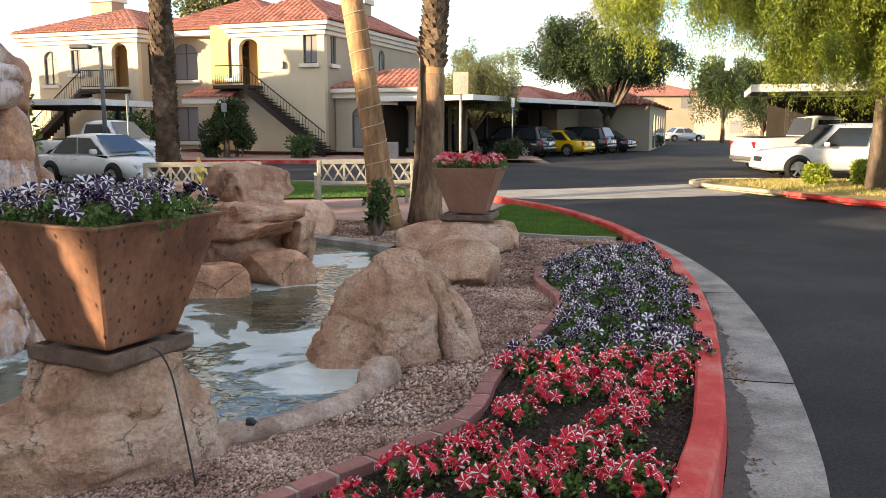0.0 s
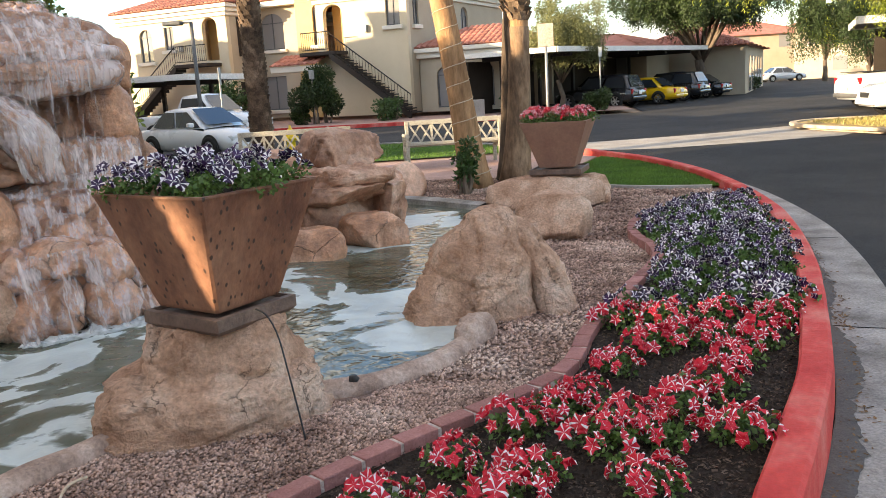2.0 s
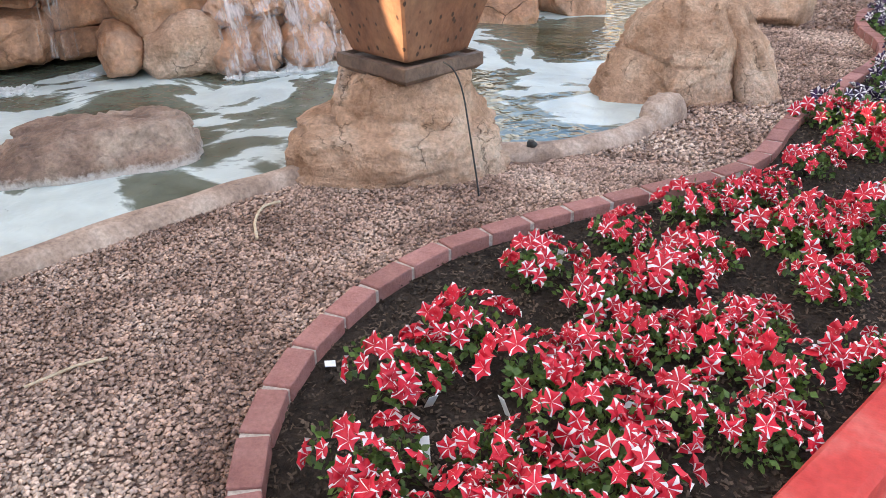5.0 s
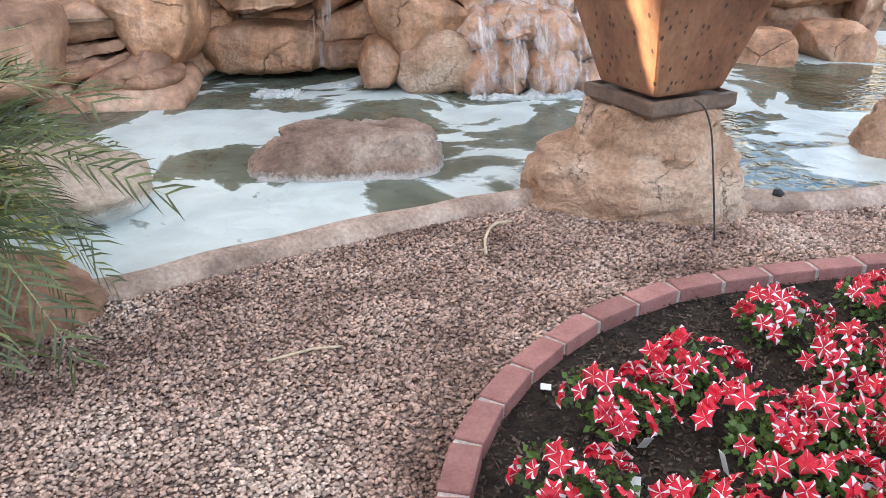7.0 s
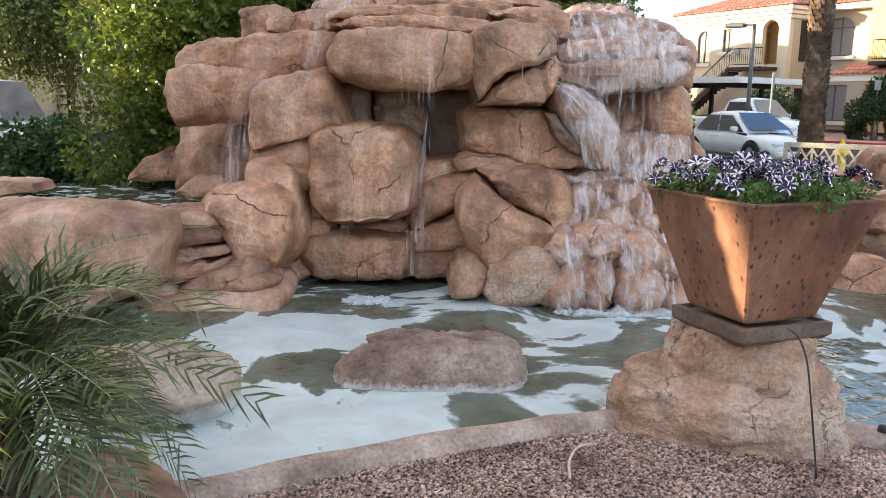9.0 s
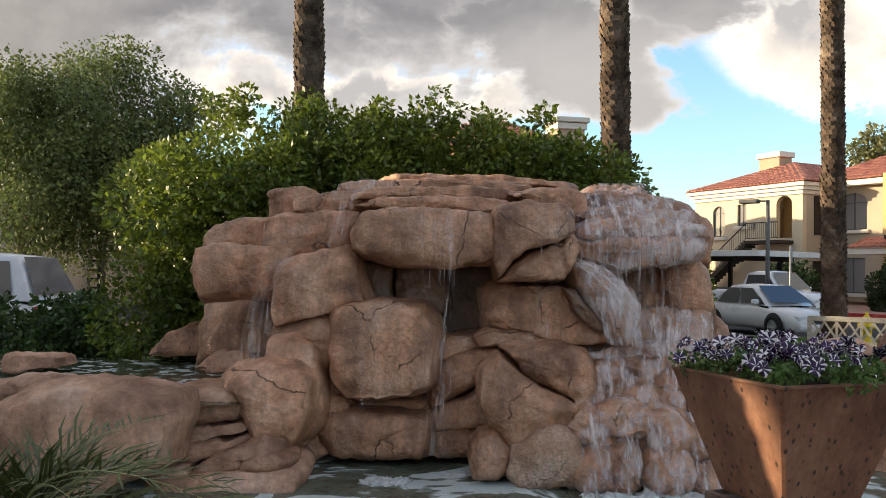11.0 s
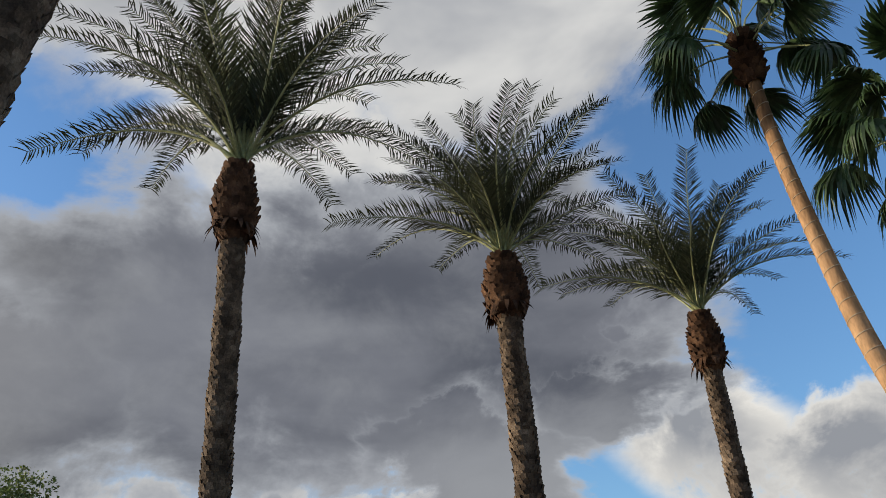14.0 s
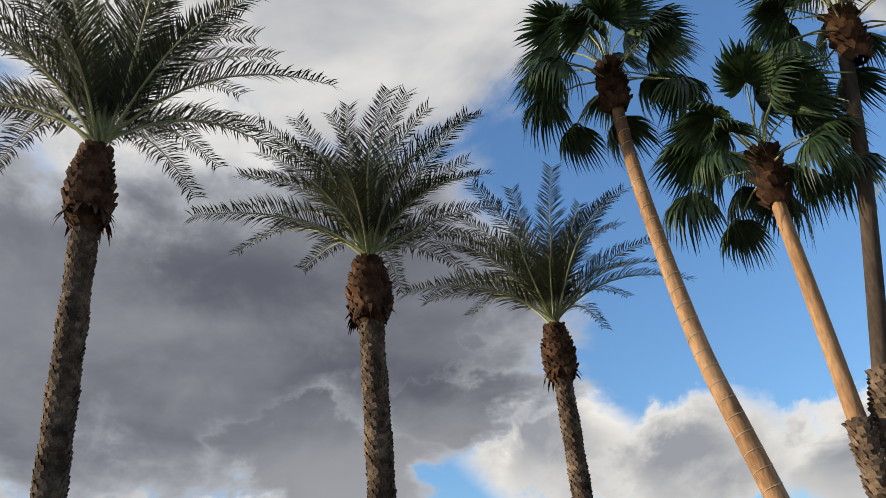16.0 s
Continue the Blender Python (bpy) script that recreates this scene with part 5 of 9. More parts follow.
face_rock("ledge", [(0.72, 0.36), (0.83, 0.53), (1.05, 0.57), (1.54, 0.56), (1.74, 0.35), (1.88, -0.08), (1.31, -0.11), (0.95, -0.09), (0.77, 0.05)], 6.46, 1.1, 450, "wet", bulge=0.10)
# stones of the stepped cascade, with water running over each: across, up, half width, half height, away
for k, (u, z, ru, rz, v) in enumerate(((1.02, 0.84, 0.17, 0.09, 6.80), (1.34, 0.86, 0.19, 0.09, 6.76), (1.68, 0.84, 0.18, 0.10, 6.82), (0.97, 0.64, 0.12, 0.10, 6.70), (1.20, 0.66, 0.15, 0.11, 6.64),
                                       (1.49, 0.64, 0.16, 0.11, 6.68), (1.76, 0.60, 0.13, 0.12, 6.72), (0.91, 0.42, 0.15, 0.13, 6.34), (1.17, 0.46, 0.17, 0.13, 6.27), (1.45, 0.44, 0.17, 0.14, 6.29),
                                       (1.70, 0.34, 0.13, 0.15, 6.36), (0.88, 0.14, 0.14, 0.17, 6.22), (1.13, 0.18, 0.16, 0.18, 6.16), (1.42, 0.17, 0.18, 0.18, 6.15), (1.72, 0.08, 0.16, 0.17, 6.24))):
    rng = random.Random(700 + k)
    u, z, ru, v = u + rng.uniform(-0.07, 0.07), z + rng.uniform(-0.05, 0.05), ru * rng.uniform(0.8, 1.35), v + rng.uniform(-0.02, 0.10)
    face_rock("stone", [(u + ru * rng.uniform(0.9, 1.2) * math.cos(a * math.pi / 4), z + rz * rng.uniform(0.85, 1.2) * math.sin(a * math.pi / 4)) for a in range(8)], v, 0.35, 700 + k, "wet", bulge=0.10, film="filmlace", tilt=0.3)
face_rock("ledge", [(-2.55, 0.57), (-2.40, 0.64), (-1.91, 0.66), (-1.83, 0.58), (-1.88, 0.45), (-2.28, 0.40), (-2.54, 0.41)], 6.35, 1.0, 451, "rock", bulge=0.06)
face_rock("ledge", [(-2.50, 0.39), (-2.13, 0.41), (-1.83, 0.45), (-1.81, 0.37), (-2.09, 0.31), (-2.49, 0.26)], 6.30, 0.9, 452, "rock", bulge=0.04)
face_rock("ledge", [(-2.50, 0.25), (-2.09, 0.32), (-1.79, 0.37), (-1.76, 0.30), (-1.91, 0.25), (-2.20, 0.15), (-2.51, 0.14)], 6.22, 0.9, 453, "rock", bulge=0.05)
face_rock("ledge", [(-2.18, 0.08), (-2.08, 0.18), (-1.86, 0.28), (-1.65, 0.34), (-1.53, 0.30), (-1.56, 0.24), (-1.76, 0.21), (-1.79, 0.14), (-2.09, 0.07)], 6.12, 0.7, 454, "rock", bulge=0.05)
face_rock("ledge", [(-1.78, 0.14), (-1.73, 0.21), (-1.55, 0.24), (-1.42, 0.20), (-1.47, 0.15), (-1.64, 0.11)], 6.08, 0.6, 455, "rock", bulge=0.04)
face_rock("ledge", [(-2.47, 0.13), (-2.21, 0.15), (-2.18, 0.07), (-2.47, 0.03)], 6.10, 0.7, 456, "rock", bulge=0.04)
face_rock("ledge", [(-2.45, 0.05), (-2.13, 0.08), (-1.75, 0.13), (-1.45, 0.16), (-1.38, 0.09), (-1.41, -0.01), (-1.63, -0.05), (-2.05, -0.03), (-2.44, -0.06)], 6.00, 0.9, 457, "rock", bulge=0.06)
face_rock("boulder", [(-3.43, 0.60), (-3.19, 0.72), (-2.87, 0.75), (-2.52, 0.73), (-2.25, 0.68), (-2.22, 0.54), (-2.30, 0.22), (-2.85, 0.05), (-3.48, 0.04)], 5.60, 0.9, 458, "rock", bulge=0.12)
face_rock("boulder", [(-3.73, 0.73), (-3.39, 0.78), (-3.19, 0.77), (-2.96, 0.68), (-3.16, 0.62), (-3.75, 0.58)], 6.00, 0.5, 459, "rock", bulge=0.06)
face_rock("boulder", [(-2.79, 0.72), (-2.47, 0.74), (-2.31, 0.70), (-2.32, 0.64), (-2.75, 0.64)], 5.75, 0.5, 460, "rock", bulge=0.05)
face_rock("boulder", [(-4.45, 0.77), (-4.19, 0.80), (-3.97, 0.78), (-3.91, 0.67), (-4.46, 0.62)], 7.60, 0.5, 461, "rock", bulge=0.05)
face_rock("boulder", [(-2.58, 0.72), (-2.45, 0.83), (-2.24, 0.86), (-2.10, 0.84), (-2.09, 0.68), (-2.56, 0.68)], 7.40, 0.5, 462, "rock", bulge=0.05)
face_rock("boulder", [(-3.46, 0.71), (-3.28, 0.92), (-3.04, 1.01), (-2.81, 0.99), (-2.81, 0.73), (-3.24, 0.68)], 8.60, 0.7, 463, "wet", bulge=0.06)
fall_rock("core", 0.25, 9.3, 1.1, 1.9, 0.8, 1.20, 45, "shaderock", p=5, chop=4, rough=0.05)
fall_rock("core", 0.10, 8.3, 0.75, 1.5, 0.45, 0.95, 46, "shaderock", p=6, chop=3, rough=0.05)
fall_rock("wall", 1.75, 8.2, 0.62, 0.5, 0.7, 0.6, 44, p=5, chop=5, rough=0.07)
fall_rock("wall", -2.3, 8.8, 0.95, 0.5, 0.5, 0.55, 57, "wet", p=4, chop=5, rough=0.08)


def curtain(name, pts, widths, material, seed, cols=24, turn=FALL_YAW):
    """A sheet of falling water along points from lip to foot, with its widths there."""
    r = Matrix.Rotation(radians(turn), 3, "Z") @ Vector((1, 0, 0))
    vs, qs, uv = [], [], []
    rows = []
    for (a, wa), (b, wb) in zip(zip(pts, widths), zip(pts[1:], widths[1:])):
        for k in range(5):
            rows.append((Vector(a).lerp(Vector(b), k / 5), wa + (wb - wa) * k / 5))
    rows.append((Vector(pts[-1]), widths[-1]))
    run = 0.0
    for i, (c, w) in enumerate(rows):
        if i:
            run += (c - rows[i - 1][0]).length
        for k in range(cols + 1):
            s = k / cols - 0.5
            wob = 0.05 * noise.noise(Vector((s * w * 6 + seed, run * 3, seed * 3.1))) + 0.025 * noise.noise(Vector((s * w * 18 + seed, run * 7, seed * 3.1)))
            vs.append(c + r * (s * w) + Vector((0.67, -0.742, 0)) * wob)
            uv.append((s * w, run))
    n = cols + 1
    for i in range(len(rows) - 1):
        for k in range(cols):
            a = i * n + k
            qs.append((a, a + 1, a + n + 1, a + n))
    me = mesh_of(name, vs, qs, material, True)
    layer = me.uv_layers.new(name="UVMap")
    for lp in me.loops:
        u, v = uv[lp.vertex_index]
        layer.data[lp.index].uv = (u + seed, v + seed * 0.37)
    return me


def curtain_part(name, pts, widths, material, seed):
    base = W(0, 7.6)
    return part(name, curtain(name, [W(*p) - base for p in pts], widths, M[material], seed), None, fall)


curtain_part("water_curtain", [(-0.24, 6.62, 2.13), (-0.25, 6.56, 2.03), (-0.26, 6.54, 1.70), (-0.29, 6.55, 1.33), (-0.32, 6.58, 0.90), (-0.34, 6.62, 0.15)], [0.06, 0.06, 0.05, 0.06, 0.08, 0.12], "veil", 1)
curtain_part("water_curtain", [(-0.33, 6.66, 2.13), (-0.33, 6.58, 2.03), (-0.33, 6.58, 1.70), (-0.33, 6.60, 1.33), (-0.34, 6.62, 0.90), (-0.35, 6.66, 0.14)], [0.40, 0.40, 0.34, 0.30, 0.26, 0.28], "thin", 2)
curtain_part("water_curtain", [(-1.62, 6.80, 1.73), (-1.71, 6.66, 1.62), (-1.77, 6.60, 1.46), (-1.81, 6.58, 1.28), (-1.85, 6.58, 1.06), (-1.89, 6.60, 0.83)], [0.16, 0.15, 0.13, 0.13, 0.15, 0.20], "veil", 3)
curtain_part("water_curtain", [(-1.71, 6.78, 1.66), (-1.75, 6.66, 1.46), (-1.77, 6.64, 1.24), (-1.80, 6.66, 0.87)], [0.10, 0.16, 0.20, 0.20], "veil", 4)
curtain_part("water_curtain", [(0.53, 6.60, 1.87), (0.53, 6.60, 1.54), (0.56, 6.85, 1.07)], [0.14, 0.22, 0.30], "thin", 5)
curtain_part("water_curtain", [(0.61, 6.62, 2.17), (0.59, 6.54, 2.10), (0.60, 6.52, 1.85)], [0.05, 0.05, 0.04], "fall", 6)
curtain_part("water_curtain", [(0.82, 6.84, 1.72), (0.95, 6.74, 1.63), (1.08, 6.70, 1.48), (1.14, 6.70, 1.30), (1.18, 6.74, 1.05)], [0.20, 0.28, 0.34, 0.32, 0.30], "lace", 7)
curtain_part("water_curtain", [(0.82, 6.82, 1.72), (0.95, 6.72, 1.63), (1.10, 6.68, 1.48), (1.17, 6.68, 1.30), (1.22, 6.72, 1.05)], [0.20, 0.28, 0.34, 0.32, 0.30], "veil", 8)
curtain_part("water_curtain", [(1.30, 6.84, 0.98), (1.28, 6.70, 0.92), (1.28, 6.62, 0.78), (1.27, 6.54, 0.56), (1.26, 6.40, 0.50)], [0.85, 0.88, 0.90, 0.92, 0.95], "lace", 9)
curtain_part("water_curtain", [(1.24, 6.24, 0.59), (1.23, 6.14, 0.50), (1.25, 6.09, 0.33), (1.27, 6.02, 0.01)], [0.85, 0.95, 1.02, 1.08], "lace", 10)
curtain_part("water_curtain", [(1.29, 6.90, 1.99), (1.27, 6.84, 1.91), (1.27, 6.86, 1.67), (1.31, 7.05, 1.29)], [0.95, 0.98, 0.90, 0.80], "veil", 12)
curtain_part("water_curtain", [(1.28, 7.48, 2.45), (1.30, 7.22, 2.33), (1.32, 7.04, 2.21), (1.34, 6.92, 2.07), (1.34, 6.84, 1.95)], [0.42, 0.62, 0.80, 0.92, 0.98], "lace", 15)
curtain_part("water_curtain", [(1.66, 7.06, 1.30), (1.66, 6.98, 1.22), (1.64, 6.94, 1.00)], [0.52, 0.55, 0.58], "lace", 16)
curtain_part("water_curtain", [(-1.22, 7.40, 2.35), (-1.22, 7.20, 2.17), (-1.23, 7.12, 2.03), (-1.24, 7.00, 1.80)], [0.24, 0.20, 0.16, 0.14], "veil", 13)
curtain_part("water_curtain", [(-0.92, 6.64, 1.30), (-0.90, 6.58, 1.21), (-0.88, 6.56, 0.89), (-0.88, 6.60, 0.43)], [0.25, 0.22, 0.20, 0.20], "thin", 14)


def foam_patch(u, v, su, sv, seed):
    rng = np.random.default_rng(seed)
    at = W(u, v, 0.0)
    me = rock_mesh("foam", (su, sv, 0.022), seed, M["foam"], p=2.2, cuts=20, chop=0, rough=0.30, grain=2.6)
    return thing("foam", "white churned foam where the water lands", "foam", at=Matrix.Translation(at) @ pose(0, 0, -0.005, 0, 0, FALL_YAW), kind="stuff", data=me)


foam_patch(-0.72, 6.35, 0.22, 0.14, 901)
foam_patch(1.26, 6.08, 0.52, 0.12, 902)
foam_patch(-0.2, 6.62, 0.12, 0.08, 903)


def standing_rock(x, y, w, d, h, seed, label, material="granite", yaw=0.0, sink=0.12, **kw):
    me = rock_mesh("boulder", (w / 2, d / 2, (h + sink) / 2), seed, M[material], **kw)
    return thing("boulder", label, "boulder", at=pose(x, y, (h + sink) / 2 - sink, 0, 0, yaw), data=me)


thing("boulder", "wide ledged sandstone boulder carrying the flower planter", "boulder", at=pose(-1.69, 3.88, 0, 0, 0, 22.4), data=loft_rock("boulder", [
    (-0.12, -0.56, 0.58, -0.42, 0.42), (0.0, -0.58, 0.59, -0.46, 0.45), (0.10, -0.585, 0.545, -0.45, 0.45), (0.19, -0.53, 0.51, -0.43, 0.43), (0.225, -0.45, 0.485, -0.37, 0.42),
    (0.25, -0.36, 0.46, -0.31, 0.40), (0.36, -0.33, 0.40, -0.275, 0.36), (0.46, -0.285, 0.365, -0.24, 0.32), (0.49, -0.25, 0.33, -0.21, 0.29)], 62, M["granite"], rough=0.036, p=3.2,
    cracks=[((0.15, 0.0, 1.0), 0.285, 0.022, 0.030, 0.1, 0.42), ((0.9, 0.4, 0.2), -0.42, 0.03, 0.05, 0.08, 0.26)]))
thing("boulder", "pointed tan boulder with a deep crack beside the pond", "boulder", at=pose(-0.42, 5.72, 0, 0, 0, 5), data=loft_rock("boulder", [
    (-0.12, -0.58, 0.42, -0.44, 0.42), (0.0, -0.55, 0.40, -0.44, 0.42), (0.15, -0.47, 0.40, -0.40, 0.40), (0.35, -0.35, 0.39, -0.33, 0.38), (0.50, -0.24, 0.35, -0.24, 0.34),
    (0.60, -0.13, 0.31, -0.14, 0.28), (0.67, -0.02, 0.25, -0.04, 0.22), (0.70, 0.06, 0.19, 0.03, 0.16)], 163, M["granite"], rough=0.038, p=2.6,
    cracks=[((0.25, 0.0, 1.0), 0.26, 0.02, 0.03, 0.15, 0.5), ((1.0, 0.35, -0.25), -0.20, 0.02, 0.022, 0.05, 0.6)]))
thing("boulder", "tan boulder leaning on its neighbour", "boulder", at=pose(-0.42, 5.76, 0, 0, 0, 5), data=loft_rock("boulder", [
    (-0.12, 0.37, 0.72, -0.34, 0.42), (0.0, 0.37, 0.70, -0.34, 0.42), (0.15, 0.36, 0.66, -0.30, 0.40), (0.35, 0.31, 0.56, -0.23, 0.36), (0.52, 0.25, 0.43, -0.13, 0.30), (0.62, 0.2, 0.33, -0.03, 0.22)],
    64, M["granite"], rough=0.034, p=2.4, around=80, up=40))
standing_rock(-0.42, 4.98, 0.24, 0.44, 0.15, 65, "small flat rock at the pond rim", "rim", p=4, chop=5, rough=0.09, yaw=-20, taper=0.2, cuts=18)
standing_rock(0.22, 8.45, 0.85, 0.8, 0.46, 66, "rounded tan boulder on the gravel", p=2.7, chop=7, rough=0.07, cuts=20, taper=0.2)
standing_rock(0.15, 10.6, 1.5, 1.0, 0.36, 67, "flat sandstone boulder under the far planter", p=4, chop=6, rough=0.08, cuts=16)
standing_rock(0.72, 10.75, 0.55, 0.7, 0.34, 68, "squat sandstone boulder beside a planter", p=3.5, chop=5, rough=0.08)
thing("boulder", "low flat-topped wet pinkish rock in the pond", "boulder", at=pose(-3.22, 3.33, 0.06, 0, 0, 42), data=loft_rock("boulder", [
    (-0.2, -0.57, 0.53, -0.30, 0.32), (-0.06, -0.57, 0.53, -0.31, 0.32), (0.0, -0.55, 0.52, -0.28, 0.31), (0.055, -0.47, 0.50, -0.23, 0.29), (0.105, -0.41, 0.48, -0.19, 0.26), (0.14, -0.33, 0.44, -0.15, 0.22)],
    169, M["mound"], rough=0.034, p=4.0, around=110, up=40))
standing_rock(-3.90, 1.90, 0.85, 0.7, 0.36, 70, "wet rounded rock at the pond's edge", "rimrock", yaw=30, p=2.8, chop=5, rough=0.10, cuts=28, grain=1.8)
standing_rock(-3.02, 1.28, 0.50, 0.45, 0.24, 71, "low rounded rock beside the palm", "rock", yaw=10, p=2.8, chop=5, rough=0.10, cuts=26, grain=1.8)
# rocks of the far pond side
standing_rock(-1.68, 8.35, 0.75, 0.8, 0.32, 72, "wet flat-topped boulder in the far pond", "wet", p=4, chop=5, rough=0.08, yaw=10)
standing_rock(-2.25, 7.75, 0.75, 0.7, 0.28, 73, "wet low boulder in the far pond", "wet", p=4, chop=4, rough=0.07, yaw=20)
stack = thing("rock_stack", "stack of cracked tan slabs feeding a small fall", "rock stack", at=pose(-2.3, 8.9, 0, 0, 0, 12))
for nm, x, y, z, sx, sy, sz, sd in (("boulder", 0.0, 0.1, 0.25, 0.55, 0.6, 0.30, 74), ("slab", 0.18, -0.15, 0.50, 0.52, 0.55, 0.12, 75), ("slab", 0.12, 0.0, 0.68, 0.60, 0.6, 0.11, 76),
                                    ("boulder", 0.15, 0.30, 0.92, 0.56, 0.5, 0.26, 77), ("boulder", 0.68, 0.25, 0.35, 0.22, 0.4, 0.4, 78), ("boulder", -0.55, 0.3, 0.70, 0.4, 0.5, 0.26, 79)):
    part(nm, rock_mesh(nm, (sx, sy, sz), sd, M["rock"], p=2.2 if sz > 0.24 and z > 0.8 else 3.4, chop=6, rough=0.12, cuts=24, grain=1.8), None, stack, at=pose(x, y, z, 0, 0, sd * 7 % 20))
standing_rock(-1.95, 12.0, 0.75, 0.8, 0.5, 80, "rounded brown boulder beside the weir", "rock", p=2.6, chop=5, rough=0.08)
standing_rock(-4.7, 11.2, 1.3, 1.2, 0.58, 81, "rounded pink boulder behind the fountain", "rock", p=2.6, chop=5, rough=0.07)
standing_rock(-5.7, 10.6, 1.0, 1.0, 0.55, 82, "low pink boulder behind the fountain", "rock", p=2.6, chop=5, rough=0.07)
thing("weir", "low concrete weir step across the stream", "weir", kind="structure",
      data=sweep("weir", smooth_line([(-2.6, 11.55), (-1.9, 11.35), (-1.2, 10.85), (-0.55, 10.25)], 0.1), [(-0.1, -0.05), (-0.1, 0.07), (0.0, 0.09), (0.12, 0.08), (0.14, -0.05)], M["gutter"], wobble=0.01))


# ---- planters ----
def planter(x, y, z0, z1, top, bottom, sauc, yaw, material, label, wall=0.03):
    t = thing("flower_planter", label, "planter", at=pose(x, y, z0, 0, 0, yaw))
    h = z1 - z0 - 0.05
    bm = bmesh.new()
    rings = []
    for s, z in ((bottom, 0.045), (bottom + 0.02, 0.06), (top - 0.012, h + 0.028), (top, h + 0.04), (top, h + 0.05), (top - 2 * wall, h + 0.05), (top - 2.6 * wall, h - 0.03)):
        c, r = [], min(0.012, s * 0.03)
        for sx, sy in ((-1, -1), (1, -1), (1, 1), (-1, 1)):
            a, b = sx * s / 2, sy * s / 2
            pair = [(a - sx * r, b), (a, b - sy * r)]
            c += [bm.verts.new((*p, z)) for p in (pair if sx * sy < 0 else pair[::-1])]
        rings.append(c)
    for r0, r1 in zip(rings, rings[1:]):
        for k in range(8):
            bm.faces.new((r0[k], r0[(k + 1) % 8], r1[(k + 1) % 8], r1[k]))
    bm.faces.new(rings[0][::-1])
    bmesh.ops.recalc_face_normals(bm, faces=bm.faces[:])
    part("pot", bm, material, t)
    bm = bmesh.new()
    rings = []
    for s, z in ((sauc - 0.05, -0.055), (sauc, -0.03), (sauc, 0.03), (sauc - 0.05, 0.035), (sauc - 0.07, 0.015), (0.02, 0.012)):
        rings.append([bm.verts.new((sx * s / 2, sy * s / 2, z)) for sx, sy in ((-1, -1), (1, -1), (1, 1), (-1, 1))])
    for r0, r1 in zip(rings, rings[1:]):
        for k in range(4):
            bm.faces.new((r0[k], r0[(k + 1) % 4], r1[(k + 1) % 4], r1[k]))
    bm.faces.new(rings[0][::-1])
    bmesh.ops.recalc_face_normals(bm, faces=bm.faces[:])
    part("saucer", bm, M["saucer"], t, "dark square saucer under the pot")
    part("soil", flat("soil", [(-top / 2 + 0.05, -top / 2 + 0.05), (top / 2 - 0.05, -top / 2 + 0.05), (top / 2 - 0.05, top / 2 - 0.05), (-top / 2 + 0.05, top / 2 - 0.05)], h - 0.01, M["soil"]), None, t)
    for fx, fy in ((-1, -1), (1, -1), (1, 1), (-1, 1)):
        part("foot", boxed(fx * sauc * 0.32, fy * sauc * 0.32, -0.07, 0.05, 0.05, 0.05, 0.008), M["concrete"], t)
    return t


near_pot = planter(-1.627, 3.93, 0.53, 1.17, 0.785, 0.42, 0.54, -26.8, M["rust"], "rust-coloured tapered square planter of pitted clay on a boulder")
far_pot = planter(0.36, 10.72, 0.43, 1.06, 0.84, 0.44, 0.66, -13, M["rust_far"], "tapered square clay planter with red flowers")
cable = thing("drip_tube", "thin black irrigation tube running down the boulder", "irrigation tube",
              data=tube("drip_tube", smooth_line([(-1.36, 3.70, 0.58), (-1.27, 3.59, 0.575), (-1.21, 3.54, 0.49), (-1.16, 3.49, 0.32), (-1.11, 3.45, 0.10), (-1.09, 3.43, 0.0)], 0.04), 0.0045, M["black"], 6))


# ---- petunias ----
def flower_mesh(name, petal, white, radius, stripe, seed):
    """A petunia: five lobes with a pale stripe down each, a flared funnel."""
    rng = random.Random(seed)
    vs, fs, mi = [(0, 0, -0.35 * radius)], [], []
    ang = []
    for k in range(5):
        a = k * 72
        ang += [(a - stripe, 1.0), (a + stripe, 1.0), (a + 36, 0.66)]
    rings = ((0.26, -0.12), (0.70, 0.10), (1.0, -0.06))
    for r, z in rings:
        for a, lobe in ang:
            rr = radius * r * (1 + (lobe - 1) * r * r) * rng.uniform(0.90, 1.10)
            vs.append((rr * math.cos(radians(a)), rr * math.sin(radians(a)), radius * (z + rng.uniform(-0.24, 0.20) * r)))
    n = 15
    for k in range(n):
        fs.append((0, 1 + k, 1 + (k + 1) % n))
        mi.append(1 if k % 3 == 0 else 0)
    for ring in range(2):
        for k in range(n):
            a, b = 1 + ring * n + k, 1 + ring * n + (k + 1) % n
            fs.append((a, a + n, b + n, b))
            mi.append(1 if k % 3 == 0 else 0)
    me = mesh_of(name, vs, fs, [petal, white], True)
    me.polygons.foreach_set("material_index", mi)
    return me


RED = [flower_mesh("flower", M["red"], M["petwhite"], 0.041, s, i) for i, s in enumerate((4, 6, 8, 0.8))]
PURPLE = [flower_mesh("flower", M["purple"], M["petwhite"], 0.040, s, i + 9) for i, s in enumerate((5, 8, 5, 16))]


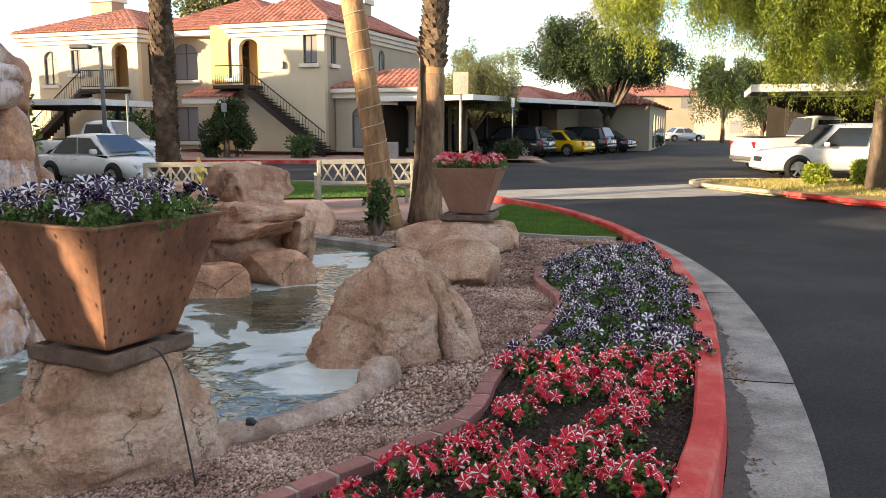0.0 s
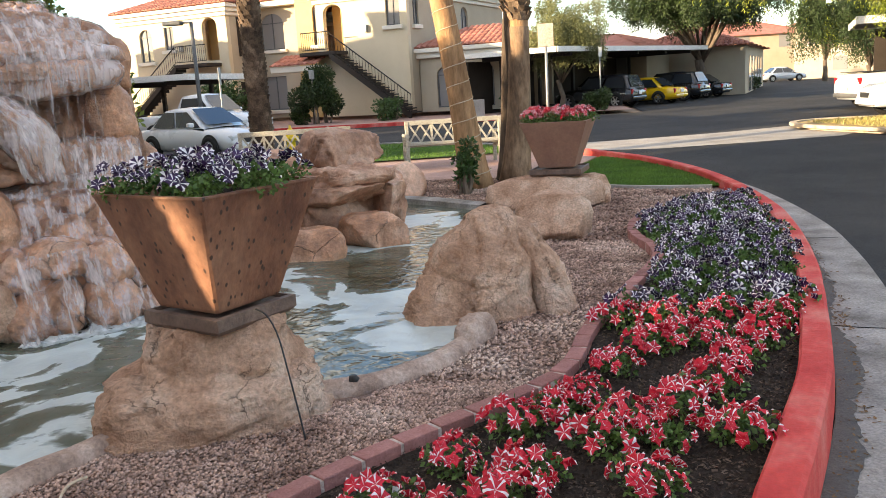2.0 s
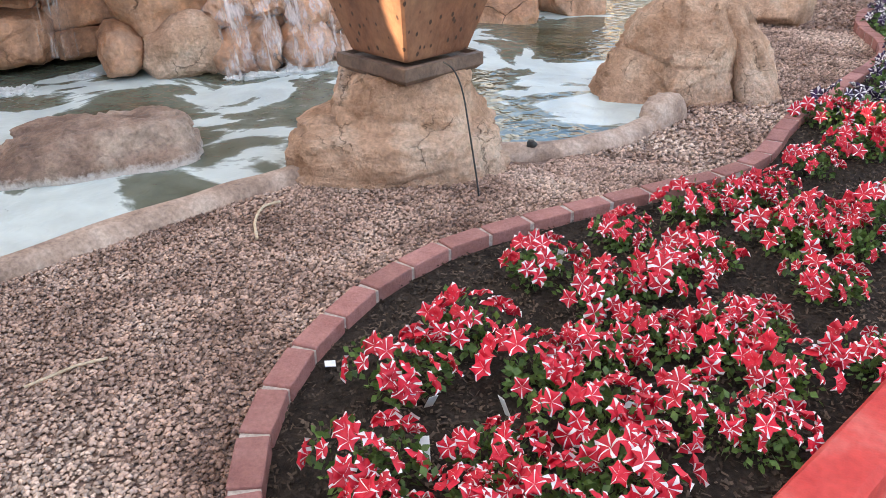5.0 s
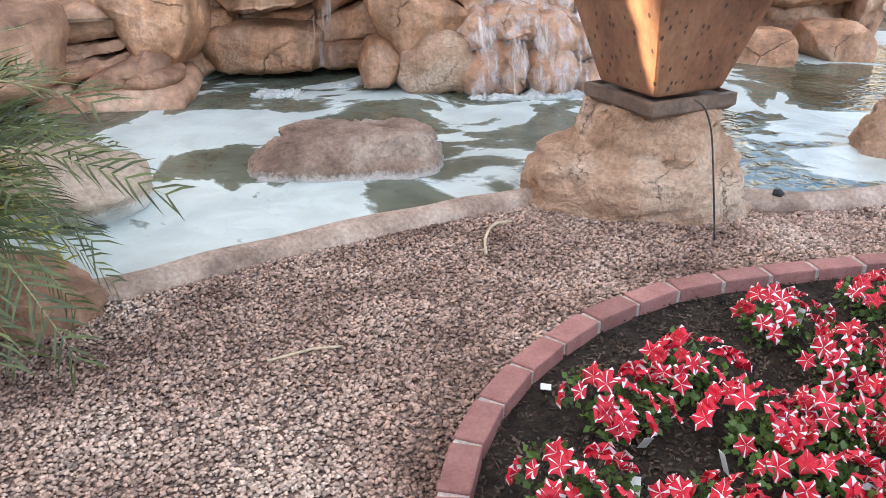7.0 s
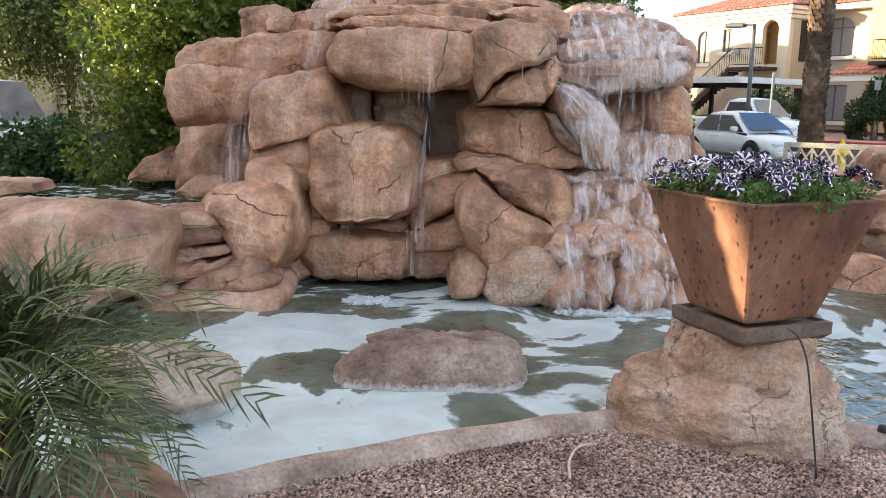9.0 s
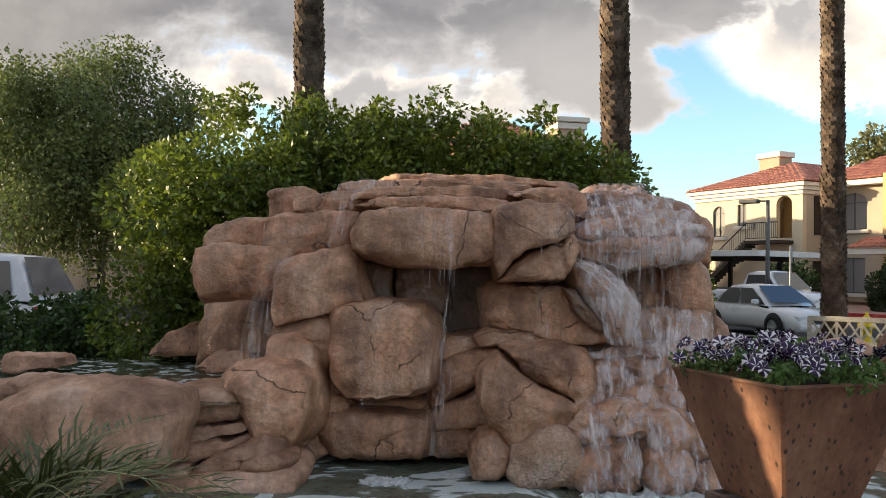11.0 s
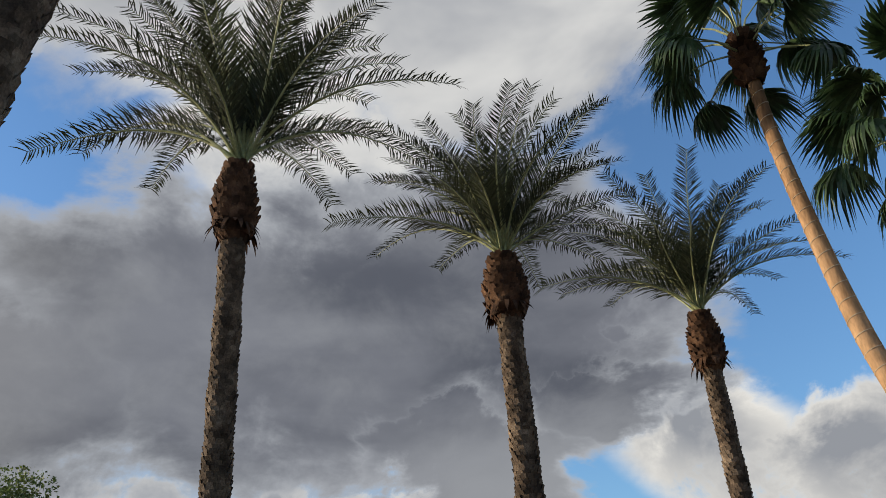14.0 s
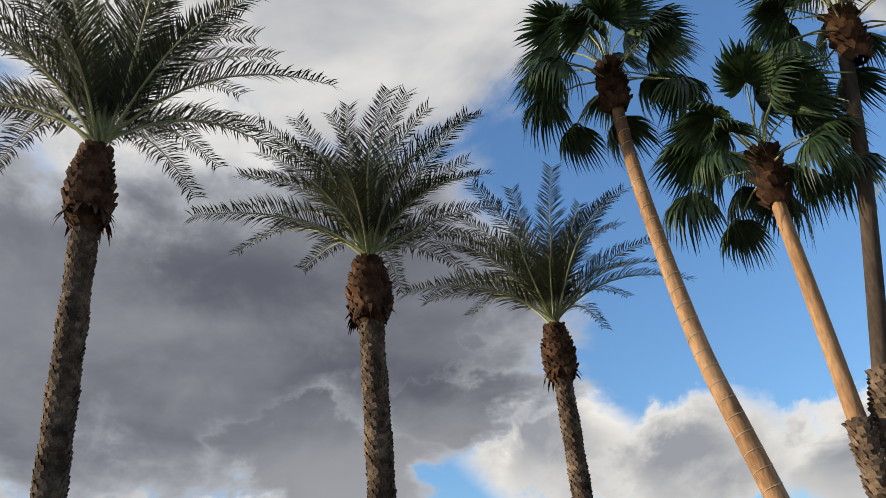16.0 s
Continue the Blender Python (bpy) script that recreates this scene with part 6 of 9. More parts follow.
def petunia(kind, seed, label, spread=0.15, height=0.15, blooms=12, leaves=160, group=""):
    rng = random.Random(seed)
    t = thing("petunia_plant", label, "flower", group=group)
    clumps = [(rng.uniform(-spread, spread) * 0.6, rng.uniform(-spread, spread) * 0.6, rng.uniform(0.25, 0.6) * height, rng.uniform(0.45, 0.7) * spread) for _ in range(7)]
    part("foliage", leaf_mesh("foliage", clumps, leaves, 0.022, M["petleaf"], seed, flatten=0.6, long=1.5), None, t)
    for k in range(blooms):
        a, r = rng.uniform(0, 360), spread * 1.1 * math.sqrt(rng.uniform(0, 1))
        z = height * (1.0 - 0.45 * (r / spread) ** 2) + rng.uniform(-0.01, 0.03)
        at = pose(r * math.cos(radians(a)), r * math.sin(radians(a)), z, 0, 0, a) @ pose(0, 0, 0, rng.uniform(-25, 25), 20 + 55 * (r / spread) * rng.uniform(0.4, 1.1), rng.uniform(0, 72)) @ Matrix.Scale(rng.uniform(0.8, 1.15), 4)
        part("flower", rng.choice(RED if kind == "red" else PURPLE), None, t, at=at)
    return t


def plant_bed():
    rng = random.Random(21)
    red = [petunia("red", 100 + i, "red petunia with white star stripes in the mulch", 0.165, 0.165, 23 + i % 4, 280, "red petunias in the bed") for i in range(5)]
    pur = [petunia("purple", 200 + i, "purple petunia with white star stripes in the mulch", 0.165, 0.16, 15 + i % 3, 320, "purple petunias in the bed") for i in range(5)]
    done = []
    first = {id(o): True for o in red + pur}
    edge = [(p.x, p.y) for p in BRICKS[::6]]
    kerb = [(p.x, p.y) for p in CURB]
    front = [(-0.79, 1.47), (-0.86, 1.88), (-0.73, 2.20), (-0.46, 1.59), (-0.50, 2.04), (-0.60, 2.72), (-0.28, 1.87), (-0.31, 2.17), (-0.35, 2.57), (-0.17, 2.32), (-0.36, 3.12), (-0.14, 2.74), (-0.13, 1.69), (-0.49, 1.38), (-0.31, 1.48), (-0.01, 1.98), (-0.67, 1.25), (-0.13, 3.47), (0.08, 3.63), (-0.06, 3.00)]
    front += [(0.13, 2.52), (0.03, 2.33), (0.26, 2.25), (0.19, 1.96), (0.39, 3.45), (0.26, 3.26), (0.55, 3.34), (0.39, 2.90), (0.85, 3.31), (0.50, 2.42), (0.40, 4.23), (0.61, 4.53), (0.85, 3.92), (1.05, 4.27), (1.30, 4.63), (0.80, 4.65), (0.50, 5.04), (0.21, 3.79), (0.68, 3.65), (1.48, 4.74), (1.01, 4.66)]
    for k in range(6000):
        x, y = front[k] if k < len(front) else (rng.uniform(-1.2, 2.6), rng.uniform(4.6, 9.9))
        gap = 0.15 if k < len(front) else 0.28 if y < 5.4 else 0.24
        if not inside(x, y, BED):
            continue
        near = 0.10 if k < len(front) else 0.16
        if min((x - a) ** 2 + (y - b) ** 2 for a, b in edge) < near ** 2 or min((x - a) ** 2 + (y - b) ** 2 for a, b in kerb) < 0.17 ** 2:
            continue
        if any((x - a) ** 2 + (y - b) ** 2 < gap ** 2 for a, b in done):
            continue
        done.append((x, y))
        pick = rng.choice(red if y < 5.25 + rng.uniform(-0.1, 0.1) else pur)
        sc = rng.uniform(0.80, 1.0) if k < len(front) else rng.uniform(0.85, 1.2)
        at = pose(x, y, 0.02, 0, 0, rng.uniform(0, 360)) @ Matrix.Scale(sc, 4)
        if first[id(pick)]:
            pick.matrix_basis = at
            first[id(pick)] = False
        else:
            ob = copy_thing(pick, at)
            ob.matrix_basis = at
    return done


plants_at = plant_bed()


def pot_flowers(pot, kind, count, half, z, label, group):
    rng = random.Random(7)
    base = [petunia(kind, 300 + i, label, 0.16, 0.20, 17, 300, group) for i in range(2)]
    for k in range(count):
        row, colm = divmod(k, 3)
        x, y = (colm - 1) * half * 0.72 + rng.uniform(-0.04, 0.04), (row - 1) * half * 0.72 + rng.uniform(-0.04, 0.04)
        at = pot.matrix_basis @ pose(x, y, z, 0, 0, rng.uniform(0, 360)) @ Matrix.Scale(rng.uniform(0.9, 1.1), 4)
        if k < 2:
            base[k].matrix_basis = at
        else:
            copy_thing(base[k % 2], at).matrix_basis = at


pot_flowers(near_pot, "purple", 9, 0.38, 0.60, "purple and white petunia filling the planter", "petunias in the near planter")
pot_flowers(far_pot, "red", 9, 0.40, 0.60, "red petunia filling the far planter", "petunias in the far planter")


# ---- plant tags, twig ----
def plant_tag(x, y, yaw, lean, label, band=False, group="plant tags"):
    t = thing("plant_tag", label, "plant tag", at=pose(x, y, 0.025, lean, 0, yaw), group=group)
    part("card", boxed(0, 0, 0.045, 0.028, 0.0015, 0.09, 0.0005), M["tag"], t)
    if band:
        part("print", boxed(0, -0.002, 0.065, 0.018, 0.001, 0.022), M["tagblue"], t, "printed block")
        part("band", boxed(0, -0.002, 0.030, 0.024, 0.001, 0.016), M["tagyellow"], t, "yellow band")
    return t


# ---- palms ----
def frond_mesh(name, length, width, pairs, material, seed, arch=0.5, droop=0.25, thin=1.0, forward=0.0, stray=0.0):
    """A feather palm leaf along +x: arched midrib with paired narrow leaflets set in a V."""
    rng = random.Random(seed)
    def rib(t):
        return Vector((length * (t - 0.10 * t * t), 0.03 * length * math.sin(t * 3 + seed), length * (arch * t - (arch + droop) * t * t * 0.9)))
    vs, fs = tube_arrays([rib(i / 10) for i in range(11)], [0.013 * length * 0.62 * (1 - 0.88 * i / 10) for i in range(11)], 5, False)
    vs, fs = [tuple(v) for v in vs], list(fs)
    nrib = len(fs)
    for i in range(pairs):
        t = 0.14 + 0.86 * i / (pairs - 1)
        p = rib(t)
        tan = (rib(min(t + 0.02, 1.02)) - rib(t - 0.02)).normalized()
        ln = width * (0.45 + 0.55 * math.sin(math.pi * min(1.0, t * 1.05 + 0.12) ** 0.9)) * rng.uniform(0.85, 1.1)
        for sgn in (-1, 1):
            sd = Vector((0, sgn, 0))
            d = (tan * (rng.uniform(0.55, 0.9) + forward) + sd * 0.8 + Vector((0, 0, rng.uniform(0.15, 0.55))) + Vector((rng.gauss(0, stray), rng.gauss(0, stray), rng.gauss(0, stray)))).normalized()
            w = tan.cross(d).cross(d).normalized() * (0.018 * width + 0.0025) * thin
            mid = p + d * ln * 0.55
            tip = p + d * ln + Vector((0, 0, -0.16 * ln))
            b = len(vs)
            vs += [tuple(p - w * 0.6), tuple(p + w * 0.6), tuple(mid + w), tuple(mid - w), tuple(tip)]
            fs += [(b, b + 1, b + 2, b + 3), (b + 3, b + 2, b + 4)]
    me = mesh_of(name, vs, fs, [material, M["rachis"]])
    idx = np.zeros(len(me.polygons), np.int32)
    idx[:nrib] = 1
    me.polygons.foreach_set("material_index", idx)
    return me


def stubs_mesh(name, path_fn, z0, z1, radius_fn, rows, around, size, material, seed, out=0.35):
    """Cut leaf bases wrapped round a trunk in a spiral, each a small wedge."""
    rng = random.Random(seed)
    vs, fs = [], []
    for i in range(rows):
        z = z0 + (z1 - z0) * i / rows
        c, r = path_fn(z), radius_fn(z)
        for k in range(around):
            a = 2 * math.pi * (k + 0.5 * (i % 2)) / around + rng.uniform(-0.1, 0.1)
            n, s = Vector((math.cos(a), math.sin(a), 0)), Vector((-math.sin(a), math.cos(a), 0))
            w, h, o = size * rng.uniform(0.8, 1.2), size * rng.uniform(0.8, 1.3), size * out * rng.uniform(0.6, 1.5)
            q = c + n * r * 0.96
            b = len(vs)
            vs += [tuple(q - s * w * 0.6 - Vector((0, 0, h * 0.5))), tuple(q + s * w * 0.6 - Vector((0, 0, h * 0.5))), tuple(q + n * o + s * w * 0.42 + Vector((0, 0, h * 0.5))),
                   tuple(q + n * o - s * w * 0.42 + Vector((0, 0, h * 0.5))), tuple(q + Vector((0, 0, h * 0.55)))]
            fs += [(b, b + 1, b + 2, b + 3), (b + 3, b + 2, b + 4), (b, b + 3, b + 4), (b + 1, b + 4, b + 2)]
    return mesh_of(name, vs, fs, material)


DATE_FRONDS = [frond_mesh("frond", 4.0, 0.66, 84, M["datefrond"], i, arch=a, droop=d, thin=0.85, stray=0.10) for i, (a, d) in enumerate(((0.48, 0.18), (0.42, 0.24), (0.58, 0.12), (0.46, 0.30)))]


def date_palm(base, neck, radius, seed, scale, label, fronds=35):
    """A date palm: stubby trunk, fat boot bulb, crown of feather fronds. base and neck are places; neck is where the crown starts."""
    rng = random.Random(seed)
    base, neck = Vector(base), Vector(neck)
    h = neck.z - base.z
    t = thing("date_palm", label, "palm tree", at=Matrix.Translation(base), group="date palms")
    def mid(z):
        s = z / h
        return Vector(((neck.x - base.x) * s ** 1.15, (neck.y - base.y) * s ** 1.15, z))
    bulb0, bulb1 = h - 1.5 * scale, h
    def rad(z):
        return radius * (1.12 - 0.22 * min(1, z / h)) * (1 + 0.04 * math.sin(z * 5 + seed))
    def brad(z):
        s = (z - bulb0) / (bulb1 - bulb0)
        return radius * (0.86 + 1.02 * math.sin(math.pi * min(1.0, max(0.0, s) ** 0.72 * 0.93 + 0.05)) * (1 - 0.25 * s))
    zs = [i * h / 40 for i in range(41)]
    part("trunk", tube("trunk", [mid(z) for z in zs], [rad(z) * 0.97 for z in zs], M["datebark"], 14), None, t)
    part("bark", stubs_mesh("bark", mid, 0.1, bulb0 + 0.1, rad, int(h / 0.105), 12, radius * 0.50, M["datebark"], seed, 0.30), None, t)
    zs = [bulb0 + (bulb1 - bulb0) * i / 12 for i in range(13)]
    part("boot_bulb", tube("boot_bulb", [mid(z) for z in zs], [brad(z) for z in zs], M["bulb"], 14), None, t, "brown bulb of old leaf bases")
    part("boot_fibre", stubs_mesh("boot_fibre", mid, bulb0, bulb1, brad, 14, 13, radius * 0.62, M["bulb"], seed + 1, 0.5), None, t)
    skirt = []
    for k in range(26):
        a, ln = rng.uniform(0, 2 * math.pi), rng.uniform(0.15, 0.45) * scale
        n = Vector((math.cos(a), math.sin(a), 0))
        q = mid(bulb0 + 0.25 * scale) + n * brad(bulb0 + 0.25 * scale) * 0.98
        skirt.append((q, n, ln))
    vs, fs = [], []
    for q, n, ln in skirt:
        sd = Vector((-n.y, n.x, 0)) * 0.05
        b = len(vs)
        vs += [q - sd, q + sd, q + n * 0.10 - Vector((0, 0, ln * 0.5)) + sd * 0.7, q + n * 0.10 - Vector((0, 0, ln * 0.5)) - sd * 0.7, q + n * 0.16 - Vector((0, 0, ln))]
        fs += [(b, b + 1, b + 2, b + 3), (b + 3, b + 2, b + 4)]
    part("dead_skirt", mesh_of("dead_skirt", vs, fs, M["bulb"]), None, t, "ragged dry fringe under the bulb")
    top = mid(h)
    for k in range(fronds):
        s = k / fronds
        el = 89 - 66 * s + rng.uniform(-6, 6)
        at = Matrix.Translation(top + Vector((0, 0, 0.10 * (1 - s)))) @ pose(0, 0, 0, 0, 0, k * 137.5 + rng.uniform(-12, 12)) @ pose(0.0, 0, 0, rng.uniform(-25, 25), -el * 0.80, 0) @ Matrix.Scale(scale * rng.uniform(0.85, 1.1), 4)
        part("frond", DATE_FRONDS[k % 4], None, t, at=at)
    return t


date_palm((-10.80, 8.06, 0), (-10.94, 7.92, 11.2), 0.222, 1, 1.14, "tall date palm with a rough ringed trunk")
date_palm((-8.20, 13.14, 0), (-8.35, 13.04, 10.28), 0.245, 2, 0.98, "tall slightly leaning date palm with a brown boot bulb")
date_palm((-5.97, 17.96, 0), (-6.03, 17.93, 9.85), 0.215, 3, 0.98, "date palm with a rough grey brown trunk beside the parked car")
date_palm((-6.0, 1.1, 0), (-5.62, 1.95, 9.3), 0.24, 4, 1.0, "tall date palm close to the waterfall")


def fan_leaf_mesh(name, seed, radius=0.66, seg=42):
    """A fan palm leaf along +x: long petiole and a dense folded fan, bent over, its split tips hanging."""
    rng = random.Random(seed)
    pet = 1.25
    vs, fs = tube_arrays([(0, 0, 0), (pet * 0.5, 0, 0.07), (pet, 0, -0.02)], [0.024, 0.018, 0.013], 5, False)
    vs, fs = [tuple(v) for v in vs], list(fs)
    n0 = len(fs)
    c = Vector((pet, 0, -0.02))
    fold = rng.uniform(0.45, 0.75)
    for k in range(seg):
        a = radians(-125 + 250 * k / (seg - 1)) + rng.uniform(-0.03, 0.03)
        d = Vector((math.cos(a), math.sin(a) * (1 - 0.35 * fold), -fold * abs(math.sin(a)) * 0.6)).normalized()
        s = Vector((-math.sin(a), math.cos(a), 0.35 if k % 2 else -0.35)).normalized()
        r = radius * (0.78 + 0.22 * math.cos(a * 0.6)) * rng.uniform(0.9, 1.08)
        w = r * 0.070
        hang = radius * rng.uniform(0.8, 1.25)
        b = len(vs)
        m1 = c + d * r * 0.42 + Vector((0, 0, -0.06 * hang))
        m2 = c + d * r * 0.74 + Vector((0, 0, -0.26 * hang))
        e = c + d * r * 0.92 + Vector((0, 0, -0.56 * hang))
        tip = c + d * r * 1.02 + Vector((rng.uniform(-0.05, 0.05), rng.uniform(-0.05, 0.05), -1.08 * hang))
        vs += [tuple(c), tuple(m1 - s * w), tuple(m1 + s * w), tuple(m2 - s * w * 0.8), tuple(m2 + s * w * 0.8), tuple(e - s * w * 0.4), tuple(e + s * w * 0.4), tuple(tip)]
        fs += [(b, b + 1, b + 2), (b + 1, b + 3, b + 4, b + 2), (b + 3, b + 5, b + 6, b + 4), (b + 5, b + 7, b + 6)]
    me = mesh_of(name, vs, fs, [M["fanleaf"], M["rachis"]])
    idx = np.zeros(len(me.polygons), np.int32)
    idx[:n0] = 1
    me.polygons.foreach_set("material_index", idx)
    return me


FANS = [fan_leaf_mesh("fan_leaf", i) for i in range(4)]


def fan_palm(line, radii, seed, material, label, boots=None, coil=False, leaves=23, size=0.95, sleeve=0.0):
    rng = random.Random(seed)
    base = Vector(line[0])
    t = thing("fan_palm", label, "palm tree", at=Matrix.Translation(base), group="fan palms")
    pts = [Vector(p) - base for p in line]
    sm = smooth_line(pts, 0.3)
    n = len(sm) - 1
    rr = [radii[0] + (radii[1] - radii[0]) * min(1, (i / n) * 1.1) + (0.10 * math.exp(-i * 0.6)) for i in range(n + 1)]
    part("trunk", tube("trunk", sm, rr, M[material], 16), None, t)
    # sleeve of darker bark colour stands for shade on the lower trunk
    if sleeve:
        low = [p for p in sm if p.z <= sleeve]
        part("old_bark", tube("old_bark", low, [rr[i] + 0.012 for i in range(len(low))], M["shadebark"], 16), None, t, "brown rough bark, darkened for the shade low on the trunk")
    if coil:
        helix = []
        for i in range(n * 12):
            f = i / 12
            j, fr = int(f), f - int(f)
            c = sm[j].lerp(sm[j + 1], fr)
            a = f * 0.3 / 0.20 * 2 * math.pi * 0.72
            r = rr[j] + 0.004
            if c.z > 11.6:
                break
            helix.append(c + Vector((math.cos(a) * r, math.sin(a) * r, 0)))
        part("rope_light", tube("rope_light", helix, 0.0075, M["twig"], 5), None, t, "rope light wound round the trunk")
    if boots:
        z0, z1 = boots
        def mid(z):
            k = min(range(n), key=lambda i: abs(sm[i].z - z))
            q = sm[k + 1] - sm[k]
            return sm[k] + q * ((z - sm[k].z) / max(q.z, 0.05))
        part("boot_skirt", stubs_mesh("boot_skirt", mid, z0, z1, lambda z: radii[0] * 0.95, int((z1 - z0) / 0.075), 11, 0.105, M["boots"], seed, 0.55), None, t, "shaggy cut leaf bases")
    top = sm[-1]
    for k in range(leaves):
        s = k / leaves
        el = 74 - 92 * s + rng.uniform(-12, 12)
        at = Matrix.Translation(top + Vector((0, 0, 0.15 - 0.5 * s))) @ pose(0, 0, 0, 0, 0, k * 137.5 + rng.uniform(-15, 15)) @ pose(0, 0, 0, rng.uniform(-20, 20), -el, 0) @ Matrix.Scale(size * rng.uniform(0.85, 1.1), 4)
        part("fan_leaf", FANS[k % 4], None, t, at=at)
    part("crown_fibre", stubs_mesh("crown_fibre", lambda z: top + Vector((0, 0, z)), -0.9, 0.2, lambda z: radii[1] * 1.25, 9, 9, 0.16, M["bulb"], seed + 5, 0.9), None, t)
    return t


fan_palm([(-0.88, 12.68, 0), (-1.0, 12.66, 1.0), (-1.10, 12.64, 1.78), (-1.38, 12.58, 3.6), (-1.66, 12.50, 4.95), (-1.93, 12.46, 6.25), (-2.16, 12.42, 8.2), (-2.32, 12.40, 10.3), (-2.34, 12.40, 12.3)],
         (0.19, 0.115), 5, "fanbark", "leaning fan palm with rope lights wound round it", coil=True)
fan_palm([(-0.26, 13.1, 0), (-0.16, 13.1, 1.35), (-0.13, 13.1, 2.57), (-0.11, 13.06, 4.4), (-0.13, 13.02, 5.25), (-0.17, 13.0, 7.0), (-0.21, 12.98, 8.4), (-0.22, 12.97, 9.7)],
         (0.165, 0.115), 6, "fanbark", "upright fan palm with shaggy boots part way up its smooth trunk", boots=(2.55, 4.9), sleeve=2.6)
fan_palm([(-0.34, 13.50, 0), (-0.29, 13.48, 1.5), (-0.20, 13.42, 2.8), (0.1, 13.25, 4.3), (0.52, 13.1, 6.0), (1.12, 13.0, 8.6), (1.58, 12.95, 11.1), (1.75, 12.92, 11.9)],
         (0.155, 0.12), 7, "darkbark", "fan palm with a dark rough trunk leaning over its neighbour", boots=(2.7, 5.6))

PYG = [frond_mesh("frond", 0.98, 0.34, 30, M["deadfrond"] if i == 3 else M["pygmy"], 20 + i, arch=a, droop=d, thin=0.72, forward=0.35, stray=0.16)
       for i, (a, d) in enumerate(((0.75, 0.50), (0.55, 0.6), (0.95, 0.45), (0.35, 0.8)))]


def pygmy_palm(x, y, seed, label, fronds=26, z=0.50, scale=1.0):
    rng = random.Random(seed)
    t = thing("pygmy_palm", label, "palm tree", at=pose(x, y, 0))
    part("trunk", tube("trunk", [(0, 0, -0.05), (0.02, 0, 0.25), (0.0, 0.01, z)], [0.07, 0.06, 0.07], M["darkbark"], 10), None, t)
    part("trunk_fibre", stubs_mesh("trunk_fibre", lambda zz: Vector((0, 0, zz)), 0.05, z, lambda zz: 0.06, 7, 8, 0.05, M["bulb"], seed, 0.8), None, t)
    for k in range(fronds):
        s = k / fronds
        el = 84 - 112 * s + rng.uniform(-8, 8)
        at = pose(0, 0, z, 0, 0, k * 137.5 + rng.uniform(-15, 15)) @ pose(0, 0, 0, rng.uniform(-20, 20), -el * 0.7, 0) @ Matrix.Scale(scale * rng.uniform(0.85, 1.15), 4)
        part("frond", PYG[3 if k > 6 and k % 9 == 0 else k % 3], None, t, at=at)
    return t


pygmy_palm(-3.16, 0.94, 3, "young pygmy date palm with fine arching fronds beside the pond", fronds=52, scale=0.84, z=0.50)
pygmy_palm(-9.6, 11.2, 4, "small palm behind the waterfall rocks", z=1.6, scale=1.2)


# ---- hedges, shrubs, trees ----
def hedge(name, label, clumps, count, size, material, seed, base, category="hedge", **kw):
    t = thing(name, label, category, at=Matrix.Translation(base))
    b = Vector(base)
    cl = [(c[0] - b.x, c[1] - b.y, c[2] - b.z, c[3]) for c in clumps]
    part("leaves", leaf_mesh("leaves", cl, count, size, M[material], seed, **kw), None, t)
    stems, faces = [], []
    rng = random.Random(seed)
    for c in cl[:: max(1, len(cl) // 8)]:
        v, f = tube_arrays([(c[0] * 0.8, c[1] * 0.8, 0.0), (c[0] * 0.9 + rng.uniform(-0.1, 0.1), c[1] * 0.9, c[2] * 0.5), (c[0], c[1], c[2])], [0.05, 0.035, 0.015], 6)
        o = len(stems)
        stems += v
        faces += [tuple(i + o for i in q) for q in f]
    part("branchwork", mesh_of("branchwork", stems, faces, M["wood"]), None, t)
    return t


def waterfall_hedge():
    rng = random.Random(31)
    cl = []
    for k in range(330):
        u = rng.uniform(-3.9, 2.6)
        top = 3.55 if u < 0.95 else 3.55 - (u - 0.95) * 0.8
        if u < -3.2:
            top = 3.0
        z = rng.uniform(0.6, top - 0.25)
        v = 10.4 + rng.uniform(-0.75, 0.9)
        if u < -1.9:
            v = rng.uniform(8.9, 11.0)
        r = rng.uniform(0.26, 0.5)
        cl.append((*W(u, v, z)[:], r))
    for k in range(46):  # sprigs along the top
        u = rng.uniform(-3.4, 1.0)
        cl.append((*W(u, 10.2 + rng.uniform(-0.6, 0.6), 3.5 + rng.uniform(-0.08, 0.24) - max(0, u - 0.95) * 0.8)[:], rng.uniform(0.08, 0.16)))
    return cl


hedge("hedge", "tall clipped green hedge behind the waterfall", waterfall_hedge(), 190000, 0.044, "hedge", 41, W(-0.5, 10.4))


def clumps_box(u0, u1, v0, v1, z0, z1, n, r0, r1, seed):
    rng = random.Random(seed)
    return [(*W(rng.uniform(u0, u1), rng.uniform(v0, v1), rng.uniform(z0, z1))[:], rng.uniform(r0, r1)) for _ in range(n)]


hedge("hedge", "low dark green hedge beyond the raised pool", clumps_box(-6.8, -2.9, 9.8, 10.9, 0.3, 1.02, 54, 0.22, 0.34, 42), 17000, 0.048, "shrub", 43, W(-4.6, 10.3))


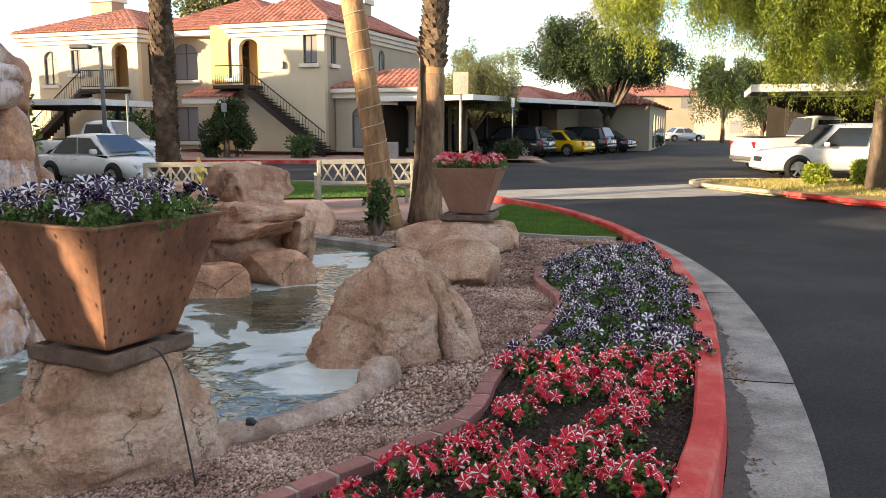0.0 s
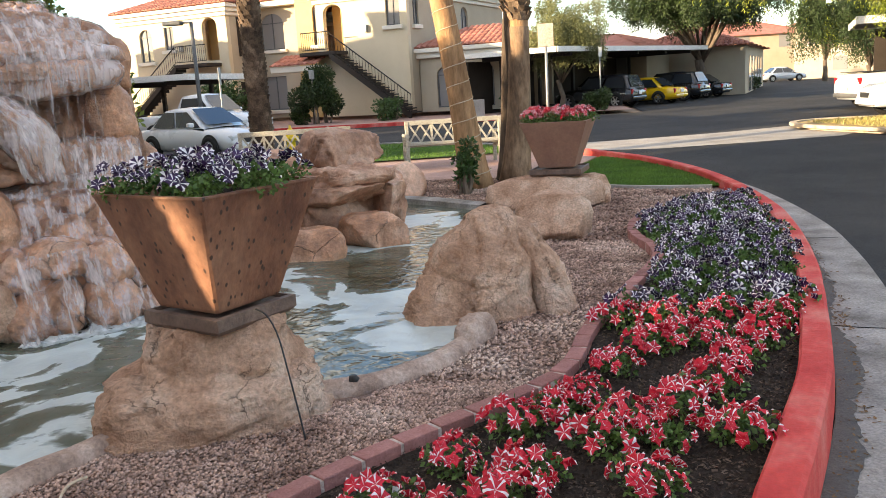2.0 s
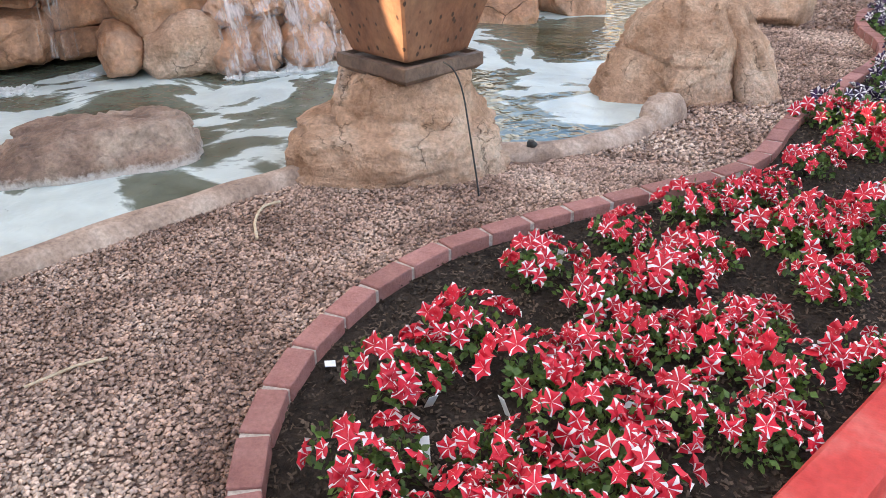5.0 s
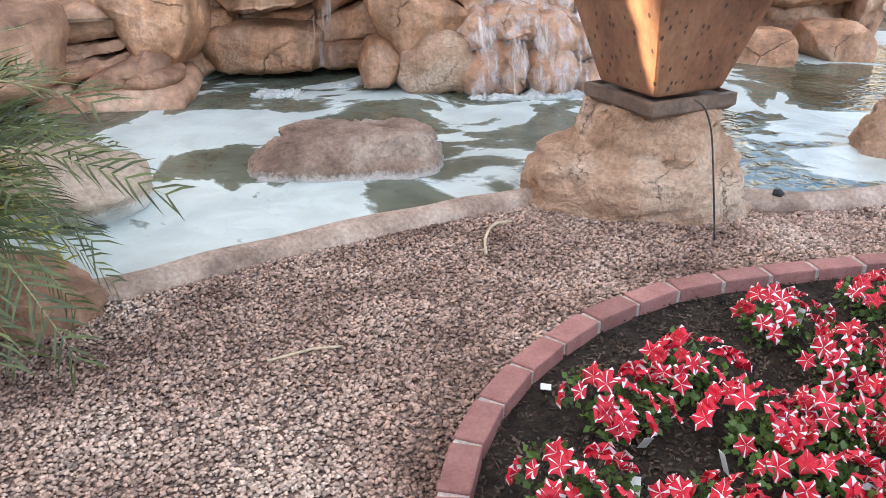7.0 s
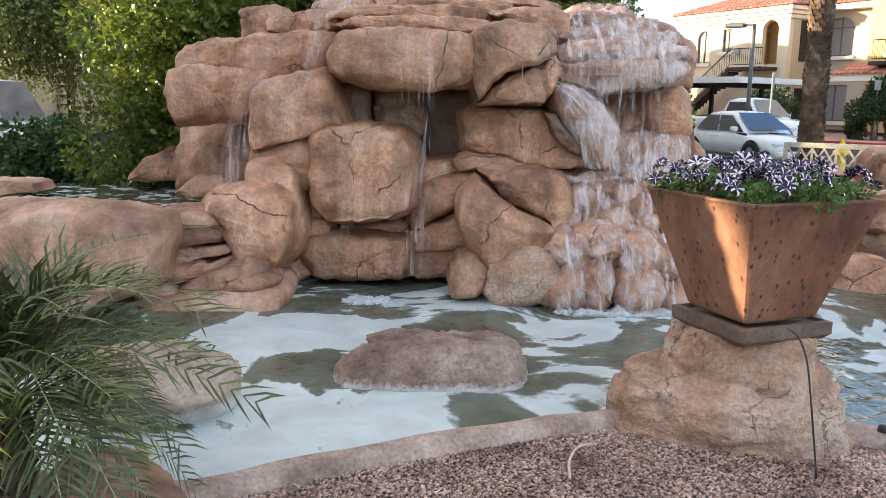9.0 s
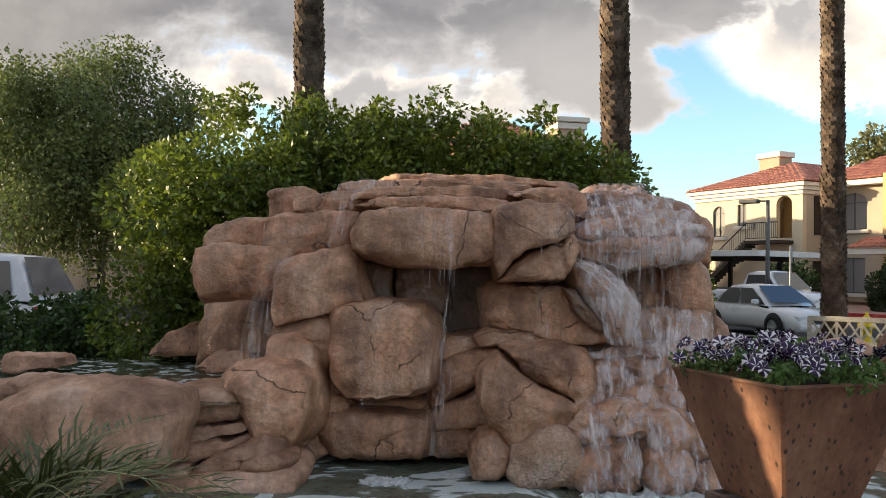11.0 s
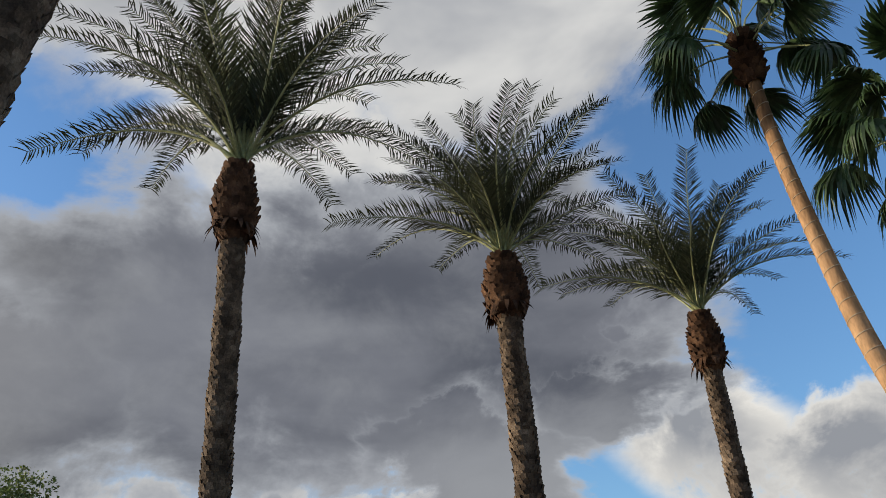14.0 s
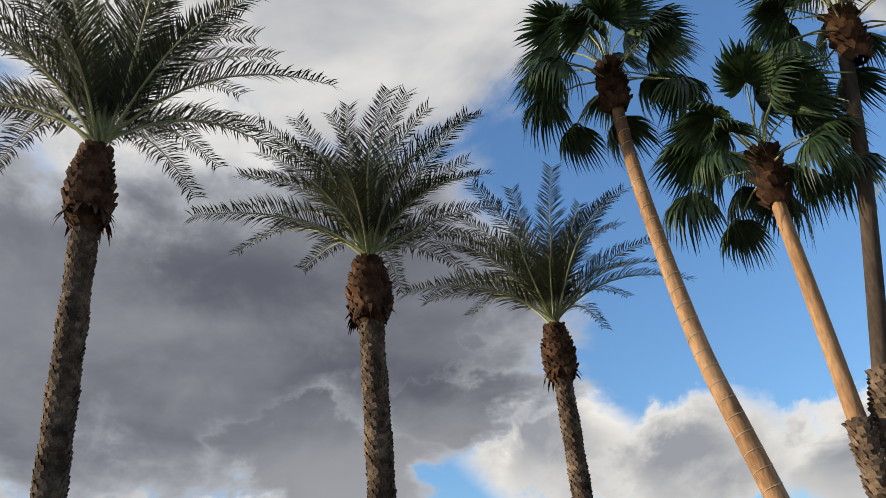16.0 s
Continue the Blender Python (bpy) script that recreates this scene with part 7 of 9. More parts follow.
def tree(name, label, base, height, trunk_r, clumps, leaves, size, material, seed, droop=0.0, fork=0.35, long=1.8, flatten=0.8):
    rng = random.Random(seed)
    base = Vector(base)
    t = thing(name, label, "tree", at=Matrix.Translation(base))
    v, f = [], []
    cl = [(c[0] - base.x, c[1] - base.y, c[2] - base.z, c[3]) for c in clumps]
    y0 = height * fork
    def add(path, rad, sides=8):
        a, q = tube_arrays(path, rad, sides)
        o = len(v)
        v.extend(a)
        f.extend(tuple(i + o for i in k) for k in q)
    add([(0, 0, -0.1), (0.05, 0.03, y0 * 0.5), (rng.uniform(-0.2, 0.2), 0, y0)], [trunk_r * 1.25, trunk_r, trunk_r * 0.85], 12)
    for c in cl[:: max(1, len(cl) // 16)]:
        tip = Vector(c[:3])
        m = Vector((tip.x * 0.45, tip.y * 0.45, y0 + (tip.z - y0) * 0.6)) + Vector((rng.uniform(-0.3, 0.3), rng.uniform(-0.3, 0.3), 0.2))
        add([(0, 0, y0 * 0.92), m, tip], [trunk_r * 0.5, trunk_r * 0.28, trunk_r * 0.08], 6)
    part("trunk", mesh_of("trunk", v, f, M["wood"], True), None, t)
    part("crown", leaf_mesh("crown", cl, leaves, size, M[material], seed, droop=droop, flatten=flatten, long=long), None, t)
    return t


def blobs(cx, cy, cz, rx, ry, rz, n, r0, r1, seed):
    rng = random.Random(seed)
    out = []
    for _ in range(n):
        d = Vector((rng.gauss(0, 1), rng.gauss(0, 1), rng.gauss(0, 1))).normalized() * rng.uniform(0.35, 1.0)
        out.append((cx + d.x * rx, cy + d.y * ry, cz + d.z * rz, rng.uniform(r0, r1)))
    return out


def strands_mesh(name, clumps, strands, each, size, material, seed, drop):
    """Hanging strands of small leaves, started inside the clumps: (x, y, z, radius) each."""
    rng = np.random.default_rng(seed)
    c = np.array(clumps, float)
    w = c[:, 3] ** 2
    k = rng.choice(len(c), strands, p=w / w.sum())
    d = rng.normal(size=(strands, 3))
    d /= np.linalg.norm(d, axis=1)[:, None]
    top = c[k, :3] + d * c[k, 3:4] * rng.uniform(0.3, 1.0, (strands, 1))
    ln = rng.uniform(*drop, strands)
    out = d * [1, 1, 0] * rng.uniform(0.05, 0.35, (strands, 1))
    f = rng.uniform(0, 1, (strands, each))
    pos = top[:, None] + out[:, None] * np.sqrt(f)[..., None]
    pos[..., 2] -= ln[:, None] * f ** 1.3
    pos = (pos + rng.normal(size=pos.shape) * 0.045).reshape(-1, 3)
    n = len(pos)
    ax = rng.normal(size=(n, 3)) * 0.55 + [0, 0, -0.7]
    ax /= np.linalg.norm(ax, axis=1)[:, None]
    sd = np.cross(ax, rng.normal(size=(n, 3)))
    sd /= np.linalg.norm(sd, axis=1)[:, None]
    L = size * rng.uniform(0.7, 1.4, (n, 1))
    v = np.stack([pos, pos + ax * L + sd * L * 0.22, pos + ax * L * 2, pos + ax * L - sd * L * 0.22], 1).reshape(-1, 3)
    return mesh_np(name, v, np.arange(n * 4).reshape(-1, 4), M[material])

MES = (blobs(11.0, 20.0, 4.9, 4.2, 3.2, 1.6, 80, 0.35, 0.75, 51) + blobs(10.6, 19.4, 3.55, 2.9, 1.6, 0.5, 30, 0.3, 0.5, 52) + blobs(4.7, 20, 4.9, 1.0, 1.2, 0.9, 22, 0.25, 0.45, 53)
       + blobs(6.7, 20, 4.8, 1.5, 1.2, 0.55, 24, 0.25, 0.45, 54))
mes = tree("mesquite_tree", "large drooping lime-green mesquite tree on the kerbed island", (10.95, 20.6, -0.05), 6.0, 0.27, MES, 130000, 0.031, "mesquite", 53, droop=0.6, fork=0.55, long=2.6)
part("hanging_leaves", strands_mesh("hanging_leaves", [(c[0] - 10.95, c[1] - 20.6, c[2] + 0.05, c[3]) for c in MES], 6800, 44, 0.039, "mesquite", 57, (0.4, 1.5)), None, mes)
tree("shade_tree", "broad dark green shade tree beside the carport", (10.5, 52.5, -0.1), 6.5, 0.3, blobs(10.1, 52, 5.8, 5.0, 3.4, 1.5, 120, 0.35, 0.9, 54) + blobs(8.0, 51, 7.2, 2.2, 2, 1.2, 30, 0.3, 0.7, 154)
     + blobs(10.1, 52, 5.9, 5.8, 3.6, 2.1, 60, 0.15, 0.4, 155), 120000, 0.072, "darktree", 55, droop=0.7)
tree("pale_tree", "thin pale olive tree behind the palms", (1.6, 41.0, -0.1), 4.5, 0.12, blobs(1.7, 40.0, 3.9, 2.4, 1.6, 1.8, 80, 0.2, 0.55, 56), 46000, 0.045, "paletree", 57, droop=0.7)
tree("shade_tree", "dark green tree over the street", (17.8, 46.0, -0.1), 4.0, 0.12, blobs(17.6, 46, 4.5, 4.4, 2, 1.1, 90, 0.2, 0.55, 58), 64000, 0.055, "darktree", 59, droop=2.2)
tree("shade_tree", "dense grey green tree beyond the hedge", W(-13.0, 23.6, -0.1), 6.5, 0.2, [(*W(c[0], c[1], c[2])[:], c[3]) for c in blobs(-11.3, 23.6, 5.2, 3.7, 2.6, 3.1, 140, 0.35, 1.0, 60)], 84000, 0.070, "olivetree", 61, droop=1.2)
tree("far_tree", "slim eucalyptus tree behind the apartments", (-15.2, 60, 0), 9, 0.25, blobs(-15.6, 60, 9.5, 2.6, 2, 2.2, 24, 0.6, 1.0, 62), 5000, 0.18, "paletree", 63)
tree("far_tree", "green street tree far down the road", (27, 80, 0), 5, 0.2, blobs(27, 80, 5.0, 2.4, 2, 2.0, 24, 0.6, 1.0, 64), 5000, 0.2, "mesquite", 65)


# ---- apartments ----
def tiled_slope(name, corner, along, up, width, rise, hip0, hip1):
    """A pitched roof face of barrel tiles: from the eave corner, along the eave and up the slope, cut by hips at its ends."""
    corner, along, up = Vector(corner), Vector(along).normalized(), Vector(up)
    ln = up.length
    updir = up / ln
    nrm = along.cross(updir)
    if nrm.z < 0:
        nrm = -nrm
    vs, fs = [], []
    pitch = 0.30
    x = 0.0
    while x < width - 0.05:
        xm = x + pitch / 2
        t = min(1.0, (xm / hip0) if hip0 > 0 else 1.0, ((width - xm) / hip1) if hip1 > 0 else 1.0)
        if t > 0.03:
            steps = max(1, int(t * ln / 0.42))
            for i in range(steps):
                s0, s1 = i * t * ln / steps, (i + 1) * t * ln / steps + 0.04
                b = len(vs)
                for s, lift in ((s0, 0.03), (s1, 0.0)):
                    for dx, h in ((0.0, 0.0), (0.22, 0.075), (0.5, 0.10), (0.78, 0.075), (1.0, 0.0)):
                        vs.append(corner + along * (x + dx * pitch) + updir * s + nrm * (h + lift))
                for k in range(4):
                    fs.append((b + k, b + k + 1, b + k + 6, b + k + 5))
                fs.append((b, b + 4, b + 3, b + 2, b + 1))
        x += pitch
    return mesh_of(name, vs, fs, M["tile"])


def hip_roof(parent, x0, x1, y0, y1, z, rise, over=0.5, name="roof"):
    x0, x1, y0, y1 = x0 - over, x1 + over, y0 - over, y1 + over
    w, d = x1 - x0, y1 - y0
    half = min(w, d) / 2
    r = part(name, mesh_of(name, [(x0, y0, z), (x1, y0, z), (x1, y1, z), (x0, y1, z), (x0 + half, y0 + half, z + rise), (x1 - half, y0 + half, z + rise), (x1 - half, y1 - half, z + rise), (x0 + half, y1 - half, z + rise)],
             [(0, 1, 5, 4), (1, 2, 6, 5), (2, 3, 7, 6), (3, 0, 4, 7), (4, 5, 6, 7), (3, 2, 1, 0)], M["tile"]), None, parent, "red barrel tile roof")
    for cx, al, up, wd in (((x0, y1, z), (1, 0, 0), (0, -half, rise), w), ((x0, y0, z), (0, 1, 0), (half, 0, rise), d), ((x1, y0, z), (0, 1, 0), (-half, 0, rise), d)):
        part("tiles", tiled_slope("tiles", cx, al, up, wd, rise, half, half), None, r)
    return r


def arch_outline(x0, x1, z0, z1, rise, n=10):
    pts = [(x0, z0), (x1, z0), (x1, z1 - rise)]
    c = (x0 + x1) / 2
    for k in range(1, n):
        a = math.pi * k / n
        pts.append((c + (x1 - x0) / 2 * math.cos(a), z1 - rise + rise * math.sin(a)))
    return pts + [(x0, z1 - rise)]


def panel(name, outline, y, thick, material):
    """An upright slab with the outline in x and z, from y back by its thickness."""
    n = len(outline)
    vs = [(x, y, z) for x, z in outline] + [(x, y - thick, z) for x, z in outline]
    fs = [tuple(range(n)), tuple(range(2 * n - 1, n - 1, -1))] + [(i, i + n, (i + 1) % n + n, (i + 1) % n) for i in range(n)]
    me = mesh_of(name, vs, fs, material)
    bm = bmesh.new()
    bm.from_mesh(me)
    bmesh.ops.recalc_face_normals(bm, faces=bm.faces[:])
    bm.to_mesh(me)
    bm.free()
    return me


def wall_with_holes(name, x0, x1, z0, z1, y, thick, holes, material):
    """A wall facing +y with openings cut through it: (x0, x1, z0, z1, arch rise) each."""
    bm = bmesh.new()
    loops = []
    for o in [[(x0, z0), (x1, z0), (x1, z1), (x0, z1)]] + [arch_outline(*h) if h[4] else [(h[0], h[2]), (h[1], h[2]), (h[1], h[3]), (h[0], h[3])] for h in holes]:
        vs = [bm.verts.new((p[0], y, p[1])) for p in o]
        loops += [bm.edges.new((vs[i], vs[(i + 1) % len(vs)])) for i in range(len(vs))]
    bmesh.ops.triangle_fill(bm, edges=loops, use_beauty=True, normal=(0, 1, 0))
    r = bmesh.ops.extrude_face_region(bm, geom=bm.faces[:])
    bmesh.ops.translate(bm, vec=(0, -thick, 0), verts=[g for g in r["geom"] if isinstance(g, bmesh.types.BMVert)])
    bmesh.ops.recalc_face_normals(bm, faces=bm.faces[:])
    return to_mesh(name, bm, material)


def window(parent, x0, x1, z0, z1, y, rise=0.0, depth=0.14, sill=True, m=None):
    m = m or Matrix.Identity(4)
    o = arch_outline(x0, x1, z0, z1, rise) if rise else [(x0, z0), (x1, z0), (x1, z1), (x0, z1)]
    w = part("window", panel("window", o, y - depth, 0.03, M["pane"]), None, parent, "dark glazed window", at=m)
    c, cz = (x0 + x1) / 2, (z0 + z1) / 2
    bm = bmesh.new()
    for bx, bz, sx, sz in ((x0 + 0.03, cz - rise / 2, 0.06, z1 - z0 - rise), (x1 - 0.03, cz - rise / 2, 0.06, z1 - z0 - rise), (c, cz, 0.05, z1 - z0 - 0.02), (c, z0 + 0.03, x1 - x0 - 0.12, 0.06), (c, z1 - rise, x1 - x0 - 0.12, 0.05)):
        box(bm, bx, y - depth + 0.02, bz, sx, 0.05, sz)
    part("frame", bm, M["grey"], w)
    if sill:
        part("sill", boxed(c, y + 0.05, z0 - 0.11, x1 - x0 + 0.35, 0.22, 0.20, 0.02), M["cream"], w, "cream sill")
    return w


def railing(parent, p0, p1, height, n):
    """Iron balusters and rails between two floor points."""
    p0, p1 = Vector(p0), Vector(p1)
    r = part("railing", mesh_of("railing", *tube_arrays([p0 + Vector((0, 0, height)), p1 + Vector((0, 0, height))], 0.03, 6), M["blackmetal"]), None, parent, "black iron railing")
    part("bottom_rail", mesh_of("bottom_rail", *tube_arrays([p0 + Vector((0, 0, 0.12)), p1 + Vector((0, 0, 0.12))], 0.022, 6), M["blackmetal"]), None, r)
    bar = mesh_of("baluster", *tube_arrays([(0, 0, 0.1), (0, 0, height)], 0.012, 5), M["blackmetal"])
    for k in range(n + 1):
        part("baluster", bar, None, r, at=Matrix.Translation(p0.lerp(p1, k / n)))
    return r


def stairs(parent, top, foot, y, width, steps):
    """A steel stair along x from top (x, z) to foot (x, z)."""
    s = part("stair", mesh_of("stair", [(top[0], y, top[1] - 0.3), (foot[0], y, foot[1] - 0.3), (foot[0], y, foot[1] + 0.02), (top[0], y, top[1] + 0.02),
                                       (top[0], y - 0.06, top[1] - 0.3), (foot[0], y - 0.06, foot[1] - 0.3), (foot[0], y - 0.06, foot[1] + 0.02), (top[0], y - 0.06, top[1] + 0.02)],
                              [(0, 1, 2, 3), (7, 6, 5, 4), (0, 4, 5, 1), (1, 5, 6, 2), (2, 6, 7, 3), (3, 7, 4, 0)], M["brownsteel"]), None, parent, "brown steel outside stair")
    run = (foot[0] - top[0]) / steps
    tread = boxed(0, -width / 2, 0, abs(run) + 0.05, width, 0.06)
    tread = to_mesh("tread", tread, M["brownsteel"])
    riser = to_mesh("riser", boxed(0, -width / 2, 0, 0.04, width, (top[1] - foot[1]) / steps), M["brownsteel"])
    for k in range(steps):
        x, z = top[0] + run * (k + 0.5), top[1] + (foot[1] - top[1]) * (k + 0.5) / steps
        part("tread", tread, None, s, at=Matrix.Translation((x, y, z)))
        part("riser", riser, None, s, at=Matrix.Translation((x - run * 0.5, y, z)))
    railing(parent, (top[0], y - 0.03, top[1]), (foot[0], y - 0.03, foot[1]), 1.0, 26)
    return s


HM = Matrix.Translation((-6.0, 42.6, 0.22)) @ Matrix.Rotation(radians(160.1), 4, "Z")
house = thing("apartment_house", "two-storey cream stucco apartment house with red tile roof", "house", at=HM)
EAVE = 6.45
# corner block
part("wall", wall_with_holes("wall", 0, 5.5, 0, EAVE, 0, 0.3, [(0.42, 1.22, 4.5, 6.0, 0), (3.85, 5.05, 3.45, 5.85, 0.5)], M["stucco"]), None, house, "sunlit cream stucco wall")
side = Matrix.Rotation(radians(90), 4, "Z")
# side, court and back walls: taupe for cream puts their shade into the colour
part("wall", wall_with_holes("wall", -13, -0.302, 0, EAVE, 0, 0.3, [(-7.6, -6.6, 3.7, 5.7, 0.5), (-1.3, -0.7, 4.5, 6.0, 0)], M["taupe"]), None, house, "taupe stucco side wall, darker than the cream for its shade", at=Matrix.Rotation(radians(90), 4, "Z"))
part("inner_wall", boxed(4.45, -1.6, 4.9, 1.9, 0.2, 3.0), M["ochre"], house, "ochre wall inside the porch")
part("inner_wall", boxed(3.75, -0.95, 4.9, 0.16, 1.25, 3.0), M["ochre"], house)
window(house, 0.42, 1.22, 4.5, 6.0, 0)
window(house, -7.6, -6.6, 3.7, 5.7, 0, 0.5, m=side)
window(house, -1.3, -0.7, 4.5, 6.0, 0, m=side)
part("landing", boxed(4.75, 0.55, 3.32, 2.2, 1.5, 0.18, 0.02), M["brownsteel"], house)
railing(house, (5.7, 1.25, 3.4), (4.0, 1.25, 3.4), 1.0, 14)
stairs(house, (4.0, 3.35), (-0.6, 0.0), 1.3, 1.1, 18)
part("wall", wall_with_holes("wall", 5.5, 7.3, 0, 6.7, -0.7, 0.3, [(5.7, 6.2, 3.9, 6.0, 0.3)], M["ochre"]), None, house, "ochre stucco bay")
window(house, 5.7, 6.2, 3.9, 6.0, -0.7, 0.3)
part("wall", boxed(7.15, -1.7, 3.35, 0.3, 1.9, 6.7), M["ochre"], house)
part("porch_roof", boxed(6.3, 0.55, 2.62, 3.0, 1.6, 0.30, 0.04), M["cream"], house, "cream cornice over the entry")
part("tiles", tiled_slope("tiles", (4.8, 1.45, 2.78), (1, 0, 0), (0, -1.5, 0.55), 3.0, 0.5, 0, 0), None, house)
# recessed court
part("wall", wall_with_holes("wall", 7.3, 11.6, 0, 6.5, -2.5, 0.3, [(9.5, 11.15, 3.95, 6.0, 0.55), (9.6, 11.2, 0.45, 2.4, 0)], M["taupe"]), None, house, "taupe stucco wall of the court, darker than the cream for its shade")
window(house, 9.5, 11.15, 3.95, 6.0, -2.5, 0.55)
window(house, 9.6, 11.2, 0.45, 2.4, -2.5)
# far wing
part("wall", wall_with_holes("wall", 11.6, 19.8, 0, EAVE, 0, 0.3, [(12.3, 13.4, 3.5, 5.9, 0.5), (17.3, 18.3, 3.7, 5.6, 0.45), (15.6, 16.3, 4.3, 5.6, 0)], M["stucco"]), None, house, "sunlit cream stucco wall of the wing")
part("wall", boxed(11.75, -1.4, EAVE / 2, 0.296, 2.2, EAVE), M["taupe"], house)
part("door", boxed(11.58, -1.3, 1.1, 0.06, 1.0, 2.2), M["brownsteel"], house, "dark brown entrance door")
part("door", boxed(11.58, -1.3, 4.75, 0.06, 0.8, 2.2), M["brownsteel"], house, "dark opening")
part("inner_wall", boxed(12.9, -1.5, 4.9, 2.4, 0.2, 3.0), M["ochre"], house)
window(house, 17.3, 18.3, 3.7, 5.6, 0, 0.45)
window(house, 15.6, 16.3, 4.3, 5.6, 0)
part("landing", boxed(13.4, 0.55, 3.25, 2.4, 1.5, 0.18, 0.02), M["brownsteel"], house)
railing(house, (12.2, 1.25, 3.35), (14.5, 1.25, 3.35), 1.0, 16)
stairs(house, (14.5, 3.3), (19.0, 0.0), 1.3, 1.1, 18)
part("wall", boxed(19.65, -5, EAVE / 2, 0.3, 9.7, EAVE), M["stucco"], house)
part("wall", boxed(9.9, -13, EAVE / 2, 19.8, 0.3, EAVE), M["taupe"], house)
for x0, x1, y0, y1 in ((0, 5.5, -13, 0), (11.6, 19.8, -13, 0)):
    for k, (o, z, h) in enumerate(((0.12, EAVE - 0.42, 0.22), (0.26, EAVE - 0.20, 0.22), (0.42, EAVE + 0.02, 0.22))):
        part("cornice", boxed((x0 + x1) / 2, (y0 + y1) / 2, z, x1 - x0 + 2 * o, y1 - y0 + 2 * o, h, 0.03), M["cream"], house, "stepped cream cornice")
    hip_roof(house, x0, x1, y0, y1, EAVE + 0.14, 1.75)
part("cornice", boxed(8.55, -2.3, 6.5, 6.0, 0.8, 0.30, 0.03), M["cream"], house)
hip_roof(house, 4.0, 13.0, -13.0, -2.2, 6.68, 2.3, 0.4)
# single-storey bay at the corner
part("bay", wall_with_holes("bay", -6.0, -0.05, 0, 2.75, -1.0, 0.3, [(-2.2, -1.0, 0.2, 2.3, 0.45), (-4.2, -3.4, 0.2, 2.3, 0.4)], M["taupe"]), None, house, "taupe ground-floor bay")
part("bay", boxed(-3.0, -5, 1.4, 5.9, 0.3, 2.8), M["taupe"], house)
window(house, -2.2, -1.0, 0.2, 2.3, -1.0, 0.45, sill=False)
window(house, -4.2, -3.4, 0.2, 2.3, -1.0, 0.4, sill=False)
part("cornice", boxed(-3.0, -3.0, 2.88, 6.4, 4.6, 0.28, 0.03), M["cream"], house)
part("cornice", boxed(-3.0, -3.0, 3.12, 6.8, 5.0, 0.22, 0.03), M["cream"], house)
hip_roof(house, -6.0, -0.1, -5.0, -0.9, 3.24, 1.0, 0.35, "bay_roof")
for x, y in ((17.0, -4.0), (3.0, -10.0)):
    ch = part("chimney", boxed(x, y, 7.6, 1.6, 1.1, 2.6, 0.02), M["dull"], house, "square stucco chimney")
    part("cap", boxed(x, y, 8.95, 1.9, 1.4, 0.35, 0.05), M["cream"], ch)
for x, z in ((2.4, 4.45), (15.0, 4.3)):
    part("wall_lamp", boxed(x, 0.12, z, 0.22, 0.2, 0.38, 0.04), M["galv"], house, "small wall lantern")
ch = thing("chimney_tower", "ochre stucco chimney with cream cap of a farther house", "chimney", at=pose(-23.1, 32.7, 0, 0, 0, -35))
part("shaft", boxed(0, 0, 4.2, 1.6, 1.3, 8.4, 0.02), M["dull"], ch)
part("cap", boxed(0, 0, 8.55, 1.8, 1.5, 0.3, 0.04), M["cream"], ch)
part("cap", boxed(0, 0, 8.85, 2.0, 1.7, 0.25, 0.04), M["cream"], ch)
thing("house_pavement", "pink concrete walk before the apartment house", "pavement", kind="structure", data=flat("house_pavement", [(4.6, 37.8), (-2, 37.2), (-12, 37.5), (-40, 40), (-40, 70), (4.6, 70)], 0.03, M["pinkpave"]))
thing("house_kerb", "red-painted kerb along the house pavement", "kerb", kind="structure",
      data=sweep("house_kerb", smooth_line([(-0.8, 37.1), (-2, 37.0), (-12, 37.3), (-40, 39.8)], 1.0), [(0.08, -0.13), (0.08, 0.045), (-0.12, 0.045), (-0.12, -0.05)], M["redpaint"]))


def shrub(x, y, z, rx, rz, n, seed, label, material="shrub", size=0.07):
    cl = [(c[0], c[1], c[2], c[3]) for c in blobs(x, y, z + rz, rx * 0.75, rx * 0.75, rz * 0.75, 16, rx * 0.3, rx * 0.45, seed)]
    return hedge("shrub", label, cl, n, size, material, seed, (x, y, z), "shrub")


shrub(-10.35, 40.3, 0.05, 1.35, 1.4, 12000, 71, "clipped round green shrub beside the stair", "darktree", size=0.075)
shrub(-6.9, 39.9, 0.05, 0.9, 0.55, 1600, 72, "low shrub at the foot of the stair", size=0.09)
shrub(-11.5, 40.6, 0.05, 0.8, 0.5, 1500, 73, "low dark shrub under the windows", "darktree", 0.09)
shrub(-16.5, 43.5, 0.05, 1.8, 1.3, 3600, 74, "dense green shrub under the balcony", size=0.11)
shrub(-0.9, 41.4, 0.05, 0.7, 0.5, 1500, 75, "low dark shrub beside the bay", size=0.09)
shrub(9.98, 21.9, -0.05, 0.38, 0.34, 2600, 76, "small bright green shrub on the kerbed island", "mesquite", 0.06)
shrub(11.15, 21.9, -0.05, 0.42, 0.38, 2600, 77, "small bright green shrub on the kerbed island", "mesquite", 0.06)
shrub(3.1, 38.6, -0.1, 0.8, 0.55, 1800, 78, "dark shrub at the end of the carport", "darktree", 0.09)
shrub(13.5, 58.5, -0.1, 0.7, 0.5, 1200, 79, "low shrub before the garages", "darktree", 0.11)
shrub(15.6, 61.5, -0.1, 0.7, 0.5, 1200, 80, "low shrub before the garages", "darktree", 0.11)
shrub(-0.95, 12.0, 0.0, 0.22, 0.42, 900, 81, "thin leafy shrub at the foot of the palms", "shrub", 0.045)

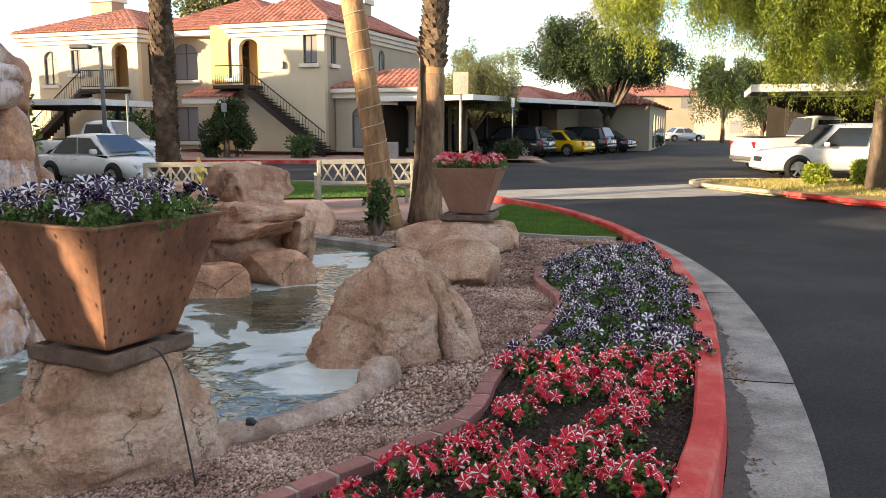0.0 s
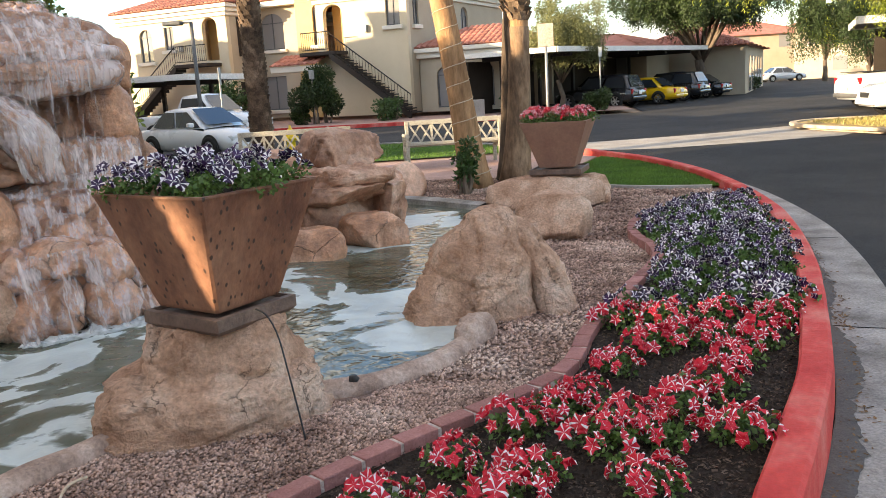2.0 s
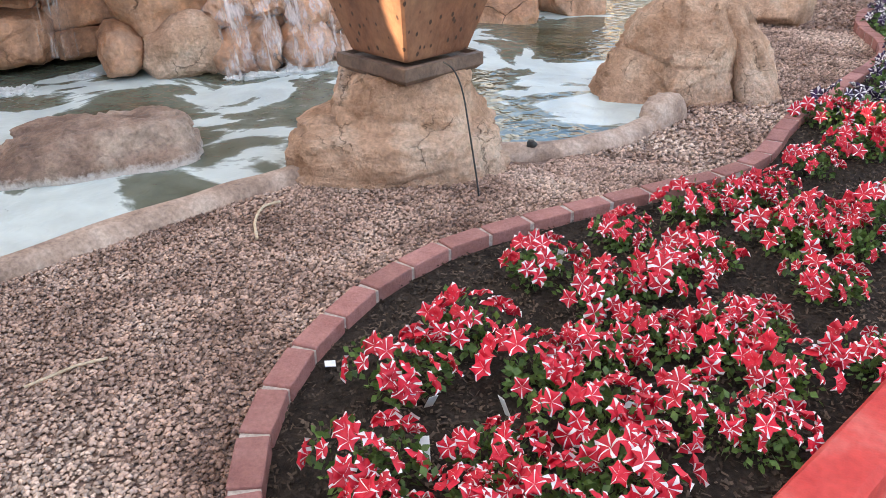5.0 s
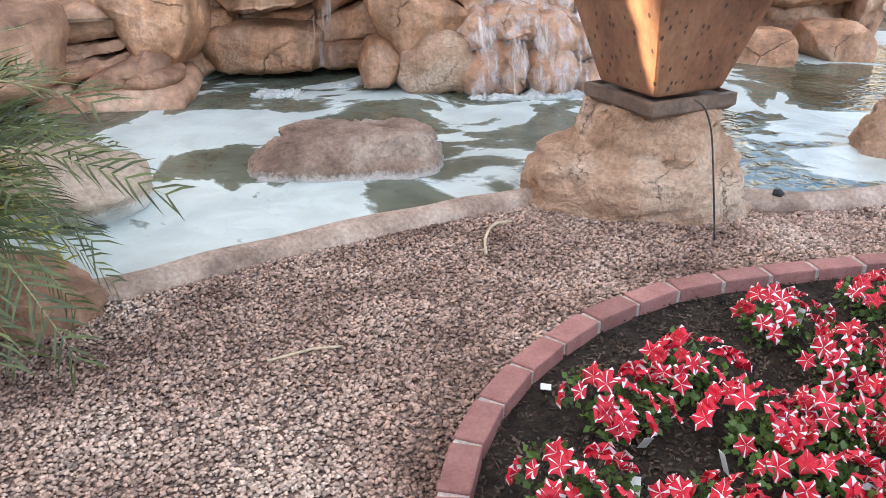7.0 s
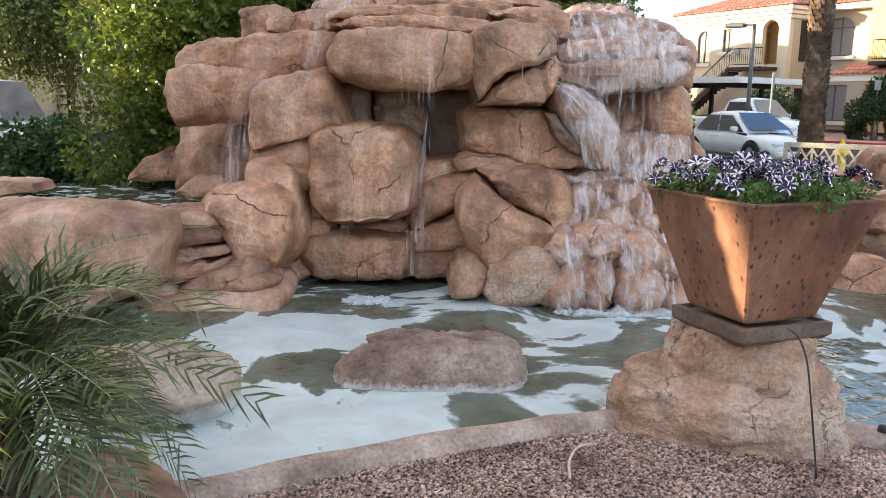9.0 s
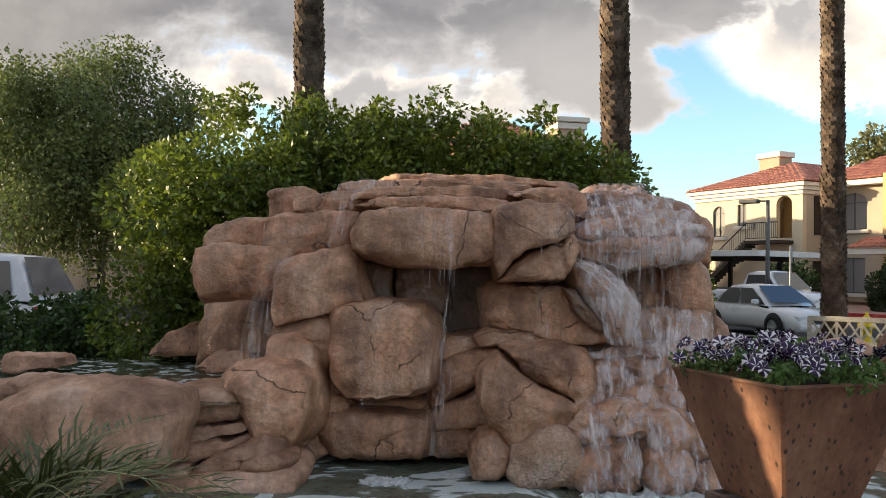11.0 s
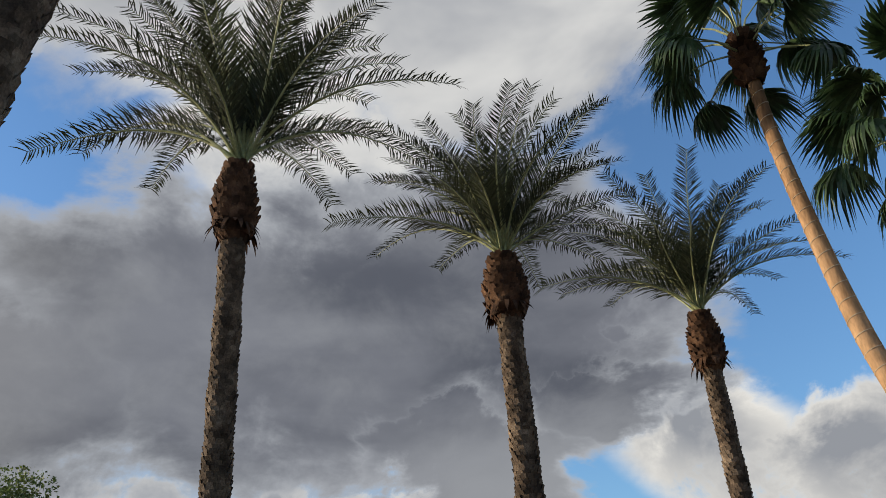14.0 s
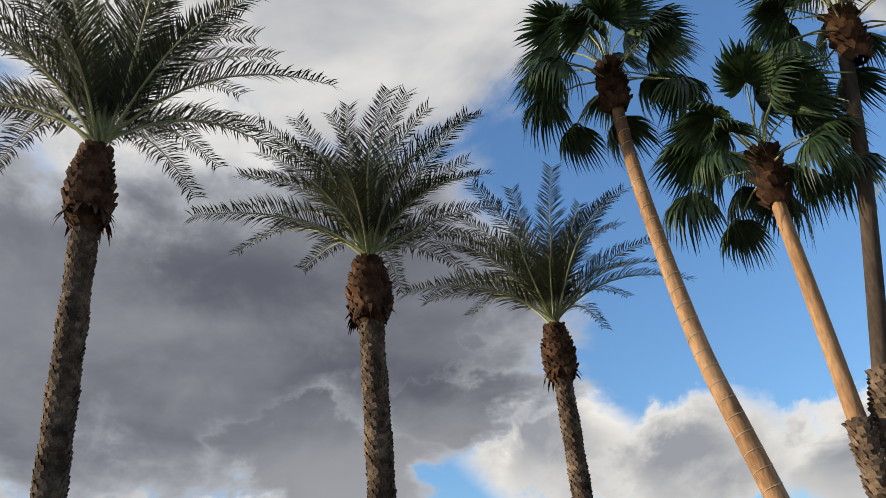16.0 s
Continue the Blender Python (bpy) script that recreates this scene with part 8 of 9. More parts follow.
# right kerbed island
ISL = [(7.2, 23.8), (7.15, 22.3), (8.2, 19.6), (9.2, 16.8), (11.5, 15.0), (18, 14), (30, 16), (30, 23), (18, 24.5), (11.5, 24.2), (8.6, 24.6)]
thing("planting_island", "dry grassy earth of the kerbed planting island", "ground", kind="structure", data=flat("planting_island", ISL, 0.0, M["straw"]))
thing("island_kerb", "tan concrete kerb, painted red along one stretch", "kerb", kind="structure",
      data=sweep("island_kerb", smooth_line([(11.5, 24.2), (8.6, 24.6), (7.3, 23.9), (7.15, 22.3), (8.2, 19.6)], 0.3), [(0.10, -0.13), (0.09, 0.03), (-0.08, 0.03), (-0.08, -0.05)], M["twig"]))
thing("island_kerb", "red-painted kerb of the planting island", "kerb", kind="structure",
      data=sweep("island_kerb", smooth_line([(8.2, 19.6), (9.2, 16.8), (11.5, 15.0), (18, 14.0), (30, 16)], 0.3), [(0.10, -0.13), (0.09, 0.035), (-0.08, 0.035), (-0.08, -0.05)], M["redpaint"]))
thing("grass", "sparse dry yellow grass tufts", "grass", kind="stuff", data=grass_mesh([(7.4, 23.4), (8.3, 20), (10, 18), (14, 18), (14, 23.8), (9, 24)], 9000, 0.09, 9, "strawblade"))


# ---- vehicles ----
def wheel(parent, x, y, r, w, at_side):
    n = 20
    vs, fs = [], []
    prof = [(r * 0.66, -w / 2), (r * 0.93, -w / 2), (r, -w * 0.36), (r, w * 0.36), (r * 0.93, w / 2), (r * 0.66, w / 2)]
    for k in range(n):
        a = 2 * math.pi * k / n
        vs += [(q * math.cos(a), o, q * math.sin(a)) for q, o in prof]
    m = len(prof)
    for k in range(n):
        for j in range(m):
            a, b = k * m + j, ((k + 1) % n) * m + j
            a2, b2 = k * m + (j + 1) % m, ((k + 1) % n) * m + (j + 1) % m
            fs.append((a, a2, b2, b))
    wh = part("wheel", mesh_of("wheel", vs, fs, M["rubber"], True), None, parent, at=pose(x, y, r))
    bm = bmesh.new()
    bmesh.ops.create_cone(bm, cap_ends=True, segments=20, radius1=r * 0.16, radius2=r * 0.14, depth=w * 0.75, matrix=Matrix.Rotation(radians(90), 4, "X"))
    for k in range(6):
        box(bm, r * 0.40, at_side * w * 0.30, 0, r * 0.55, 0.03, r * 0.16, 0.006, Matrix.Rotation(k * math.pi / 3, 4, "Y"))
    for k in range(20):
        box(bm, r * 0.645, 0, 0, r * 0.05, w * 0.8, r * 0.22, 0, Matrix.Rotation(k * math.pi / 10, 4, "Y"))
    part("rim", bm, M["alloy"], wh)
    part("well", boxed(0, -at_side * w * 0.2, 0, r * 1.1, 0.02, r * 1.1), M["black"], wh)
    return wh


def car(label, x, y, heading, paint, L, Wd, H, kind, group=""):
    """A parked car along +x: lofted body, roof, glass, wheels, lamps."""
    t = thing("pickup_truck" if kind == "pickup" else "car", label, "truck" if kind == "pickup" else "car", at=pose(x, y, -0.12, 0, 0, heading), group=group)
    hw = Wd / 2
    belt = H * (0.62 if kind != "suv" else 0.60)
    hood = belt * (0.90 if kind == "sedan" else 0.97)
    tail = {"sedan": belt * 0.97, "suv": belt, "pickup": belt * 0.98}[kind]
    lo = 0.22 if kind == "sedan" else 0.30
    ss = [(-L / 2, tail * 0.80, hw * 0.82, lo + 0.18), (-L / 2 + 0.10, tail * 0.97, hw * 0.93, lo + 0.05), (-L / 2 + 0.5, tail, hw, lo), (-0.25 * L, belt, hw, lo), (0.12 * L, belt, hw, lo), (0.26 * L, hood + 0.02, hw * 0.99, lo),
          (L / 2 - 0.35, hood * 0.93, hw * 0.95, lo), (L / 2 - 0.06, hood * 0.80, hw * 0.86, lo + 0.02), (L / 2, hood * 0.62, hw * 0.76, lo + 0.12)]
    vs, fs = [], []
    for sx, top, w, low in ss:
        prof = [(w * 0.80, low), (w * 0.97, low + 0.10), (w, (low + top) * 0.52), (w * 0.97, top - 0.10), (w * 0.86, top)]
        vs += [(sx, o, z) for o, z in prof] + [(sx, 0, top + 0.015)] + [(sx, -o, z) for o, z in prof[::-1]]
    m = 11
    for i in range(len(ss) - 1):
        for k in range(m):
            a, b = i * m + k, i * m + (k + 1) % m
            fs.append((a, b, b + m, a + m))
    fs += [tuple(range(m))[::-1], tuple(range((len(ss) - 1) * m, len(ss) * m))]
    me = mesh_of("body", vs, fs, paint, True)
    part("body", me, None, t)
    g = {"sedan": (-0.34, -0.20, 0.05, 0.24), "suv": (-0.47, -0.40, 0.06, 0.22), "pickup": (-0.10, -0.06, 0.12, 0.24)}[kind]
    b0, r0, r1, b1 = (q * L for q in g)
    bw, rw = hw * 0.90, hw * 0.70
    prof = [(b0, belt - 0.03), (r0, H * 0.965), (r0 * 0.6 + r1 * 0.4, H), (r0 * 0.25 + r1 * 0.75, H), (r1, H * 0.97), (b1, belt - 0.03)]
    def half(z):
        return bw + (rw - bw) * max(0.0, (z - belt) / (H - belt))
    vs, fs = [], []
    for gx, gz in prof:
        w = half(gz)
        lo_w = bw
        vs += [(gx, lo_w, belt - 0.03), (gx, w, gz - 0.06), (gx, w * 0.90, gz), (gx, 0, gz + 0.025), (gx, -w * 0.90, gz), (gx, -w, gz - 0.06), (gx, -lo_w, belt - 0.03)]
    for a in range(len(prof) - 1):
        for k in range(6):
            q = a * 7 + k
            fs.append((q, q + 1, q + 8, q + 7))
    part("cabin", mesh_of("cabin", vs, fs, paint, True), None, t)

    def glazing(name, corners, out):
        o = Vector(out)
        me = mesh_of(name, [Vector(c) + o for c in corners] + [Vector(c) + o * -0.5 for c in corners], [(0, 1, 2, 3), (7, 6, 5, 4)], M["carglass"])
        part(name, me, None, t, "dark tinted glass")

    def mixp(p, q, f):
        return tuple(a + (b - a) * f for a, b in zip(p, q))
    up = 0.90
    for s in (-1, 1):
        A, B = (b0, s * bw, belt + 0.01), (b1, s * bw, belt + 0.01)
        C, D = (r1, s * rw * 1.02, H * 0.955), (r0, s * rw * 1.02, H * 0.955)
        lo_l, lo_r, hi_l, hi_r = mixp(A, B, 0.09), mixp(A, B, 0.93), mixp(D, C, 0.05), mixp(D, C, 0.96)
        for f0, f1 in ((0.0, 0.47), (0.52, 1.0)) if kind != "pickup" else ((0.05, 1.0),):
            c0, c1 = mixp(lo_l, lo_r, f0), mixp(lo_l, lo_r, f1)
            d0, d1 = mixp(hi_l, hi_r, f0), mixp(hi_l, hi_r, f1)
            glazing("side_window", [c0, c1, mixp(c1, d1, up), mixp(c0, d0, up)], (0, s * 0.035, 0.012))
    glazing("windscreen", [(b1 - 0.04, -bw * 0.88, belt + 0.03), (b1 - 0.04, bw * 0.88, belt + 0.03), (r1 + 0.03, rw * 0.88, H * 0.955), (r1 + 0.03, -rw * 0.88, H * 0.955)], (0.045, 0, 0.045))
    glazing("rear_window", [(b0 + 0.03, bw * 0.85, belt + 0.05), (b0 + 0.03, -bw * 0.85, belt + 0.05), (r0 - 0.01, -rw * 0.85, H * 0.95), (r0 - 0.01, rw * 0.85, H * 0.95)], (-0.045, 0, 0.03))
    for s in (-1, 1):
        part("mirror", boxed(b1 - 0.35, s * (hw + 0.09), belt + 0.08, 0.14, 0.2, 0.14, 0.04), paint, t)
        part("headlight", boxed(L / 2 - 0.14, s * hw * 0.66, hood * 0.72, 0.22, hw * 0.36, 0.15, 0.04), M["lens"], t, "clear headlight")
        part("tail_light", boxed(-L / 2 + 0.08, s * hw * 0.78, tail * 0.80, 0.12, hw * 0.22, 0.24, 0.03), M["redlens"], t, "red tail light")
        part("door_handle", boxed(-0.04 * L, s * (hw * 0.985), belt - 0.14, 0.18, 0.03, 0.03, 0.01), paint, t)
        for wx in (-0.30 * L, 0.31 * L):
            r = 0.32 if kind == "sedan" else 0.37
            part("wheel_arch", mesh_of("wheel_arch", [(wx + (r + 0.075 - 0.12 * j) * math.cos(k * math.pi / 12), s * (hw + 0.006), r + (r + 0.075 - 0.12 * j) * math.sin(k * math.pi / 12)) for j in (0, 1) for k in range(13)],
                                       [(k, k + 1, k + 14, k + 13) for k in range(12)], M["black"]), None, t, "dark wheel arch")
            wheel(t, wx, s * (hw - 0.045), r, 0.22, s)
    part("grille", boxed(L / 2 - 0.02, 0, hood * 0.64, 0.06, hw * 0.8, 0.16, 0.02), M["black"], t, "dark grille")
    part("bumper", boxed(L / 2 - 0.02, 0, lo + 0.14, 0.12, hw * 1.6, 0.16, 0.05), paint if kind != "pickup" else M["grey"], t)
    part("bumper", boxed(-L / 2 + 0.02, 0, lo + 0.20, 0.12, hw * 1.7, 0.16, 0.05), paint if kind != "pickup" else M["grey"], t)
    part("number_plate", boxed(-L / 2 - 0.03, 0, lo + 0.45, 0.02, 0.32, 0.16, 0.004), M["tag"], t, "plain plate")
    if kind == "pickup":
        part("bed_floor", boxed(-0.29 * L, 0, belt + 0.02, 0.36 * L, hw * 1.5, 0.02), M["black"], t, "dark open load bed")
    return t


car("silver-white compact sedan parked beside the island", -9.75, 23.9, -30, M["silver_car"], 4.4, 1.75, 1.46, "sedan")
car("white pickup truck parked behind the sedan", -12.75, 31.4, -20, M["white_car"], 5.6, 1.95, 1.88, "pickup")
car("white sport utility vehicle parked beside the planting island", 12.5, 26.2, 177, M["white_car"], 4.9, 1.9, 1.76, "suv")
car("white pickup truck parked under a carport", 13.9, 31.2, 8, M["white_car"], 5.6, 2.0, 2.05, "pickup")
car("black sport utility vehicle under the carport", 3.7, 44.3, 147, M["dark_car"], 4.5, 1.85, 1.68, "suv")
car("bright yellow coupe under the carport", 6.2, 47.0, 147, M["yellow_car"], 4.6, 1.85, 1.42, "sedan")
car("dark grey car under the carport", 8.0, 49.8, 147, M["dark_car"], 4.6, 1.85, 1.62, "suv")
car("dark sedan under the carport", 9.9, 52.8, 147, M["dark_car"], 4.6, 1.85, 1.42, "sedan")
car("pale sedan far down the street", 25.5, 88, 10, M["silver_car"], 4.5, 1.8, 1.45, "sedan")
van = car("white van beyond the low hedge", *W(-9.6, 14.3)[:2], 222, M["white_car"], 4.9, 1.9, 1.95, "suv")


# ---- carports, far buildings ----
def carport(label, p0, p1, depth, z, posts):
    p0, p1 = Vector((*p0, 0)), Vector((*p1, 0))
    d = (p1 - p0)
    ln = d.length
    ang = math.degrees(math.atan2(d.y, d.x))
    t = thing("carport", label, "carport", at=pose(p0.x, p0.y, -0.12, 0, 0, ang))
    s = 1 if depth > 0 else -1
    part("roof_deck", boxed(ln / 2, depth / 2, z - 0.02, ln, abs(depth), 0.10), M["grey"], t, "flat steel deck")
    for y in (0.0, depth):
        part("fascia", boxed(ln / 2, y - 0.04 * s * (1 if y == 0 else -1), z, ln + 0.1, 0.06, 0.24, 0.01), M["steelwhite"], t, "white metal fascia")
    for x in (0, ln):
        part("fascia", boxed(x, depth / 2, z, 0.06, abs(depth) - 0.1, 0.24, 0.01), M["steelwhite"], t)
    for k in range(posts):
        x = ln * (k + 0.5) / posts
        part("post", boxed(x, depth * 0.75, z / 2 - 0.05, 0.16, 0.16, z - 0.12, 0.01), M["brownsteel"], t)
        part("beam", boxed(x, depth / 2, z - 0.18, 0.14, abs(depth) * 0.9, 0.2, 0.01), M["brownsteel"], t)
    return t


carport("long flat carport with white fascia over parked cars", (1.3, 37.3), (10.6, 51.5), 5.6, 2.95, 5)
carport("flat carport with white fascia above the white vehicles", (10.5, 28.3), (21.9, 24.6), 6.0, 2.95, 4)
carport("low flat carport roof before the far wing", (-23, 33.5), (-13.4, 32.0), 5.0, 2.6, 4)


def far_house(label, x, y, yaw, w, d, h, mat_name, rise, windows, arches=False):
    t = thing("far_building", label, "building", at=pose(x, y, -0.1, 0, 0, yaw))
    part("wall", boxed(0, 0, h / 2, w, d, h), M[mat_name], t)
    hip_roof(t, -w / 2, w / 2, -d / 2, d / 2, h, rise)
    for fx, fz, fw, fh in windows:
        o = arch_outline(fx - fw / 2, fx + fw / 2, fz, fz + fh, fw * 0.4) if arches else [(fx - fw / 2, fz), (fx + fw / 2, fz), (fx + fw / 2, fz + fh), (fx - fw / 2, fz + fh)]
        part("window", panel("window", o, -d / 2 - 0.01, -0.02 + 0.05, M["pane"]), None, t, "dark window")
    return t


far_house("low taupe garage block with arches and red tile roof", 13.2, 64.5, 72, 20, 7, 3.0, "taupe", 1.5, [(-6, 0.1, 2, 2.3), (-3, 0.1, 2, 2.3), (0, 0.1, 2, 2.3), (3, 0.1, 2, 2.3), (6, 0.1, 2, 2.3)], True)
far_house("two-storey tan apartments far down the street", 26, 112, 5, 16, 10, 5.4, "dull", 1.8, [(-5, 0.8, 1.4, 1.5), (-5, 3.8, 1.4, 1.5), (0, 0.8, 1.4, 1.5), (0, 3.8, 1.4, 1.5), (5, 3.8, 1.4, 1.5)])
far_house("sunlit taupe building beyond the street", 34.5, 96, -25, 9, 10, 5.6, "taupe", 2.0, [(-2.5, 3.6, 1.4, 1.4), (1.5, 3.6, 1.4, 1.4), (0, 0.8, 1.4, 1.4)])
far_house("single-storey taupe building behind the carport", 3.4, 59.5, -32, 14, 8, 3.0, "taupe", 1.3, [(-5, 1.2, 1.4, 1.5), (0, 1.2, 1.4, 1.5), (5, 1.2, 1.4, 1.5)])
# dark sheets added behind the carports in place of their deep shade
thing("carport_wall", "dark brown sheet standing for the shade behind the long carport", "wall", at=pose(3.6, 50.7, -0.12, 0, 0, 56.8), data=to_mesh("carport_wall", boxed(0, 0, 1.35, 24.0, 0.2, 2.7, 0.02), M["shadewall"]))
back = thing("carport_wall", "dark brown sheet standing for the shade at the back of a carport", "wall", at=pose(18.9, 32.2, -0.12, 0, 0, -18), data=to_mesh("carport_wall", boxed(0, 0, 1.45, 11.8, 0.2, 2.9), M["shadewall"]))
# two houses out of sight behind the hedge, placed to shade the apartments' lower storey
far_house("unseen two-storey dull tan house added to shade the apartment front", -25.07, 29.73, -58, 10, 6, 6.9, "dull", 1.7, [(-2, 3.8, 1.2, 1.4), (2, 3.8, 1.2, 1.4)])
far_house("two-storey house hidden behind the hedge, set to shade the apartments", -26.5, 33.0, -58, 23, 6, 5.9, "dull", 1.8, [(-3, 3.8, 1.2, 1.4), (2, 3.8, 1.2, 1.4)])
lw = W(-20.5, 33.0)
left_house = far_house("grey apartment block with an outside stair beyond the hedge", lw.x, lw.y, 48, 11.7, 10, 4.2, "taupe", 2.0, [(3.4, 1.1, 1.7, 1.8), (-1.3, 1.1, 1.7, 1.8)])
lst = thing("slatted_stair", "dark slatted outside stair of the grey block", "stair", at=Matrix.Translation(W(-14.7, 31.0, -0.1)) @ pose(0, 0, 0, 0, 0, FALL_YAW) @ Matrix.Scale(1.28, 4))
for k in range(11):
    part("slat", boxed(0, 0, 0.4 + k * 0.27, 1.15, 0.3, 0.07), M["brownsteel"], lst)
for s in (-1, 1):
    part("post", boxed(s * 0.6, 0, 1.75, 0.1, 0.34, 3.5), M["brownsteel"], lst)
thing("far_block", "plain tan block behind the stair", "building", at=Matrix.Translation(W(-14.3, 40, 0)) @ pose(0, 0, 2.9, 0, 0, FALL_YAW), data=to_mesh("far_block", boxed(0, 0, 0, 11.7, 6, 6.0, 0.03), M["dull"]))

# ---- street furniture ----
def lamp_post(x, y, top, label):
    t = thing("street_lamp", label, "street lamp", at=pose(x, y, -0.1))
    part("pole", mesh_of("pole", *tube_arrays([(0, 0, 0), (0, 0, top)], [0.075, 0.055], 10), M["grey"], True), None, t)
    part("base", boxed(0, 0, 0.12, 0.3, 0.3, 0.24, 0.03), M["concrete"], t)
    part("arm", boxed(-0.25, -0.1, top - 0.03, 0.5, 0.06, 0.05), M["grey"], t)
    part("head", boxed(-0.55, -0.12, top - 0.03, 0.62, 0.30, 0.13, 0.04), M["grey"], t, "flat lamp head")


lamp_post(-10.55, 25.9, 4.1, "slim dark street lamp with a flat head beside the parked cars")


def sign_post(x, y, top, w, h, label, yaw=0, material="sign"):
    t = thing("sign_post", label, "sign", at=pose(x, y, -0.05, 0, 0, yaw), group="")
    part("post", mesh_of("post", *tube_arrays([(0, 0, 0), (0, 0, top)], 0.03, 8), M["galv"], True), None, t)
    part("plate", boxed(0, -0.04, top - h / 2, w, 0.008, h, 0.003), M[material], t, "small plate")


sign_post(0.38, 17.6, 2.75, 0.32, 0.46, "tan sign plate on a grey steel post beside the kerb")
sign_post(-10.5, 40.0, 2.7, 0.26, 0.42, "small sign on a post before the shrubs", material="galv")
sign_post(-11.0, 29.0, 2.7, 0.12, 0.62, "narrow sign post seen edge-on near the pickup", 70, "galv")
sign_post(3.3, 39.3, 2.9, 0.16, 0.42, "narrow sign on a post at the carport", 20, "steelwhite")
thing("utility_box", "pale utility box on the pavement", "utility box", at=pose(-2.3, 36.4 + 1.2, 0.03), data=to_mesh("utility_box", boxed(0, 0, 0.4, 0.55, 0.45, 0.8, 0.03), M["concrete"]))


def hydrant(x, y):
    t = thing("fire_hydrant", "yellow-painted iron fire hydrant on the grass", "fire hydrant", at=pose(x, y, 0))
    zs = [(0, .17), (.05, .17), (.06, .11), (.42, .11), (.44, .15), (.50, .15), (.52, .12), (.60, .115), (.68, .08), (.73, .04), (.74, .035), (.80, .03)]
    part("barrel", mesh_of("barrel", *tube_arrays([(0, 0, z) for z, r in zs], [r for z, r in zs], 14), M["hydrant"], True), None, t)
    for d in ((1, 0), (-1, 0), (0, -1)):
        part("outlet_cap", mesh_of("outlet_cap", *tube_arrays([(d[0] * 0.08, d[1] * 0.08, 0.47), (d[0] * 0.19, d[1] * 0.19, 0.47)], 0.06, 8), M["hydrant"], True), None, t)


hydrant(-6.1, 20.6)


def garden_bench(x, y, yaw, length, label):
    """A lattice-backed bench along x, facing +y; its back is at y = 0."""
    t = thing("garden_bench", label, "bench", at=pose(x, y, 0.012, 0, 0, yaw), group="garden benches")
    h = length / 2
    for s in (-1, 1):
        part("leg", boxed(s * h, 0, 0.46, 0.07, 0.07, 0.92, 0.008), M["bench"], t)
        part("leg", boxed(s * h, 0.52, 0.30, 0.07, 0.07, 0.60, 0.008), M["bench"], t)
        part("arm", boxed(s * h, 0.27, 0.625, 0.09, 0.62, 0.05, 0.01), M["bench"], t)
        part("side_rail", boxed(s * h, 0.26, 0.36, 0.05, 0.46, 0.08), M["bench"], t)
    part("top_rail", boxed(0, 0, 0.88, length - 0.07, 0.05, 0.09, 0.01), M["bench"], t)
    part("lower_rail", boxed(0, 0, 0.47, length - 0.07, 0.05, 0.07, 0.01), M["bench"], t)
    for k in range(5):
        part("seat_slat", boxed(0, 0.08 + k * 0.105, 0.42, length - 0.07, 0.085, 0.03, 0.005), M["bench"], t)
    n = max(4, int(length / 0.40))
    w = (length - 0.1) / n
    for k in range(n):
        cx = -h + 0.05 + w * (k + 0.5)
        for s in (-1, 1):
            for o in (-0.25, 0.25):
                part("lattice", boxed(0, 0.012 * s, 0, 0.035, 0.018, 0.42), M["bench"], t, at=pose(cx + o * w * s, 0, 0.675, 0, 0, 0) @ pose(0, 0, 0, 0, s * 33, 0))
    for k in range(1, n):
        part("stile", boxed(-h + 0.05 + w * k, 0, 0.675, 0.04, 0.04, 0.34), M["bench"], t)


garden_bench(-1.50, 16.15, 15, 1.85, "weathered cream garden bench with a lattice back under the palms")
garden_bench(-4.35, 14.95, 13, 2.0, "weathered cream garden bench with a lattice back near the fountain rocks")

plant_tag(-0.57, 2.78, -20, -15, "white plant tag with a printed block stuck in the mulch", True)
plant_tag(-0.51, 1.85, -35, 20, "small white plant tag in the mulch")
plant_tag(-0.18, 1.89, -10, -25, "small white plant tag in the mulch")
plant_tag(-0.75, 1.82, 40, 35, "leaning pale plant tag in the mulch")
plant_tag(-0.66, 1.56, 25, -30, "leaning pale plant tag in the mulch")
thing("paper_scrap", "small white paper scrap on the mulch", "litter", at=pose(-1.12, 1.91, 0.04, 8, 5, 30), data=to_mesh("paper_scrap", boxed(0, 0, 0, 0.035, 0.028, 0.004, 0.001), M["tag"]))
thing("dry_stick", "curved pale dry twig lying on the gravel", "twig", data=tube("dry_stick", smooth_line([(-1.86, 2.69, 0.02), (-1.96, 2.84, 0.02), (-2.01, 3.0, 0.02), (-1.95, 3.1, 0.02)], 0.04), 0.007, M["twig"], 6))
